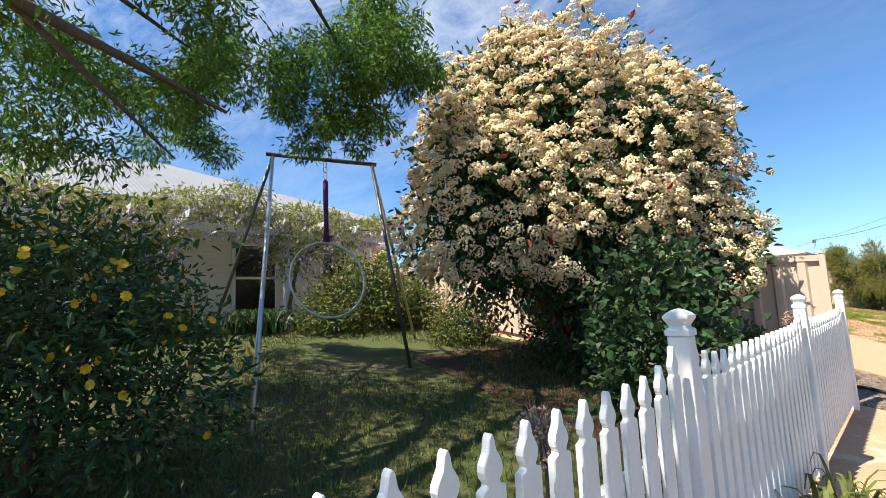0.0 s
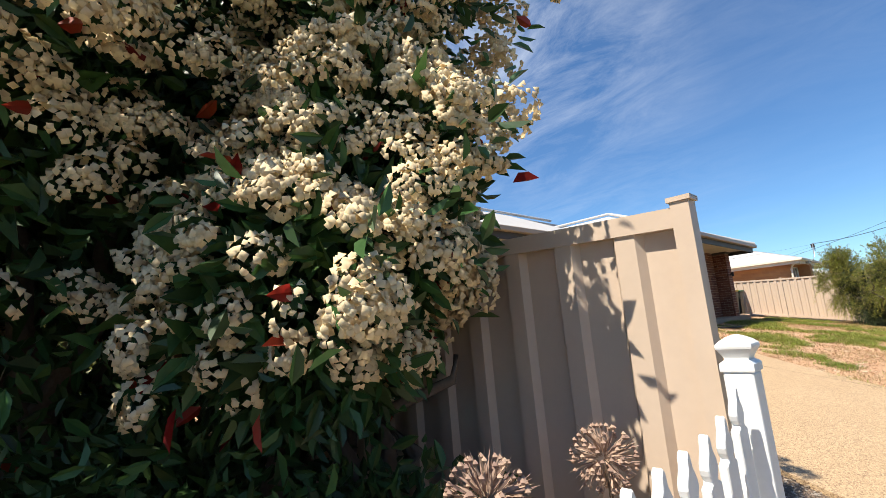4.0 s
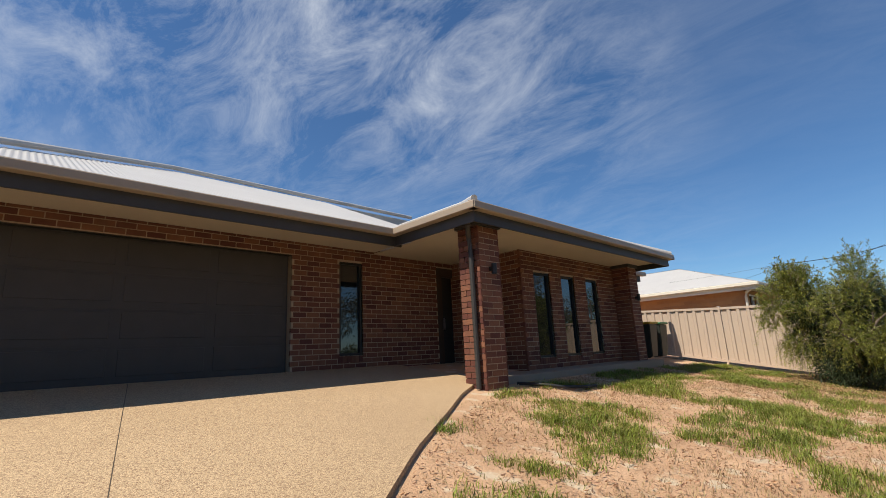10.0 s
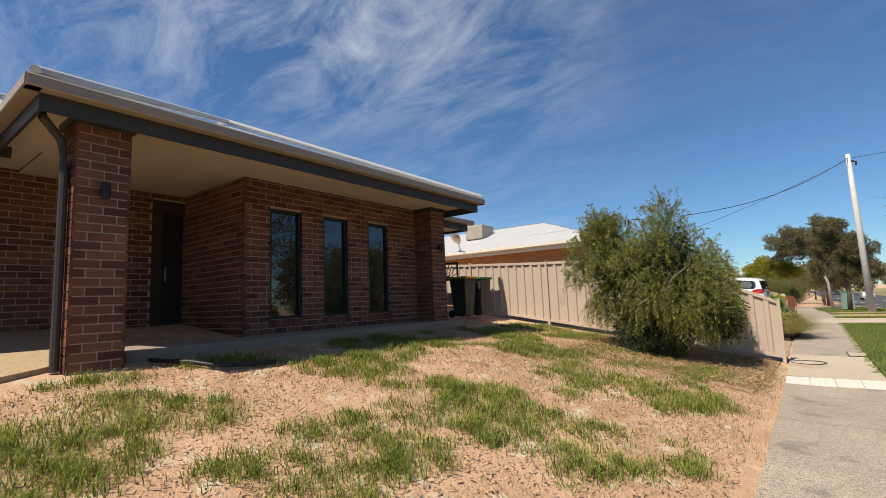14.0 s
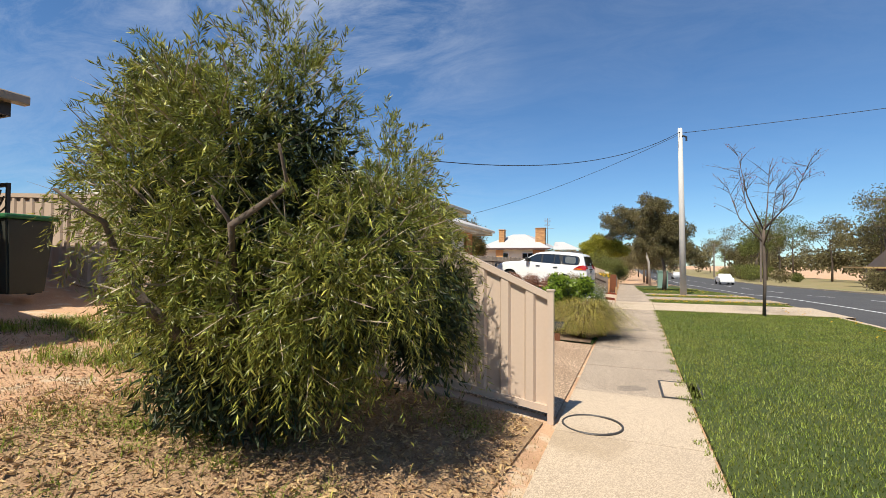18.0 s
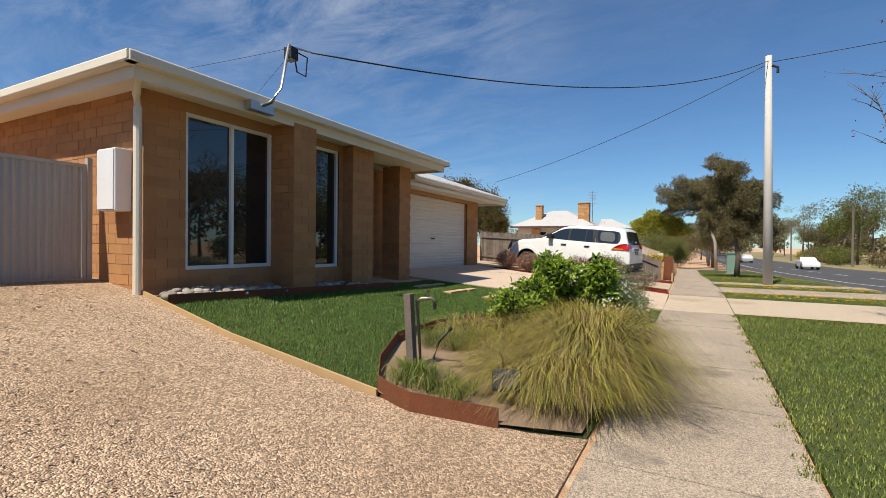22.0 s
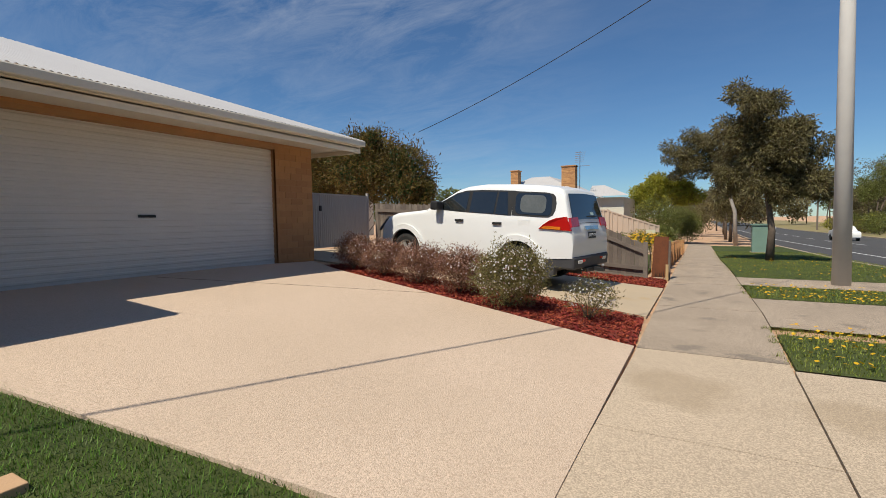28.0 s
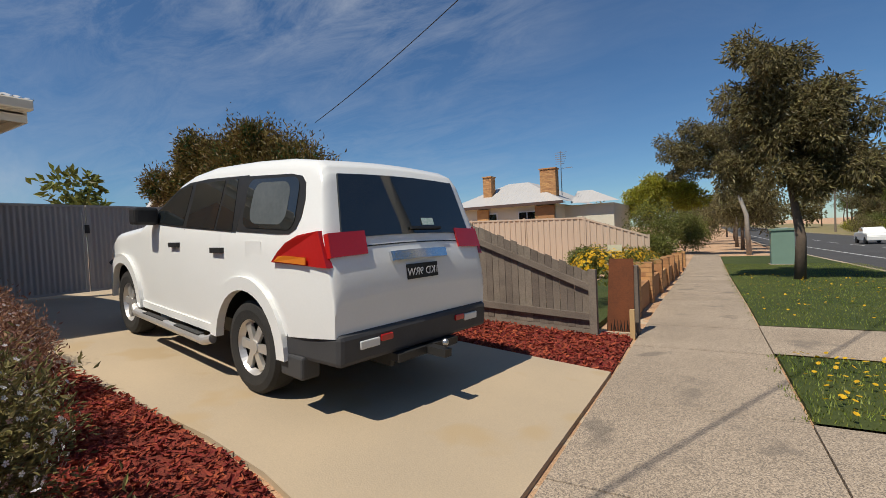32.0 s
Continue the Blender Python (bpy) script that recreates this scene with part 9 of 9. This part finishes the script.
# golden tree and green shrubs of the far front gardens
gum_tree(-3.4, 64, path_z(64), [(-3.4, 64, path_z(64)), (-3.4, 64, 1), (-3.3, 64, 2.5)], [(-3.4, 64, 3.6, 1.9, 1.6, 1.3), (-1.8, 64, 3.4, 1.3, 1.4, 1.1), (-4.6, 64, 3.0, 1.2, 1.3, 1.0)], 5000, 0.28, LEAF_YELLOW, 570, "golden-leaved tree in a front garden", name="golden_tree", droop=0.3)
for i, (x, y, r, h, m, lab) in enumerate(((-3.0, 56, 1.5, 3.4, LEAF_OLIVE, "bright green garden tree behind the low wall"), (-2.4, 50, 0.9, 1.5, LEAF_OLIVE, "dark garden shrub near the low brick wall"), (-5.8, 54, 1.2, 2.0, LEAF_OLIVE, "green garden shrub in front of a house"), (-8.0, 52, 1.3, 2.2, LEAF_OLIVE, "green garden shrub in front of a house"), (-1.9, 68, 1.6, 3.0, LEAF_OLIVE, "dark green shrub beside the footpath"), (-3.0, 80, 2.5, 4.0, LEAF_OLIVE, "dark trees at the end of the footpath"), (-3.6, 42.8, 0.55, 0.95, LEAF_OLIVE, "small round clipped shrub on a lawn"), (-2.0, 95, 3.0, 4.5, LEAF_GUM, "trees at the end of the street"))):
    z = gz(x, y)
    simple_shrub("garden_shrub", (x, y, z), [(x, y, z + h * 0.58, r, r, h * 0.42), (x + r * 0.4, y, z + h * 0.4, r * 0.7, r * 0.7, h * 0.35)], 5200, 0.09 + 0.0018 * (y - 40), 0.045 + 0.0008 * (y - 40), m, 580 + 3 * i, lab, rich=False, inner=False, shell=0.2)
# bronze bush behind the gates
z = gz(-12, 37)
rng = np.random.default_rng(619)
BB = [(-15.2, 37.8, 3.5, 1.6, 1.4, 1.6), (-12.8, 37.6, 3.7, 1.9, 1.5, 1.6), (-10.7, 37.4, 3.2, 1.2, 1.2, 1.4)]
for i in range(26):
    x = rng.uniform(-16.6, -9.6)
    BB.append((x, 37.4 + rng.uniform(-0.8, 0.6), rng.uniform(-1.0, 1.3) + interp(x, (-16.6, -15, -12, -9.6), (2.4, 3.7, 3.7, 2.3)), rng.uniform(0.35, 0.6), 0.5, rng.uniform(0.4, 0.75)))
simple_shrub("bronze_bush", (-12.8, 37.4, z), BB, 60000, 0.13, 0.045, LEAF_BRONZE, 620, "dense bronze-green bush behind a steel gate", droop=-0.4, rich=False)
for i, (x, y) in enumerate(((-31, 46), (-33.5, 47), (-36, 48))):
    simple_shrub("conifer", (x, y, 0.5), [(x, y, 3.6, 0.9, 0.9, 2.6)], 1500, 0.3, 0.1, mat("blue_leaf", (0.07, 0.10, 0.07), (0.10, 0.13, 0.09), 0.6, 3, 0.0, vary=0.4, leafy=0.2), 630 + i, "grey-green conifer behind the fence", rich=False, inner=False, droop=-0.6)
# trees behind the brown house and cottage
for i, (x, y, h, r, m, lab) in enumerate(((-24, -1.2, 5.0, 1.7, LEAF_BRIGHT, "round bright green tree behind the fence"), (-31, -5.6, 6.9, 2.6, LEAF_DARK, "dark tree behind the cottage"), (-22, -3.4, 3.9, 1.6, CREAM_FLOWER, "cream-flowering shrub behind the fence"), (-19.5, -4.4, 2.6, 0.9, LEAF_DARK, "dark shrub behind the fence"), (-33, -2.2, 6.0, 1.0, LEAF_DARK, "narrow dark conifer behind the cottage"), (-34, -0.6, 6.3, 1.0, LEAF_DARK, "narrow dark conifer behind the cottage"))):
    z = gz(x, y)
    simple_shrub("garden_tree", (x, y, z), [(x, y, z + h * 0.62, r, r, h * 0.38), (x, y + r * 0.4, z + h * 0.45, r * 0.8, r * 0.8, h * 0.3)], 15000, 0.13 + 0.045 * r, 0.06 + 0.024 * r, m, 650 + 3 * i, lab, rich=False, inner=False, shell=0.3)
# bare young street tree
x, y = 3.2, 23.1
z = path_z(y)
bare = thing("bare_young_tree", (x, y, z), "thin young street tree, almost leafless, with a few red leaves", "tree")
rng = np.random.default_rng(700)
ls = [([(x, y, z), (x + 0.03, y, z + 1.2), (x, y, z + 2.2), (x + 0.02, y, z + 2.6)], [0.05, 0.045, 0.045, 0.035])]
tips = []
for i in range(7):
    a = i * 0.9 + 0.3
    e = Vector((x + math.cos(a) * rng.uniform(0.5, 1.2), y + math.sin(a) * 0.9, z + rng.uniform(3.4, 4.6)))
    s = Vector((x, y, z + rng.uniform(1.9, 2.6)))
    m1 = s.lerp(e, 0.5) + Vector((math.cos(a) * 0.15, math.sin(a) * 0.15, -0.1))
    ls.append(([s, m1, e], [0.026, 0.016, 0.005]))
    for j in range(9):
        s2 = m1.lerp(e, rng.random())
        e2 = s2 + Vector((rng.normal() * 0.28, rng.normal() * 0.28, rng.uniform(0.1, 0.55)))
        ls.append(([s2, s2.lerp(e2, 0.5) + Vector((0, 0, 0.03)), e2], [0.009, 0.006, 0.003]))
        tips.append(e2)
        for q in range(3):
            e3 = s2.lerp(e2, rng.random()) + Vector((rng.normal() * 0.14, rng.normal() * 0.14, rng.uniform(0.0, 0.25)))
            ls.append(([s2.lerp(e2, 0.4), e3], [0.004, 0.002]))
add_limbs("trunk", bare, ls, BARK, 5)
tp = np.array([tuple(v) for v in tips])
pos = tp[rng.choice(len(tp), 130)] + rng.normal(size=(130, 3)) * 0.06
V, F = leaf_arrays(rng, pos, rng.normal(size=(130, 3)) + np.array((0, 0, -1)), 0.06, 0.02, rich=False)
raw_part("leaves", V, F.tolist(), LEAF_RED, bare, "few reddish leaves", "stuff")
# woodland on the other side of the road
rng = np.random.default_rng(720)
for i in range(34):
    y = rng.uniform(38, 150) if i < 26 else rng.uniform(150, 260)
    x = 24 + rng.uniform(0, 16) + max(0, 70 - y) * 0.25
    if 62 < y < 92 and x < 40:
        x += 14
    h = rng.uniform(8, 15)
    z = path_z(min(y, 150)) + 0.1
    tall = rng.random() < 0.6
    cl = [(x + rng.normal() * h * 0.16, y + rng.normal() * h * 0.16, z + h * rng.uniform(0.55, 0.95), h * 0.17, h * 0.17, h * 0.12) for _ in range(7)]
    gum_tree(x, y, z, [(x, y, z), (x + rng.normal() * 0.3, y, z + h * 0.3), (x + rng.normal() * 0.5, y, z + h * 0.7)], cl, 900, 0.42, LEAF_GUM if i % 3 else LEAF_OLIVE, 730 + 3 * i, "tall gum tree across the road", droop=0.6, name="roadside_gum", r0=0.2)
for i in range(64):
    y = rng.uniform(16, 140)
    x = 19.5 + rng.uniform(0, 9) + max(0, 60 - y) * 0.12
    if 60 < y < 92:
        x += 10
    h = rng.uniform(1.2, 3.4)
    z = path_z(y)
    m = (LEAF_OLIVE, LEAF_GUM, LEAF_OLIVE, LEAF_YELLOW)[i % 4 if i % 8 else 0]
    simple_shrub("roadside_shrub", (x, y, z), [(x, y, z + h * 0.55, h * 0.6, h * 0.6, h * 0.45)], 1500, 0.22, 0.10, m, 850 + 3 * i, "roadside shrub across the road", rich=False, inner=False, shell=0.2)


# --- far belts of trees ---
def tree_belt(name, seed, line, n, h, leaf, per, material, label):
    """A ragged belt of far trees along a line of (x, y, z) stations."""
    rng = np.random.default_rng(seed)
    L_ = np.array(line, float)
    s = np.concatenate([[0], np.cumsum(np.linalg.norm(np.diff(L_, axis=0), axis=1))])
    cl = []
    for _ in range(n):
        q = rng.uniform(0, s[-1])
        x, y, z = (np.interp(q, s, L_[:, k]) for k in range(3))
        x, y = x + rng.normal() * 4, y + rng.normal() * 4
        hh = h * rng.uniform(0.5, 1.2)
        for _ in range(4):
            r = hh * rng.uniform(0.16, 0.28)
            cl.append((x + rng.normal() * hh * 0.16, y + rng.normal() * hh * 0.16, z + hh * rng.uniform(0.3, 0.85), r, r, r * 0.8))
    pos, out = in_clumps(rng, cl, n * per, 0.3)
    m = len(pos)
    V, F = leaf_arrays(rng, pos, out + 0.9 * rng.normal(size=(m, 3)), leaf * rng.uniform(0.6, 1.3, m), leaf * 0.5, rich=False)
    raw_solo(name, V, F.tolist(), material, label, "trees", "stuff")


tree_belt("far_trees", 900, [(52, -60, -0.3), (50, 40, -0.6), (46, 110, -1.4), (36, 200, -1.6)], 90, 10, 0.8, 480, LEAF_GUM, "belt of tall gum trees beyond the road")
tree_belt("far_trees", 901, [(36, 205, -1.6), (-10, 210, -1.6), (-60, 200, -1.6)], 46, 11, 0.9, 420, LEAF_GUM, "gum trees closing the far end of the street")
tree_belt("far_trees", 902, [(-46, -50, 1.0), (-48, 30, 1.0), (-40, 110, 0)], 44, 6, 0.6, 420, LEAF_OLIVE, "line of trees behind the house lots")
rng = np.random.default_rng(910)
for i in range(12):
    y, x = -24 + i * 5.5 + rng.uniform(-1.5, 1.5), rng.uniform(23, 32)
    h = rng.uniform(6.5, 11)
    z = path_z(y)
    cl = [(x + rng.normal() * h * 0.16, y + rng.normal() * h * 0.16, z + h * rng.uniform(0.5, 0.95), h * 0.17, h * 0.17, h * 0.12) for _ in range(7)]
    gum_tree(x, y, z, [(x, y, z), (x + rng.normal() * 0.3, y, z + h * 0.3), (x + rng.normal() * 0.5, y, z + h * 0.7)], cl, 700, 0.42, LEAF_GUM, 920 + 3 * i, "tall gum tree across the road", droop=0.6, name="roadside_gum", r0=0.2)
# dandelions in the verge
rng = np.random.default_rng(960)
yy = np.concatenate([rng.uniform(27.1, 28.9, 330), rng.uniform(31.6, 33.6, 420), rng.uniform(18, 26, 60), rng.uniform(36, 46, 160)])
xx = np.concatenate([rng.uniform(0.6, 4.9, 750), rng.uniform(3.9, 4.95, 60), rng.uniform(0.5, 4.4, 160)])
c_ = np.stack([xx, yy, np.array([path_z(b) for b in yy]) + rng.uniform(0.05, 0.10, len(yy))], 1)
o_ = unit(rng.normal(size=c_.shape) * 0.3 + np.array((0, 0, 1)))
V, F = petals(rng, c_, o_, 0.022, 7)
raw_solo("dandelions", V, F.tolist(), YELLOW_FLOWER, "yellow dandelion flowers scattered over the verge", "flowers", "stuff")

# red bark chips and clods of earth
def scatter_chips(name, seed, place, n, size, material, label, category, lift=0.03):
    """Flat angular chips lying at random tilts; place(rng, n) gives their x and y."""
    rng = np.random.default_rng(seed)
    x, y = place(rng, n)
    m = len(x)
    z = np.array([gz(a, b_) for a, b_ in zip(x, y)]) + lift * rng.random(m)
    c = np.stack([x, y, z], 1)
    a = unit(rng.normal(size=(m, 3)) * np.array((1, 1, 0.35)))
    b_ = unit(np.cross(a, rng.normal(size=(m, 3)) * 0.5 + np.array((0, 0, 1))))
    u = np.cross(a, b_)
    s = (size * rng.uniform(0.5, 1.4, m))[:, None]
    V = np.stack([c + a * s + b_ * s * 0.25, c - a * s + b_ * s * 0.35, c - a * s * 0.9 - b_ * s * 0.3, c + a * s * 0.8 - b_ * s * 0.35, c + u * s * 0.3], 1).reshape(-1, 3)
    k = np.arange(m)[:, None] * 5
    F = np.concatenate([k + np.array([[i, (i + 1) % 4, 4]]) for i in range(4)], 0)
    return raw_solo(name, V, F.tolist(), material, label, category, "stuff")


def in_yard(rng, n):
    q = [(x, y) for x, y in zip(rng.uniform(-6.4, -1.3, n), rng.uniform(-4.4, 11.3, n)) if yard_edge(x, y)]
    return np.array([v[0] for v in q]), np.array([v[1] for v in q])


scatter_chips("soil_clods", 971, in_yard, 26000, 0.016, mat("clod", (0.50, 0.31, 0.19), (0.36, 0.21, 0.12), 0.95, 9, 0.4, 60, vary=0.3), "small clods and stones on the bare front yard", "stones", 0.012)
scatter_chips("dead_leaves", 972, lambda rng, n: (rng.uniform(-4.2, -1.25, n), rng.uniform(8.2, 11.5, n)), 8000, 0.02, mat("dead_leaf", (0.54, 0.38, 0.20), (0.34, 0.21, 0.10), 0.9, 9, 0.0, vary=0.4, leafy=0.2), "dead leaves and straw under the bottlebrush", "leaf litter", 0.05)
scatter_chips("gravel_stones", 973, lambda rng, n: (rng.uniform(-7.0, -1.2, n), rng.uniform(11.95, 15.6, n)), 9000, 0.012, mat("pink_stone", (0.60, 0.45, 0.33), (0.45, 0.32, 0.23), 0.9, 20, 0.0, vary=0.4), "loose pinkish gravel stones on the drive", "gravel", 0.008)
scatter_chips("gravel_stones", 974, lambda rng, n: (lambda x: (x, rng.uniform(0, 1, n) * (2.0) + np.interp(-x, (1.5, 4.7, 12), (-9.4, -9.0, -6.3))))(rng.uniform(-11, -1.6, n)), 8000, 0.016, mat("grey_stone", (0.34, 0.27, 0.21), (0.18, 0.13, 0.10), 0.9, 20, 0.0, vary=0.5), "loose grey-brown gravel stones beside the driveway", "gravel", 0.01)


def between(l_, r_):
    """Places between two edges, for scattering."""
    def place(rng, n):
        t, s = rng.random(n), rng.random(n)
        a, b_ = np.array(resample(l_, 60)), np.array(resample(r_, 60))
        q = np.linspace(0, 1, 60)
        pa = np.stack([np.interp(t, q, a[:, k]) for k in (0, 1)], 1)
        pb = np.stack([np.interp(t, q, b_[:, k]) for k in (0, 1)], 1)
        m = pa + (pb - pa) * s[:, None]
        return m[:, 0], m[:, 1]
    return place


BARK_RED = mat("red_bark_chip", (0.34, 0.055, 0.03), (0.19, 0.035, 0.022), 0.9, 12, 0.0, vary=0.45)
scatter_chips("bark_chips", 981, between([(-7.0, 28.95), (-6.4, 28.78), (-0.9, 27.25)], [(-7.0, 29.75), (-2.5, 29.35), (-0.98, 28.95)]), 11000, 0.026, BARK_RED, "red bark chips covering the garden bed", "mulch", 0.03)
scatter_chips("bark_chips", 982, between([(-8, 32.75), (-3, 32.62), (-0.95, 32.38)], [(-8, 34.0), (-1.5, 34.0), (-1.0, 34.4)]), 9000, 0.03, BARK_RED, "red bark chips beside the timber fence", "mulch", 0.03)
